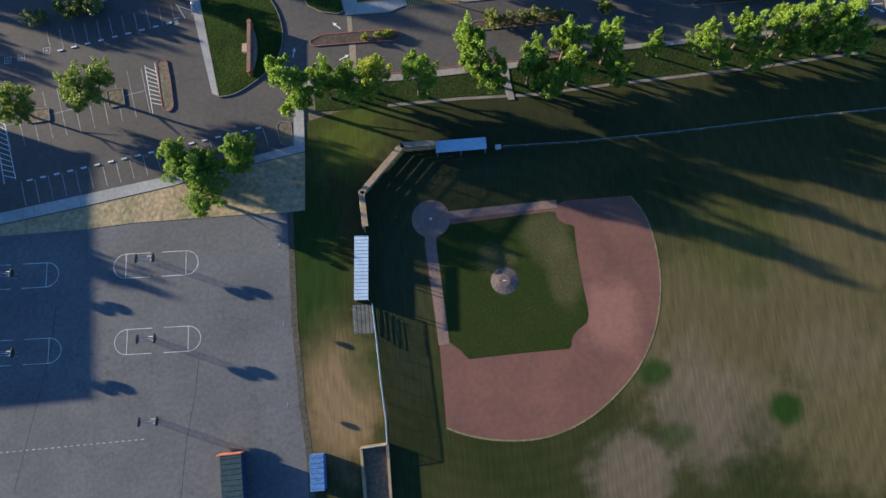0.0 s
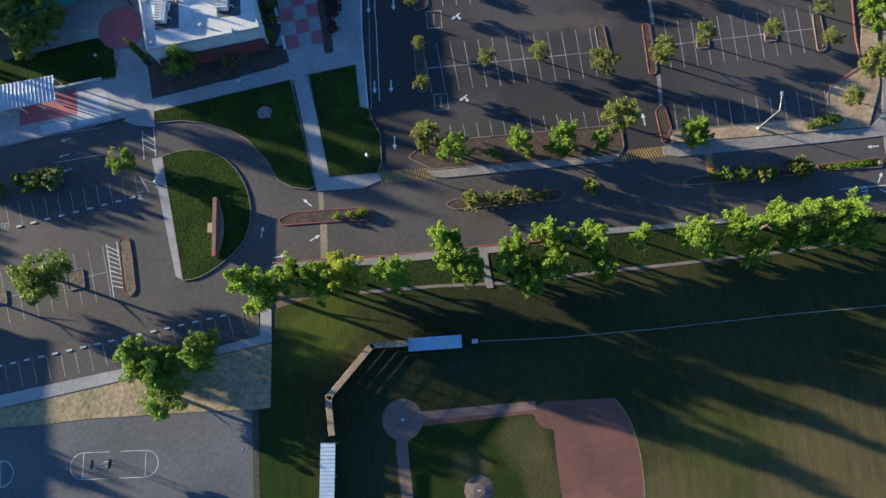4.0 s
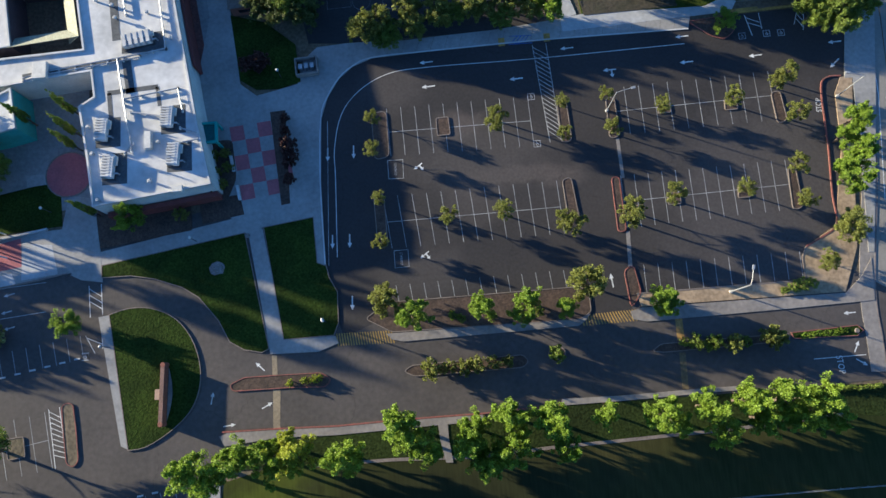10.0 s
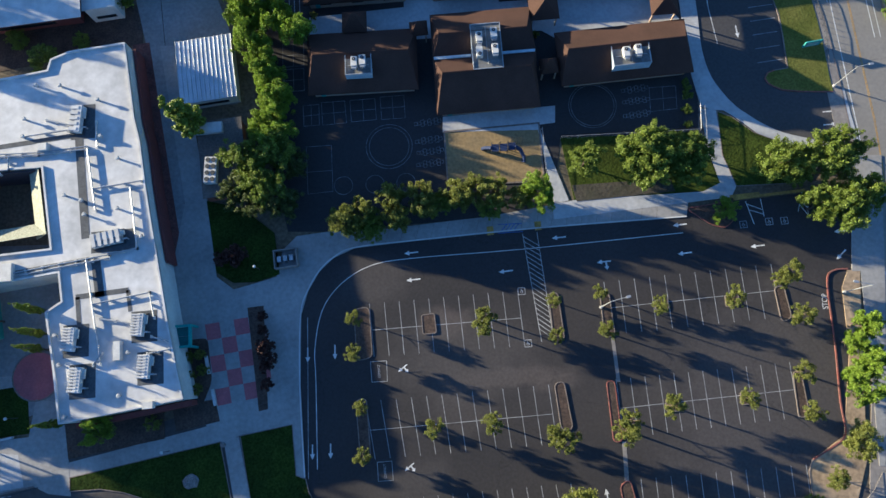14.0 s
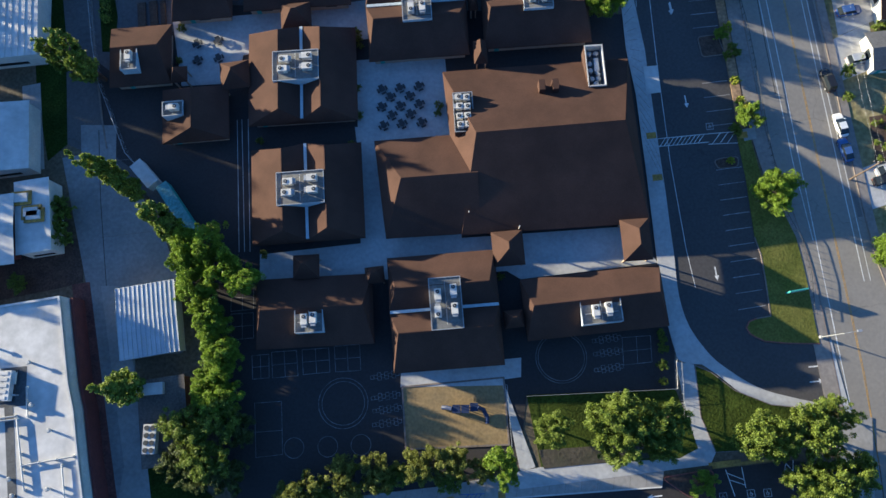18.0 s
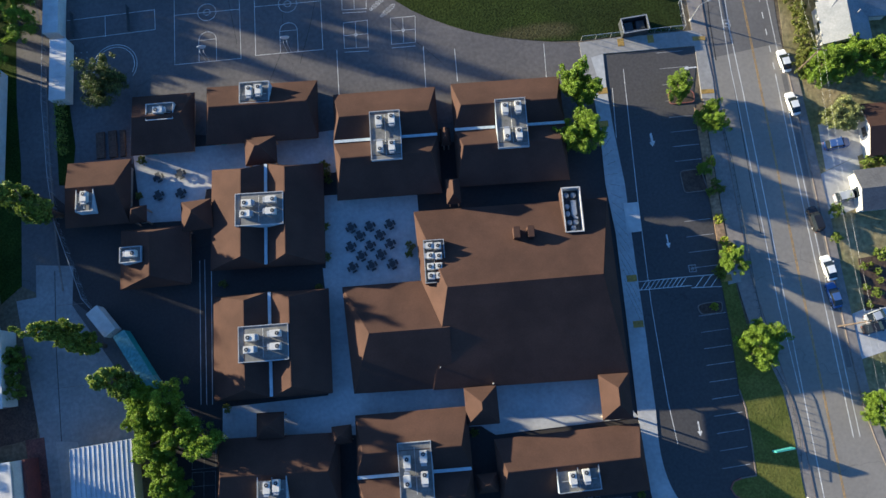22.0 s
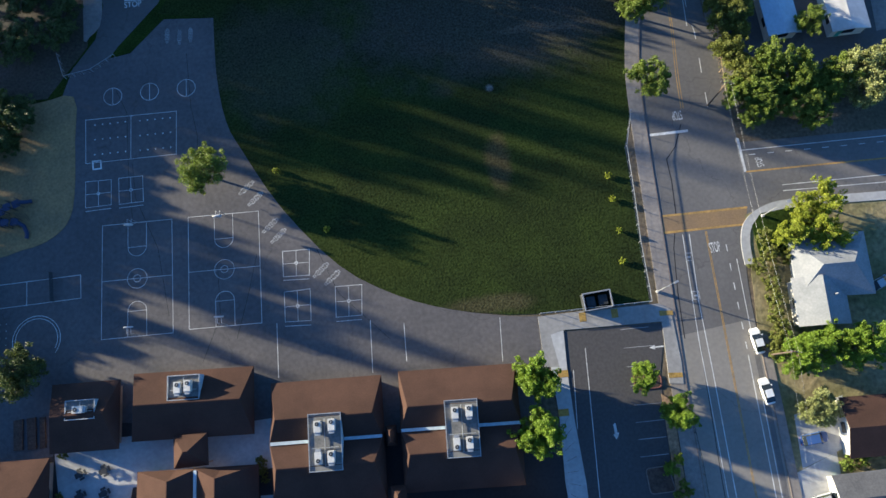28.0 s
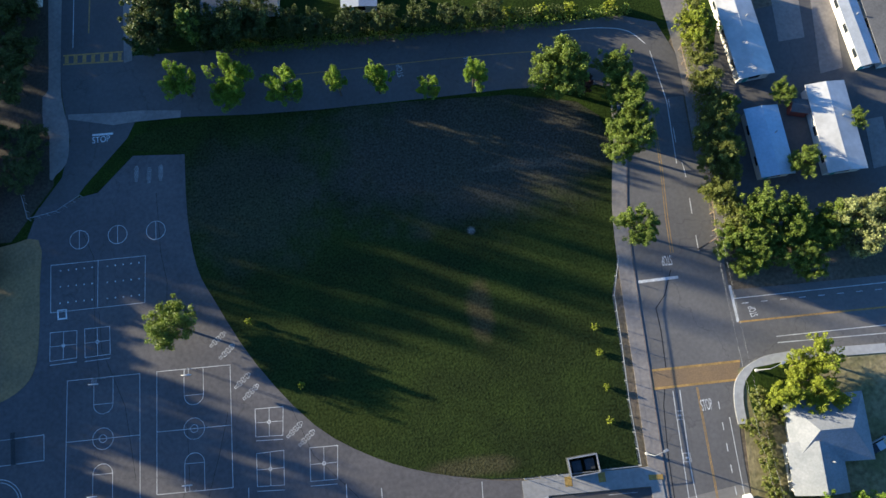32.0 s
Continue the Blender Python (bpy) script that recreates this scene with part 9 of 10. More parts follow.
for p, s in zip([(116.7, 270.0), (121.2, 267.9), (114.6, 265.0), (121.7, 265.2), (123.7, 258.9), (112.6, 260.2), (125.6, 264.8), (129.9, 266.4)], (1.1, 1.1, 1.0, 1.0, 0.8, 0.7, 0.8, 1.0)):
    tree("round", p, 0.86 * s, 0.95)
for p, s in zip([(131.9, 266.2), (135.5, 264.7), (138.2, 267.5), (132.8, 261.9)], (1.1, 1.2, 1.0, 0.9)):
    tree("pale_tree", p, s, 1.15)
for p, s in zip([(127.0, 277.8), (115.7, 290.6), (126.4, 291.6), (138.9, 285.1)], (0.75, 0.6, 0.6, 0.5)):
    tree("round", p, s, 0.8)
for p, s in zip([(118.2, 242.4), (122.2, 243.2), (115.1, 237.7), (118.8, 239.6), (122.0, 236.9), (119.3, 235.4)], (0.75, 0.95, 0.85, 0.9, 0.85, 0.7)):
    tree("gold", p, s, 0.95)
for p, s in zip([(111.6, 216.9), (114.6, 217.6), (118.6, 218.6), (121.2, 217.3), (124.7, 217.9), (113.2, 215.8)], (0.8, 0.8, 0.85, 0.85, 0.8, 0.6)):
    tree("lime", p, s, 0.8)
for p, s in zip([(114.3, 208.7), (112.6, 207.5), (115.4, 207.2)], (0.8, 0.7, 0.7)):
    tree("pale_tree", p, s, 0.65)
for p, s in zip([(110.8, 230.0), (110.5, 227.1), (110.3, 224.1), (110.0, 220.2), (111.6, 235.1), (111.2, 238.2), (109.2, 233.3), (114.5, 234.2), (110.9, 222.0), (109.3, 218.3)], (1.5,) * 10):
    tree("bush_dark", p, s)
for p, s in zip([(117.4, 198.7), (119.8, 198.9), (109.8, 216.8), (116.0, 236.7)], (1.3, 1.2, 1.0, 1.6)):
    tree("bush", p, s)
for p, s in zip([(110.0, 190.7), (112.5, 193.0), (116.0, 182.1), (109.0, 185.8)], (1.3, 1.0, 1.2, 1.0)):
    tree("bush", p, s)
for p, s in zip([(90.4, 209.7), (88.1, 200.8), (108.6, 156.1), (109.0, 157.0)], (0.6, 0.3, 0.6, 0.7)):
    tree("lime", p, s, 0.7)
for p, s in zip([(10.7, 318.2), (12.9, 321.0), (9.5, 315.9), (17.8, 319.2), (22.6, 315.0), (26.0, 317.0), (30.4, 317.7), (36.9, 316.3), (41.2, 315.2), (47.7, 315.0), (54.2, 314.8), (60.8, 314.6), (67.2, 313.8), (73.8, 313.9)], (1.0, 1.0, 0.8, 1.0, 0.8, 0.9, 0.9, 0.6, 0.6, 0.6, 0.6, 0.6, 0.6, 0.6)):
    tree("wood", p, s, 0.75)
for p, s in zip([(60.8, 315.8), (56.4, 315.1), (90.4, 314.4), (84.9, 314.7), (98.1, 314.0), (78.4, 314.9)], (1.6, 1.4, 1.6, 1.6, 1.6, 1.4)):
    tree("bush_bright", p, s)
tree("cypress", (18.3, 315.5), 1.2, 0.8)
# woods west of the forecourt and of the north playground
for p, s in zip([(-70.3, 104.8), (-66.0, 100.9), (-63.9, 105.2), (-69.1, 98.9), (-66.2, 111.3)], (1.1, 0.9, 0.9, 0.55, 1.0)):
    tree("round", p, s, 0.95)
# Unseen trees added for the striped light and crown shade on the forecourt.
for k in range(7):
    tree("pine", (-105 - 4 * (k % 2), 108.5 + 3.0 * k), 0.95 + 0.05 * (k % 3), 1.0)
for p, s in zip([(-17.8, 322.3), (-15.4, 315.4), (-16.8, 309.2), (-15.1, 325.6), (-25.1, 316.0), (-36.2, 322.1), (-23.3, 325.3)], (0.9, 0.8, 0.9, 0.7, 1.1, 1.2, 1.1)):
    tree("wood", p, s, 0.75)
for p, s in zip([(-24.0, 291.0), (-15.8, 292.3), (-13.9, 298.6), (-22.3, 300.7)], (1.0, 0.8, 0.8, 0.9)):
    tree("wood", p, s, 0.36)
for p, s in zip([(-23.9, 274.9), (-29.0, 269.9), (-22.9, 277.0), (-30.4, 279.0), (-24.8, 270.5)], (0.9, 1.1, 0.7, 1.1, 0.6)):
    tree("wood", p, s, 0.4)
for p, s in zip([(-24.7, 276.0), (-31.7, 271.4), (-35.6, 263.7), (-26.5, 279.2)], (0.8, 0.9, 1.0, 0.6)):
    tree("round", p, s, 0.6)
for p, s in zip([(-36.3, 249.8), (-36.6, 242.9), (-41.6, 246.9), (-35.9, 254.5), (-43.2, 235.7)], (0.9, 0.8, 1.1, 0.9, 1.1)):
    tree("lime", p, s, 0.7)
# unseen woods beyond the west edge, placed and sized to block the sun
rng = random.Random(5)
for q, s, h in ((199, 0.6, 12), (204, 0.6, 12.5), (209, 0.55, 13.5), (214.5, 0.5, 17), (220, 0.42, 18.5), (224.4, 0.25, 11), (228, 0.18, 13), (234.4, 0.36, 19), (243, 0.75, 24), (248.5, 0.75, 25), (253.5, 0.7, 21), (258.5, 0.6, 12), (263, 0.65, 12), (267.5, 0.6, 13.5), (272, 0.85, 19), (277, 1.05, 23.5), (282.5, 1.25, 26.5),
                (288, 1.3, 28), (293.5, 1.25, 29.5), (298.2, 0.8, 35), (303, 0.95, 31), (308, 1.05, 36), (315, 1.3, 25), (321, 1.6, 23), (329, 1.4, 22), (337, 1.4, 22), (346, 1.4, 22)):
    x = -68 - 4 * rng.random()
    tree("wood", (x, q - 0.43 * x), s, h / (16.25 * s))
for k in range(5):
    tree("wood", (-84 - 3 * rng.random(), 199 + 6.5 * k), 0.75, 19.5 / (16.25 * 0.75))
for k in range(8):
    g = 0.8 + 0.2 * rng.random()
    tree("wood", (-66 - 14 * rng.random(), 168 + 8 * k), g, 14.5 / (16.25 * g))
for p in [(-49.8, 114.3), (-49.7, 110.3), (-49.7, 107.6), (-58.3, 113.4), (-45.9, 94.7)]:
    tree("cypress", p, 0.42, 1.9)
for p, s in zip([(-56.2, 167.0), (-51.2, 162.7), (-44.2, 165.7), (-57.8, 168.3)], (0.5, 0.7, 0.45, 0.4)):
    tree("round", p, s, 0.6)


def hedge(pts, w, h, leaf_mat, label, dens=60, leaf=0.3, seed=3):
    """A clipped hedge: stems along a line in a long uneven mass of leaves."""
    rng = np.random.default_rng(seed)
    pts = [Vector(p) for p in pts]
    ob = new("hedge")
    tagged(ob, label, "hedge", "hedges")
    bm = bmesh.new()
    P = []
    for a, b in zip(pts, pts[1:]):
        d = (b - a)
        nseg = max(2, int(d.length / min(1.2, 1.15 * w)))
        side = Vector((-d.y, d.x)).normalized()
        for i in range(nseg):
            q = a.lerp(b, (i + 0.5) / nseg)
            tube(bm, [(q.x, q.y, 0), (q.x + 0.1, q.y, h * 0.6)], [0.05, 0.02], 5)
            k, ww, hh = int(dens * 1.2), w * rng.uniform(0.7, 1.2), h * rng.uniform(0.75, 1.25)
            u = rng.normal(size=(k, 3))
            u /= np.linalg.norm(u, axis=1)[:, None]
            u *= rng.uniform(0.5, 1.0, k)[:, None]
            P.append(np.stack([q.x + u[:, 0] * ww + side.x * rng.uniform(-0.2, 0.2), q.y + u[:, 1] * ww + side.y * rng.uniform(-0.2, 0.2), hh * 0.55 + u[:, 2] * hh * 0.5], 1))
    part("stem", bm, M_BARKT, ob)
    p = np.concatenate(P)
    n = len(p)
    t = rng.normal(size=(n, 3))
    t /= np.linalg.norm(t, axis=1)[:, None]
    b2 = np.cross(t, rng.normal(size=(n, 3)))
    b2 /= np.linalg.norm(b2, axis=1)[:, None]
    s = leaf * rng.uniform(0.6, 1.3, n)[:, None]
    quad = np.stack([p - t * s * 0.5, p + b2 * s * 0.32, p + t * s * 0.5, p - b2 * s * 0.32], 1).reshape(-1, 3)
    me = bpy.data.meshes.new("foliage")
    me.from_pydata(quad.tolist(), [], [(4 * i, 4 * i + 1, 4 * i + 2, 4 * i + 3) for i in range(n)])
    me.materials.append(LEAF[leaf_mat])
    new("foliage", me).parent = ob
    return ob


hedge([(22.7, 314.0), (40.4, 313.3), (56.0, 313.2), (73.8, 312.8), (89.3, 312.6), (101.7, 313.1)], 1.5, 2.2, "green", "long dark green hedge along the shaded street", 90, 0.36)
hedge([(27.2, 316.1), (40.6, 315.5), (56.2, 315.1), (74.0, 314.7), (89.6, 314.5)], 1.2, 2.6, "dark", "dark overgrown hedge behind the street", 80, 0.36, 4)
hedge([(111.2, 307.3), (111.5, 298.8), (111.5, 288.4), (111.4, 279.4), (111.0, 270.7)], 1.3, 2.6, "olive", "olive green hedge along the mobile home park", 90, 0.34, 5)
hedge([(75.4, 62.5), (79.0, 62.6), (83.6, 62.65)], 0.62, 0.5, "bright", "low clipped bright green hedge on a median end", 130, 0.16, 8)
hedge([(78.3, 53.2), (83.1, 53.1), (87.5, 53.1)], 0.5, 0.9, "green", "low clipped hedge under the street trees", 110, 0.18, 9)
hedge([(112.5, 237.3), (111.8, 228.1), (111.4, 220.1)], 1.0, 1.5, "olive", "olive shrub hedge beside the street", 80, 0.28, 6)
hedge([(-29.7, 231.5), (-29.3, 224.0), (-28.8, 216.1)], 1.4, 2.4, "green", "dark hedge between alley and school garden", 90, 0.34, 7)
for p, s in zip([(112.2, 309.6), (112.4, 304.8), (113.3, 293.2), (112.7, 283.2), (113.7, 277.7), (111.7, 272.6), (112.5, 264.2), (114.4, 308.1), (115.5, 261.9), (119.1, 262.5), (122.8, 262.1), (127.3, 263.6), (110.5, 264.5)], (0.9, 0.9, 0.7, 0.9, 0.9, 0.95, 0.9, 0.8, 0.9, 0.9, 0.9, 0.9, 0.9)):
    tree("olive_tree" if p[1] > 270 else "round", p, 0.85 * s, 0.95)
for p, s in zip([(112.8, 180.4), (114.2, 180.6), (115.1, 179.1), (112.5, 176.7), (113.9, 175.5), (115.2, 177.5), (112.4, 173.7)], (0.6, 0.5, 0.7, 0.6, 0.9, 0.6, 0.6)):
    tree("bush", p, s)
tree("bush_red", (90.5, 297.9), 1.6)
for p in [(-24.9, 104.0), (-22.8, 104.4), (-24.5, 100.7), (-22.4, 101.6), (-24.8, 97.7), (-23.3, 98.4)]:
    tree("bush_dark", p, 1.0)
# shrubs against the halls
for p, s in zip([(19.7, 208.8), (20.0, 207.4), (20.3, 205.9), (19.2, 197.3), (19.2, 191.7), (34.2, 192.2), (33.9, 190.8), (17.4, 186.4), (0.3, 166.9), (-14.2, 213.4), (-14.7, 206.6), (0.3, 188.6), (42.2, 158.8)], (0.9, 0.8, 0.7, 0.8, 0.8, 0.8, 0.7, 0.7, 0.8, 0.8, 0.7, 0.7, 0.7)):
    tree("bush_dark", p, s)
# unseen trees beyond the car park's west edge, added to shade it and the playground
tree("wood", (-106.0, 41.6), 0.62, 10.6 / (16.25 * 0.62))
for q, s, h in ((57.5, 0.7, 12.5), (53.0, 0.85, 13.5), (48.5, 0.85, 13), (44.5, 0.75, 12.5), (41.0, 0.6, 12), (31.5, 0.7, 8), (28.0, 0.6, 7.5)):
    x = -112 - 3 * rng.random()
    tree("wood", (x, q - 0.43 * x), s, h / (16.25 * s))


# ---- tables, poles, play structures ----
def picnic_table():
    t = new("picnic_table")
    tagged(t, "dark round picnic table with four fixed benches", "table", "courtyard tables")
    bm = bmesh.new()
    tube(bm, [(0, 0, 0.70), (0, 0, 0.76)], 0.66, 12)
    part("tabletop", bm, M_DARK, t)
    bm = bmesh.new()
    tube(bm, [(0, 0, 0), (0, 0, 0.7)], 0.07, 6)
    part("pedestal", bm, M_DARK, t)
    for k in range(4):
        m = Matrix.Rotation(k * math.pi / 2 + 0.3, 4, "Z")
        bm = bmesh.new()
        box_bm(bm, 0.70, 1.12, -0.50, 0.50, 0.42, 0.47, m)
        box_bm(bm, 0.1, 0.9, -0.04, 0.04, 0.12, 0.18, m)
        box_bm(bm, 0.85, 0.93, -0.04, 0.04, 0.18, 0.42, m)
        part("bench", bm, M_DARK, t)
    return t


tab = None
for p in [(23.8, 196.6), (27.2, 196.5), (30.8, 196.5), (25.3, 194.9), (28.9, 194.7), (23.5, 193.1), (27.0, 192.9), (30.6, 192.9), (25.3, 191.2), (28.8, 191.1), (23.6, 189.3), (27.0, 189.3), (30.7, 189.2), (-11.2, 209.9), (-7.1, 210.1), (-11.2, 206.4), (-7.1, 206.4)]:
    if tab is None:
        tab = picnic_table()
        tab.matrix_basis = pose(p[0], p[1], 0.14, 0, 0, 5) @ Matrix.Diagonal((0.9, 0.9, 1, 1))
    else:
        copy_thing(tab, pose(p[0], p[1], 0.14, 0, 0, 5))


def light_pole(p, h, deg, arm=2.6, heads=1):
    b = empty("light_pole", p[0], p[1], "tall pale steel light pole with an arm", "light pole", rz=deg, group="light poles")
    bm = bmesh.new()
    tube(bm, [(0, 0, 0), (0, 0, 0.7)], 0.28, 8)
    part("footing", bm, M_CONC, b)
    bm = bmesh.new()
    tube(bm, [(0, 0, 0.7), (0, 0, h)], [0.11, 0.07], 8)
    part("pole", bm, M_STEEL, b)
    for k in range(heads):
        s = 1 if k == 0 else -1
        bm = bmesh.new()
        tube(bm, [(0, 0, h - 0.1), (s * arm * 0.5, 0, h + 0.15), (s * arm, 0, h + 0.2)], 0.045, 6)
        am = part("arm", bm, M_STEEL, b)
        box("lamp_head", *sorted((s * (arm - 0.1), s * (arm + 0.7))), -0.2, 0.2, h + 0.1, h + 0.3, M_STEEL, am, 0.04)


light_pole((47.7, 106.3), 8.5, 10)
light_pole((64.8, 71.1), 9.0, 75)
light_pole((89.9, 105.1), 9.0, 165)
light_pole((91.2, 230.6), 5.5, 20, 1.6)
light_pole((95.7, 143.1), 8.0, 5, 2.0)
light_pole((112.3, 242.3), 6.0, 20, 2.0)


def globe_lamp(p):
    b = empty("path_lamp", p[0], p[1], "dark post with a white globe lamp", "lamp", group="path lamps")
    bm = bmesh.new()
    tube(bm, [(0, 0, 0), (0, 0, 3.2)], [0.07, 0.05], 6)
    part("post", bm, M_DARK, b)
    bm = bmesh.new()
    bmesh.ops.create_icosphere(bm, subdivisions=2, radius=0.28, matrix=Matrix.Translation((0, 0, 3.45)))
    part("globe", bm, M_ROOFW, b)


for p in [(-12.1, 118.6), (-6.1, 71.9), (-28.7, 88.5), (-55.3, 96.3)]:
    globe_lamp(p)
for p in [(-44.4, 70.8), (-6.2, 72.1)]:
    globe_lamp(p)


def utility(p, h=10.0):
    b = empty("utility_pole", p[0], p[1], "brown timber utility pole with a cross arm", "utility pole", rz=-15)
    bm = bmesh.new()
    tube(bm, [(0, 0, 0), (0, 0, h)], [0.17, 0.11], 8)
    part("pole", bm, M_BARKT, b)
    box("cross_arm", -1.2, 1.2, -0.06, 0.06, h - 0.6, h - 0.45, M_BARKT, b)
    for x in (-1.1, -0.4, 0.4, 1.1):
        box("insulator", x - 0.04, x + 0.04, -0.04, 0.04, h - 0.45, h - 0.25, M_STEEL, b)


poles = [(106.6, 264.6), (108.4, 217.6), (106.6, 170.5), (106.8, 133.5)]
for p in poles:
    utility(p)
wires = new("power_wires")
tagged(wires, "sagging power wires strung between utility poles", "wire")
for a0, b0 in zip(poles, poles[1:]):
    for off in (-0.6, 0.6):
        bm = bmesh.new()
        tube(bm, [(a0[0] + (b0[0] - a0[0]) * k / 8 + off, a0[1] + (b0[1] - a0[1]) * k / 8, 9.7 - 1.2 * (1 - (k / 4 - 1) ** 2)) for k in range(9)], 0.007, 4)
        part("wire", bm, M_STEEL, wires)


def play_frame(p, deg):
    b = empty("play_structure", p[0], p[1], "dark blue play structure with slides and climbers", "play structure", rz=deg)
    for x, y, z in ((0, 0, 1.4), (1.5, 0, 1.7), (3.0, 0.3, 1.4)):
        box("platform", x - 0.7, x + 0.7, y - 0.7, y + 0.7, z, z + 0.1, M_PLASTIC, b)
        for sx in (-0.65, 0.65):
            for sy in (-0.65, 0.65):
                bm = bmesh.new()
                tube(bm, [(x + sx, y + sy, 0), (x + sx, y + sy, z + 1.2)], 0.06, 6)
                part("post", bm, M_DARK, b)
    for pts in ([(3.6, 0.3, 1.4), (4.6, -0.2, 0.9), (5.2, -1.4, 0.5), (5.2, -2.4, 0.3)], [(-0.7, 0, 1.4), (-1.6, 0.2, 0.9), (-2.4, 0.2, 0.35)]):
        bm = bmesh.new()
        tube(bm, pts, 0.38, 8)
        part("slide", bm, M_PLASTIC, b)
    for k in range(5):
        bm = bmesh.new()
        tube(bm, [(3.0 + 0.5 * k, 1.2, 0), (3.0 + 0.5 * k, 1.9, 2.0)], 0.04, 5)
        part("climber", bm, M_DARK, b)


play_frame((32.2, 136.8), -5)
play_frame((-26.4, 255.8), -10)
play_frame((-23.2, 259.0), 200)

# monument sign on the lawn island
sg = (-34.5, 61.9)
ms = empty("monument_sign", sg[0], sg[1], "low red brick monument sign wall with a pale plinth", "sign", rz=-3)
box("brick_wall", -0.3, 0.3, -5.0, 5.0, 0.15, 1.9, M_BRICK, ms)
box("coping", -0.36, 0.36, -5.05, 5.05, 1.9, 2.02, mat("brick_coping", (0.22, 0.13, 0.10), (0.16, 0.10, 0.08), big=0.8, fine=5.0), ms, 0.03)
for k in (-1, 1):
    bm = bmesh.new()
    tube(bm, [(0, k * 5.0, 0.15), (0, k * 5.0, 2.04)], 0.42, 14)
    part("rounded_end", bm, M_BRICK, ms)
box("plinth", -1.5, -0.31, -0.9, 0.9, 0.15, 1.2, M_WALLT, ms, 0.04)
for k in range(4):
    box("plain_bar", -0.34, -0.3, -4.2 + k * 0.8, -3.6 + k * 0.8, 0.9, 1.4, M_ROOFW, ms)
bm = bmesh.new()
vs = [bm.verts.new((0.37, -4.6, 0.22))] + [bm.verts.new((0.37 + 0.8 * math.sin(math.pi * k / 10), -4.6 + 0.92 * k, 0.22)) for k in range(1, 10)] + [bm.verts.new((0.37, 4.6, 0.22))]
bm.faces.new(vs)
part("apron", bm, M_GREYWALK, ms)
for p in ((-25.0, 83.2), (-19.5, 88.7)):
    rk = empty("boulder", p[0], p[1], "flat grey boulder set in the lawn", "boulder")
    bm = bmesh.new()
    bmesh.ops.create_icosphere(bm, subdivisions=3, radius=1.35 if p[0] < -22 else 0.5)
    for v in bm.verts:
        v.co = v.co * (1 + 0.25 * noise.noise(v.co * 1.3)) * Vector((1.05, 0.85, 0.34)) + Vector((0, 0, 0.2))
    part("stone", bm, M_ROCK, rk)
md = empty("median_stone", 85.2, 62.55, "round pale stone on a median end", "stone")
bm = bmesh.new()
tube(bm, [(0, 0, 0.1), (0, 0, 0.4)], [0.5, 0.36], 14)
part("stone", bm, M_KERB, md)
# benches by the red paving and a service enclosure
for e in ([(-22.0, 104.0), (-21.5, 100.9)], [(-21.0, 98.2), (-20.5, 95.4)]):
    ribbon("planter_bench", e, 0.5, 0.65, M_ROOFW, z0=0.17, label="white concrete bench beside red paving", category="bench", kind="")
en = (-7.1, 120.0)
eb = empty("service_enclosure", en[0], en[1], "low walled service enclosure in the plaza", "enclosure", rz=3)
for a4 in ((-2.1, 2.1, -1.7, -1.5), (-2.1, 2.1, 1.5, 1.7), (-2.1, -1.9, -1.5, 1.5), (1.9, 2.1, -1.5, 1.5)):
    box("wall", *a4, 0.1, 1.5, M_GREYWALK, eb)
for k in range(3):
    box("cabinet", -1.5 + k * 1.1, -0.8 + k * 1.1, -0.5, 0.5, 0.15, 1.3, M_STEEL, eb, 0.03)
# bin enclosure at the drive's end
de = (80.1, 230.0)
db = empty("bin_enclosure", de[0], de[1], "fenced dark bin enclosure with white frame", "enclosure", rz=4)
for a4 in ((-2.5, 2.5, 1.4, 1.55), (-2.5, -2.35, -1.5, 1.4), (2.35, 2.5, -1.5, 1.4), (-2.35, 2.35, -1.55, -1.45)):
    box("screen", *a4, 0.05, 2.0, M_DARK, db)
    box("top_frame", a4[0] - 0.03, a4[1] + 0.03, a4[2] - 0.03, a4[3] + 0.03, 2.0, 2.1, M_STEEL, db)
for k in (-1, 1):
    box("bin", k * 1.1 - 0.8, k * 1.1 + 0.8, -0.9, 0.9, 0.05, 1.4, M_DARK, db, 0.06)

fence("field_fence", [(91.7, 264.8), (89.8, 257.9), (89.7, 249.4), (89.4, 239.8), (89.6, 228.9), (70.0, 228.8)], 1.7, 3.0, M_STEEL, "pale railed fence round the school field", 0.05, 4)
fence("yard_fence", [(44.4, 137.8), (69.7, 136.7), (70.9, 146.3)], 1.6, 3.0, M_STEEL, "low fence round the school yard", 0.035, 5)
fence("yard_fence", [(71.1, 141.3), (70.8, 137.3), (70.0, 131.3)], 1.5, 1.6, M_STEEL, "railed fence beside the school walk", 0.04, 4)
fence("yard_fence", [(41.2, 140.0), (40.9, 129.8)], 1.2, 2.5, M_STEEL, "low fence beside the play area", 0.035, 4)
fence("alley_fence", [(-35.7, 253.2), (-32.9, 240.9), (-32.8, 227.2), (-31.3, 211.7), (-29.9, 203.1), (-24.7, 188.4), (-17.7, 179.9), (-8.0, 169.5), (-2.4, 161.7)], 1.9, 3.0, M_STEEL, "chain link fence beside the alley", 0.04, 6)
fence("street_rail", [(93.0, 211.5), (93.7, 202.0), (93.7, 195.2), (93.6, 189.6), (93.4, 179.2), (93.7, 166.2), (95.6, 160.5), (96.1, 154.1), (95.3, 147.4)], 0.95, 1.4, M_DARK, "low dark railing between walk and street", 0.045, 2)
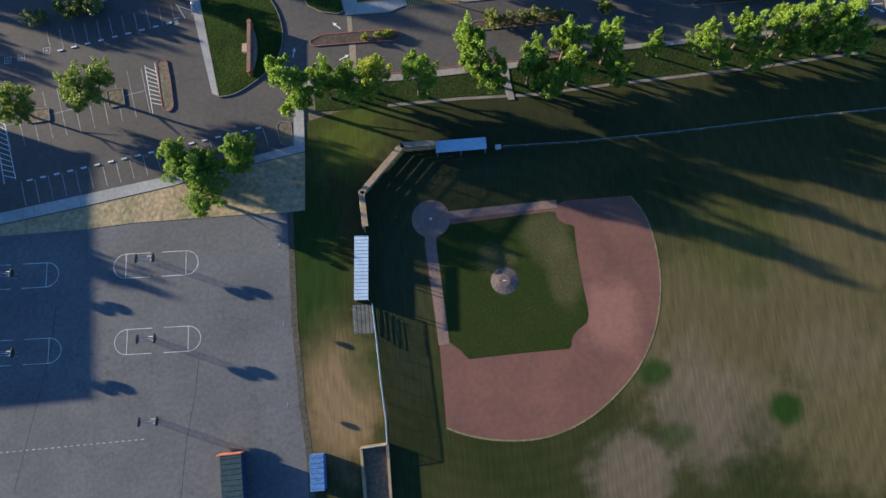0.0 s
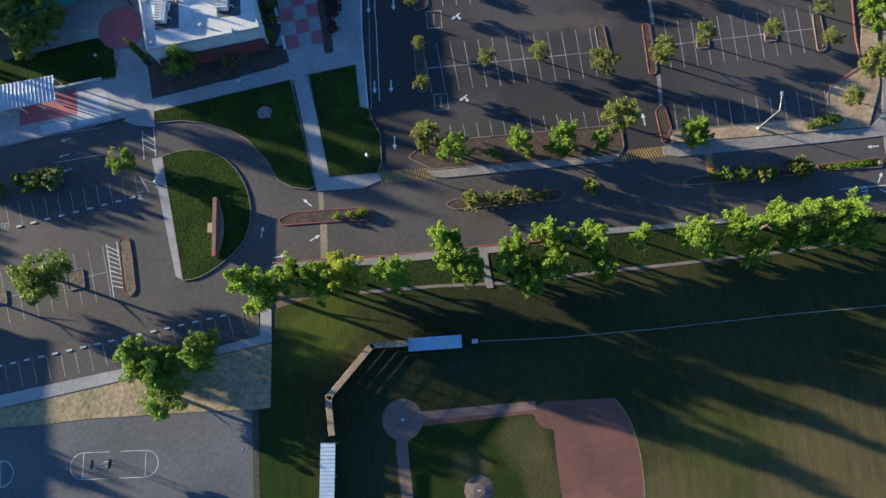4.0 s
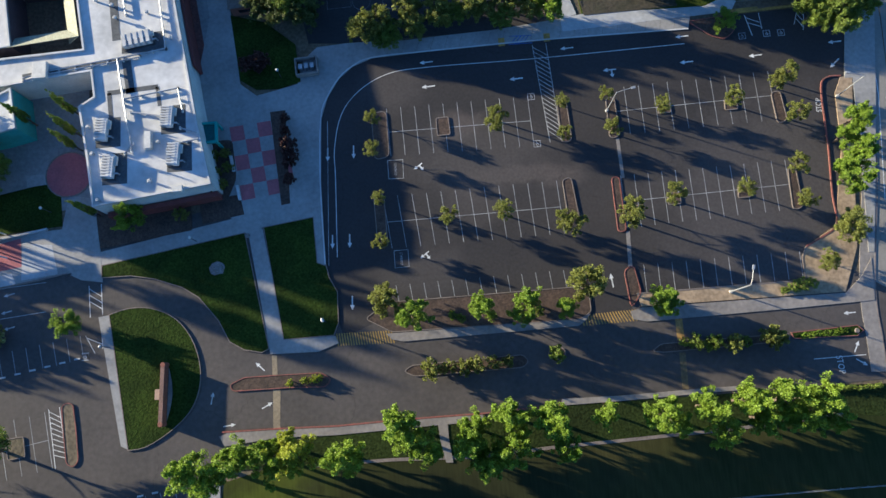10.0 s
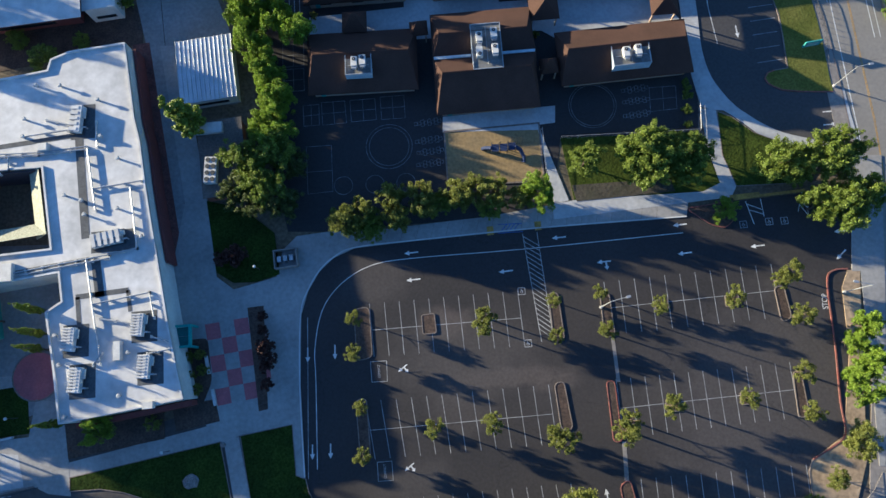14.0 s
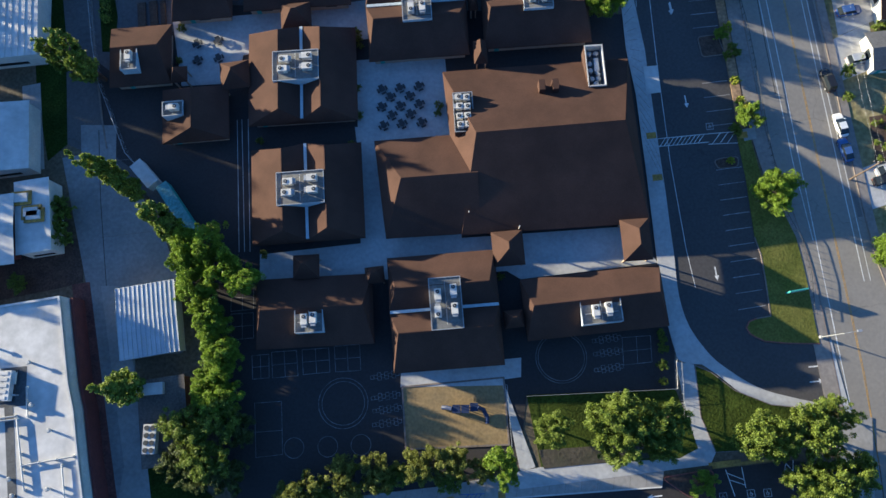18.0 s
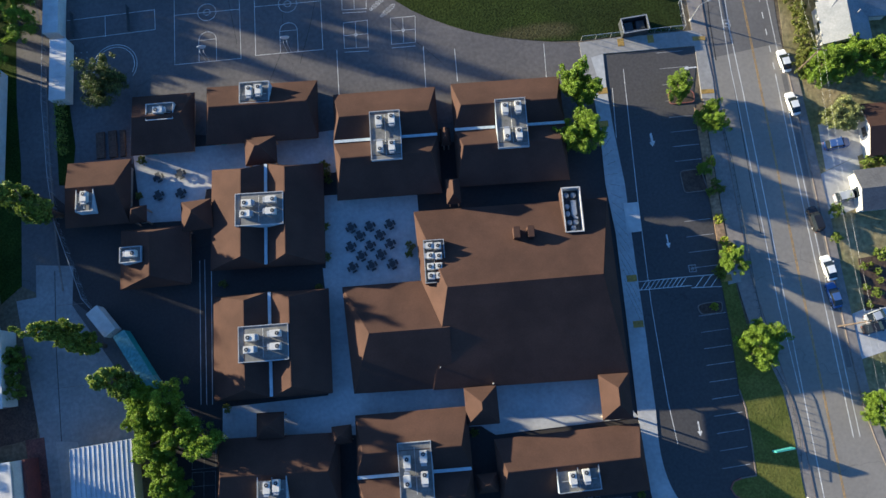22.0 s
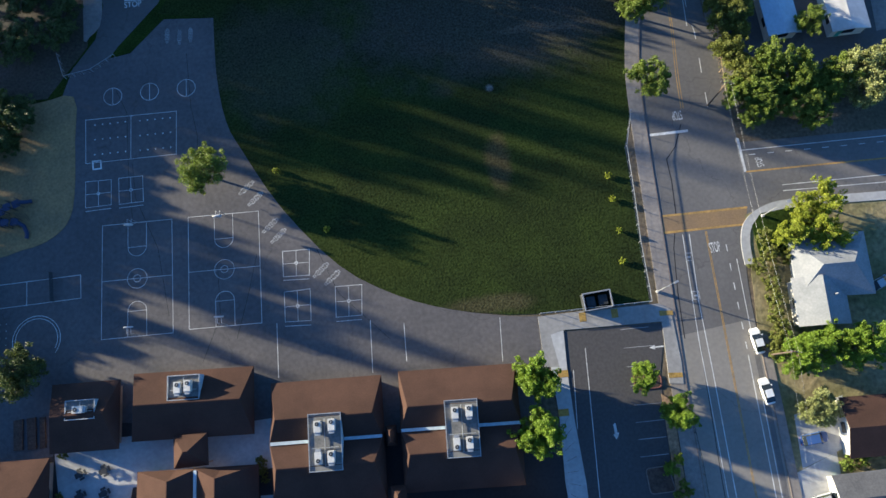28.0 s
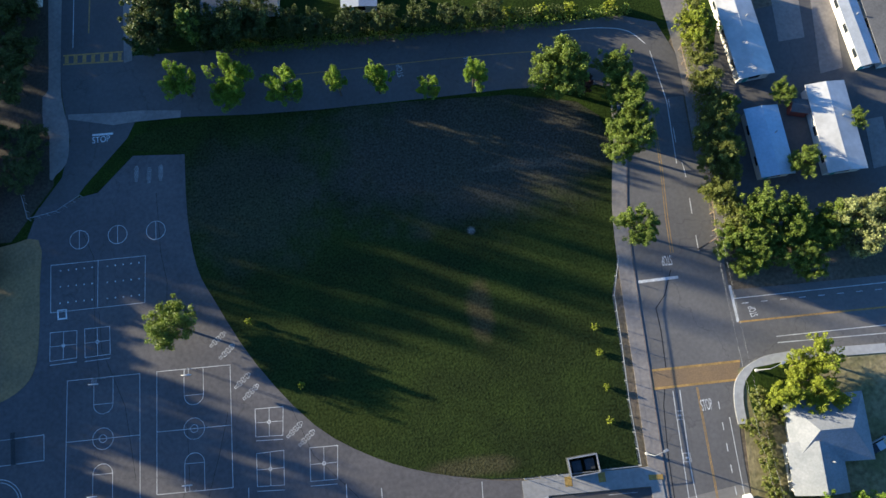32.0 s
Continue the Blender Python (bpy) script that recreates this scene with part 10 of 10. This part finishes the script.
fence("street_fence", [(110.0, 303.8), (110.5, 291.9), (110.2, 277.3), (109.5, 264.5)], 1.9, 3.0, M_WOODF, "timber fence of the mobile home park", 0.06, 8)
fence("road_gate", [(-16.3, 288.8), (-14.9, 283.8), (-9.7, 284.7), (-5.3, 287.3)], 1.3, 2.0, M_STEEL, "grey metal road gate", 0.045, 3)


# ---- vehicles ----
PAINTS = {}


def car(p, deg, colour, label, tall=False):
    b = empty("car", p[0], p[1], label, "car", rz=deg, group="cars on the street")
    key = tuple(colour)
    if key not in PAINTS:
        m = mat("car_paint", key, tuple(0.9 * c for c in key), rough=0.25, fine=0.5, var=0.03, bump=0, spec=0.6)
        PAINTS[key] = m
    L, W, H = (4.7, 1.85, 1.75) if tall else (4.55, 1.78, 1.42)
    sect = [(-L / 2, 0.55, 0.62), (-L / 2 + 0.08, 0.78, 0.80), (-L * 0.30, 0.96, 0.97), (0.0, 0.97, 1.0), (L * 0.22, 0.92, 1.0), (L * 0.42, 0.80, 0.92), (L / 2, 0.62, 0.70)]
    bm = bmesh.new()
    rings = []
    for x, z, k in sect:
        y = W / 2 * k
        rings.append([bm.verts.new(q) for q in ((x, -y, 0.28), (x, -y, z * 0.8), (x, -y * 0.9, z), (x, y * 0.9, z), (x, y, z * 0.8), (x, y, 0.28))])
    for r0, r1 in zip(rings, rings[1:]):
        for k in range(6):
            bm.faces.new((r0[k], r0[(k + 1) % 6], r1[(k + 1) % 6], r1[k]))
    bm.faces.new(rings[0][::-1])
    bm.faces.new(rings[-1])
    bmesh.ops.recalc_face_normals(bm, faces=bm.faces[:])
    body = part("body", bm, PAINTS[key], b)
    x0, x1, x2, x3 = (-L * 0.46, -L * 0.38, L * 0.10, L * 0.26) if tall else (-L * 0.42, -L * 0.22, L * 0.06, L * 0.25)
    bm = bmesh.new()
    lo = [bm.verts.new(q) for q in ((x0, -W * 0.44, 0.94), (x3, -W * 0.44, 0.92), (x3, W * 0.44, 0.92), (x0, W * 0.44, 0.94))]
    hi = [bm.verts.new(q) for q in ((x1, -W * 0.36, H - 0.03), (x2, -W * 0.36, H - 0.03), (x2, W * 0.36, H - 0.03), (x1, W * 0.36, H - 0.03))]
    lo, hi = [[tuple(v.co) for v in r] for r in (lo, hi)]
    bm.free()
    for k, nm in enumerate(("side_window", "windscreen", "side_window", "rear_window")):
        link(nm, [lo[k], lo[(k + 1) % 4], hi[(k + 1) % 4], hi[k]], [(0, 1, 2, 3)], M_GLASS, body)
    box("roof", x1 - 0.02, x2 + 0.02, -W * 0.37, W * 0.37, H - 0.03, H + 0.02, PAINTS[key], body, 0.02)
    for sx in (-L * 0.31, L * 0.31):
        for sy in (-1, 1):
            bm = bmesh.new()
            tube(bm, [(sx, sy * (W / 2 - 0.2), 0.33), (sx, sy * (W / 2 + 0.01), 0.33)], 0.33, 14)
            w = part("wheel", bm, M_RUBBER, b)
            bm = bmesh.new()
            tube(bm, [(sx, sy * (W / 2 + 0.01), 0.33), (sx, sy * (W / 2 + 0.03), 0.33)], 0.19, 10)
            part("rim", bm, M_STEEL, w)
    for sy in (-1, 1):
        box("headlight", L / 2 - 0.12, L / 2 - 0.02, *sorted((sy * W * 0.2, sy * W * 0.38)), 0.5, 0.62, M_ROOFW, body)
        box("tail_light", -L / 2 - 0.01, -L / 2 + 0.05, *sorted((sy * W * 0.2, sy * W * 0.4)), 0.5, 0.66, M_REDKERB, body)
        box("mirror", L * 0.17, L * 0.2 + 0.1, *sorted((sy * W * 0.47, sy * W * 0.58)), 0.9, 1.05, PAINTS[key], body)


WHITE, BLACK, NAVY, SILVER = (0.75, 0.75, 0.74), (0.02, 0.02, 0.022), (0.06, 0.12, 0.30), (0.42, 0.44, 0.47)
car((106.8, 220.2), 97, WHITE, "white car parked at the kerb")
car((106.7, 211.6), 98, WHITE, "white car parked at the kerb beside a drive")
car((106.8, 180.7), 98, WHITE, "white car parked at the kerb behind another")
car((106.7, 175.9), 98, NAVY, "dark blue car parked at the kerb")
car((106.3, 189.6), 98, BLACK, "black tall car parked at the kerb", True)
car((113.0, 203.1), 5, NAVY, "dark blue car on a driveway", True)
car((112.8, 193.3), 8, SILVER, "silver tall car on a driveway", True)
car((113.3, 171.7), 15, SILVER, "silver car on a driveway")
car((112.5, 169.8), 10, BLACK, "black car on a driveway")
car((130.3, 228.0), 20, SILVER, "silver car beside a house")


# ---- houses ----
def house(corners, h, rise, axis, roofm, wallm, label, name="house", cat="house"):
    mid, w, d, a = frame_of(corners)
    b = empty(name, mid.x, mid.y, label, cat, rz=a)
    walls(b, w, d, h, wallm, 0.45)
    hh = (d if axis == "x" else w) / 2
    along = (w if axis == "x" else d) / 2
    roof_prism("roof", [(-hh, h - 0.05), (0, h + rise), (hh, h - 0.05)], along, axis, roofm, b, 0.15)
    for s in (-1, 1):
        e = s * (along - 0.5)
        v = [(e, -hh * 0.92, h - 0.1), (e, hh * 0.92, h - 0.1), (e, 0, h + rise * 0.93)]
        if axis == "y":
            v = [(y, x, z) for x, y, z in v]
        v2 = [(x - (s * 0.15 if axis == "x" else 0), y - (s * 0.15 if axis == "y" else 0), z) for x, y, z in v]
        link("gable", v + v2, [(0, 1, 2), (5, 4, 3), (0, 3, 4, 1), (1, 4, 5, 2), (2, 5, 3, 0)], wallm, b)
    bm = bmesh.new()
    tube(bm, [(w * 0.2, d * 0.1, h), (w * 0.2, d * 0.1, h + rise + 0.5)], 0.12, 6)
    part("vent_pipe", bm, M_STEEL, b)
    return b


M_PALE = mat("pale_grey_shingles", (0.27, 0.275, 0.285), (0.21, 0.22, 0.23), big=0.3, fine=3.0, var=0.12)
M_GREYR = mat("dark_grey_roof", (0.12, 0.12, 0.125), (0.09, 0.09, 0.095), big=0.3, fine=3.0, var=0.15)
wing_c = [(113.9, 230.2), (122.9, 229.8), (122.3, 221.4), (113.2, 221.7)]
ch = house(wing_c, 2.8, 1.9, "y", M_PALE, M_WALLW, "house with a pale grey hipped roof and a gabled wing")
mid, w, d, a = frame_of(wing_c)
hip_block("main_roof", [(114.6, 237.0), (128.0, 237.1), (127.6, 226.0), (114.2, 226.6)], (118.6, 231.7), (123.9, 231.6), 2.85, 5.2, ch, mid, a, None, M_PALE, M_WALLW, "pale grey hip roof")
house([(118.0, 209.3), (132.9, 209.1), (131.3, 199.2), (116.5, 199.7)], 2.8, 1.6, "x", M_SHINGLE, M_WALLW, "house with a brown roof and white porch")
house([(113.5, 197.2), (126.2, 197.5), (125.3, 189.8), (113.6, 189.8)], 2.8, 1.2, "x", M_GREYR, M_WALLW, "house with a dark grey roof")
house([(118.3, 315.6), (124.7, 316.0), (125.3, 295.9), (118.1, 295.1)], 2.9, 0.5, "y", M_ROOFW, M_WALLW, "long white mobile home", "mobile_home")
house([(119.4, 289.3), (125.6, 289.5), (124.9, 276.1), (118.5, 275.8)], 2.9, 0.5, "y", M_ROOFBLUE, M_WALLW, "white mobile home with a pale roof", "mobile_home")
house([(131.1, 292.7), (138.8, 292.9), (137.9, 275.5), (130.9, 275.4)], 2.9, 0.5, "y", M_ROOFW, M_WALLW, "long white mobile home beside trees", "mobile_home")
house([(142.1, 312.6), (145.7, 312.8), (144.3, 295.7), (140.6, 295.2)], 2.7, 0.3, "y", M_METAL, M_WALLW, "white metal awning of a mobile home", "awning")
house([(146.3, 313.4), (157.1, 314.5), (155.3, 295.6), (144.7, 295.4)], 2.9, 0.6, "y", M_GREYR, M_WALLW, "mobile home with a dark grey roof", "mobile_home")
house([(18.6, 327.7), (34.2, 327.1), (34.2, 319.9), (19.5, 320.9)], 2.8, 1.0, "x", M_PALE, M_WALLW, "pale roofed house behind trees")
house([(46.3, 325.6), (53.4, 325.2), (53.3, 318.6), (46.2, 318.9)], 2.8, 0.4, "y", M_METAL, M_WALLW, "metal roofed outbuilding behind trees", "outbuilding")
house([(-25.1, 336.9), (-13.9, 336.8), (-12.5, 327.8), (-23.7, 327.9)], 2.8, 1.0, "x", M_GREYR, M_WALLW, "dark roofed house behind trees")
sc = (129.6, 289.0)
sh = empty("garden_shed", sc[0], sc[1], "small dark red garden shed", "shed", rz=-15)
box("body", -1.6, 1.6, -1.2, 1.2, 0, 2.2, M_REDWALL, sh)
roof_prism("roof", [(-1.4, 2.2), (0, 2.8), (1.4, 2.2)], 1.8, "x", M_GREYR, sh, 0.1)
gs = (92.7, 151.3)
sn = empty("school_sign", gs[0], gs[1], "teal double sided sign board on the verge", "sign", rz=5)
box("panel", -1.6, 1.6, -0.15, 0.15, 0.6, 2.4, M_TEAL, sn, 0.04)
for k in (-1.2, 1.2):
    box("post", k - 0.1, k + 0.1, -0.1, 0.1, 0.1, 0.6, M_DARK, sn)
for k in range(3):
    box("plain_bar", -1.2, 1.0, -0.17, -0.15, 1.0 + 0.4 * k, 1.15 + 0.4 * k, M_ROOFW, sn)

# unseen block beyond the west edge, added for the shadow across the playground; its look is invented
bl = empty("west_block", -130.6, 38.8, "unseen block added west of the playground to cast its shadow", "school building")
box("wall", -23.4, 23.4, -20.0, 23.4, 0, 7.8, M_WALLW, bl)
box("roof", -24, 24, -20.6, 24, 7.8, 8.0, M_ROOFW, bl)
for a4 in ((-24, 24, -20.6, -20.3), (-24, 24, 23.7, 24), (-24, -23.7, -20.3, 23.7), (23.7, 24, -20.3, 23.7)):
    box("parapet", *a4, 8.0, 8.25, M_WALLW, bl)
for k in range(11):
    for z in (1.0, 4.6):
        box("window", -21.5 + 4 * k, -18.9 + 4 * k, -20.03, -19.99, z, z + 1.7, M_GLASS, bl)
        box("window", 23.39, 23.43, -18.6 + 3.8 * k, -16.2 + 3.8 * k, z, z + 1.7, M_GLASS, bl)
for k in range(5):
    hvac_unit(bl, -16 + 8 * k, 2 + 5 * (k % 2), 8.0)
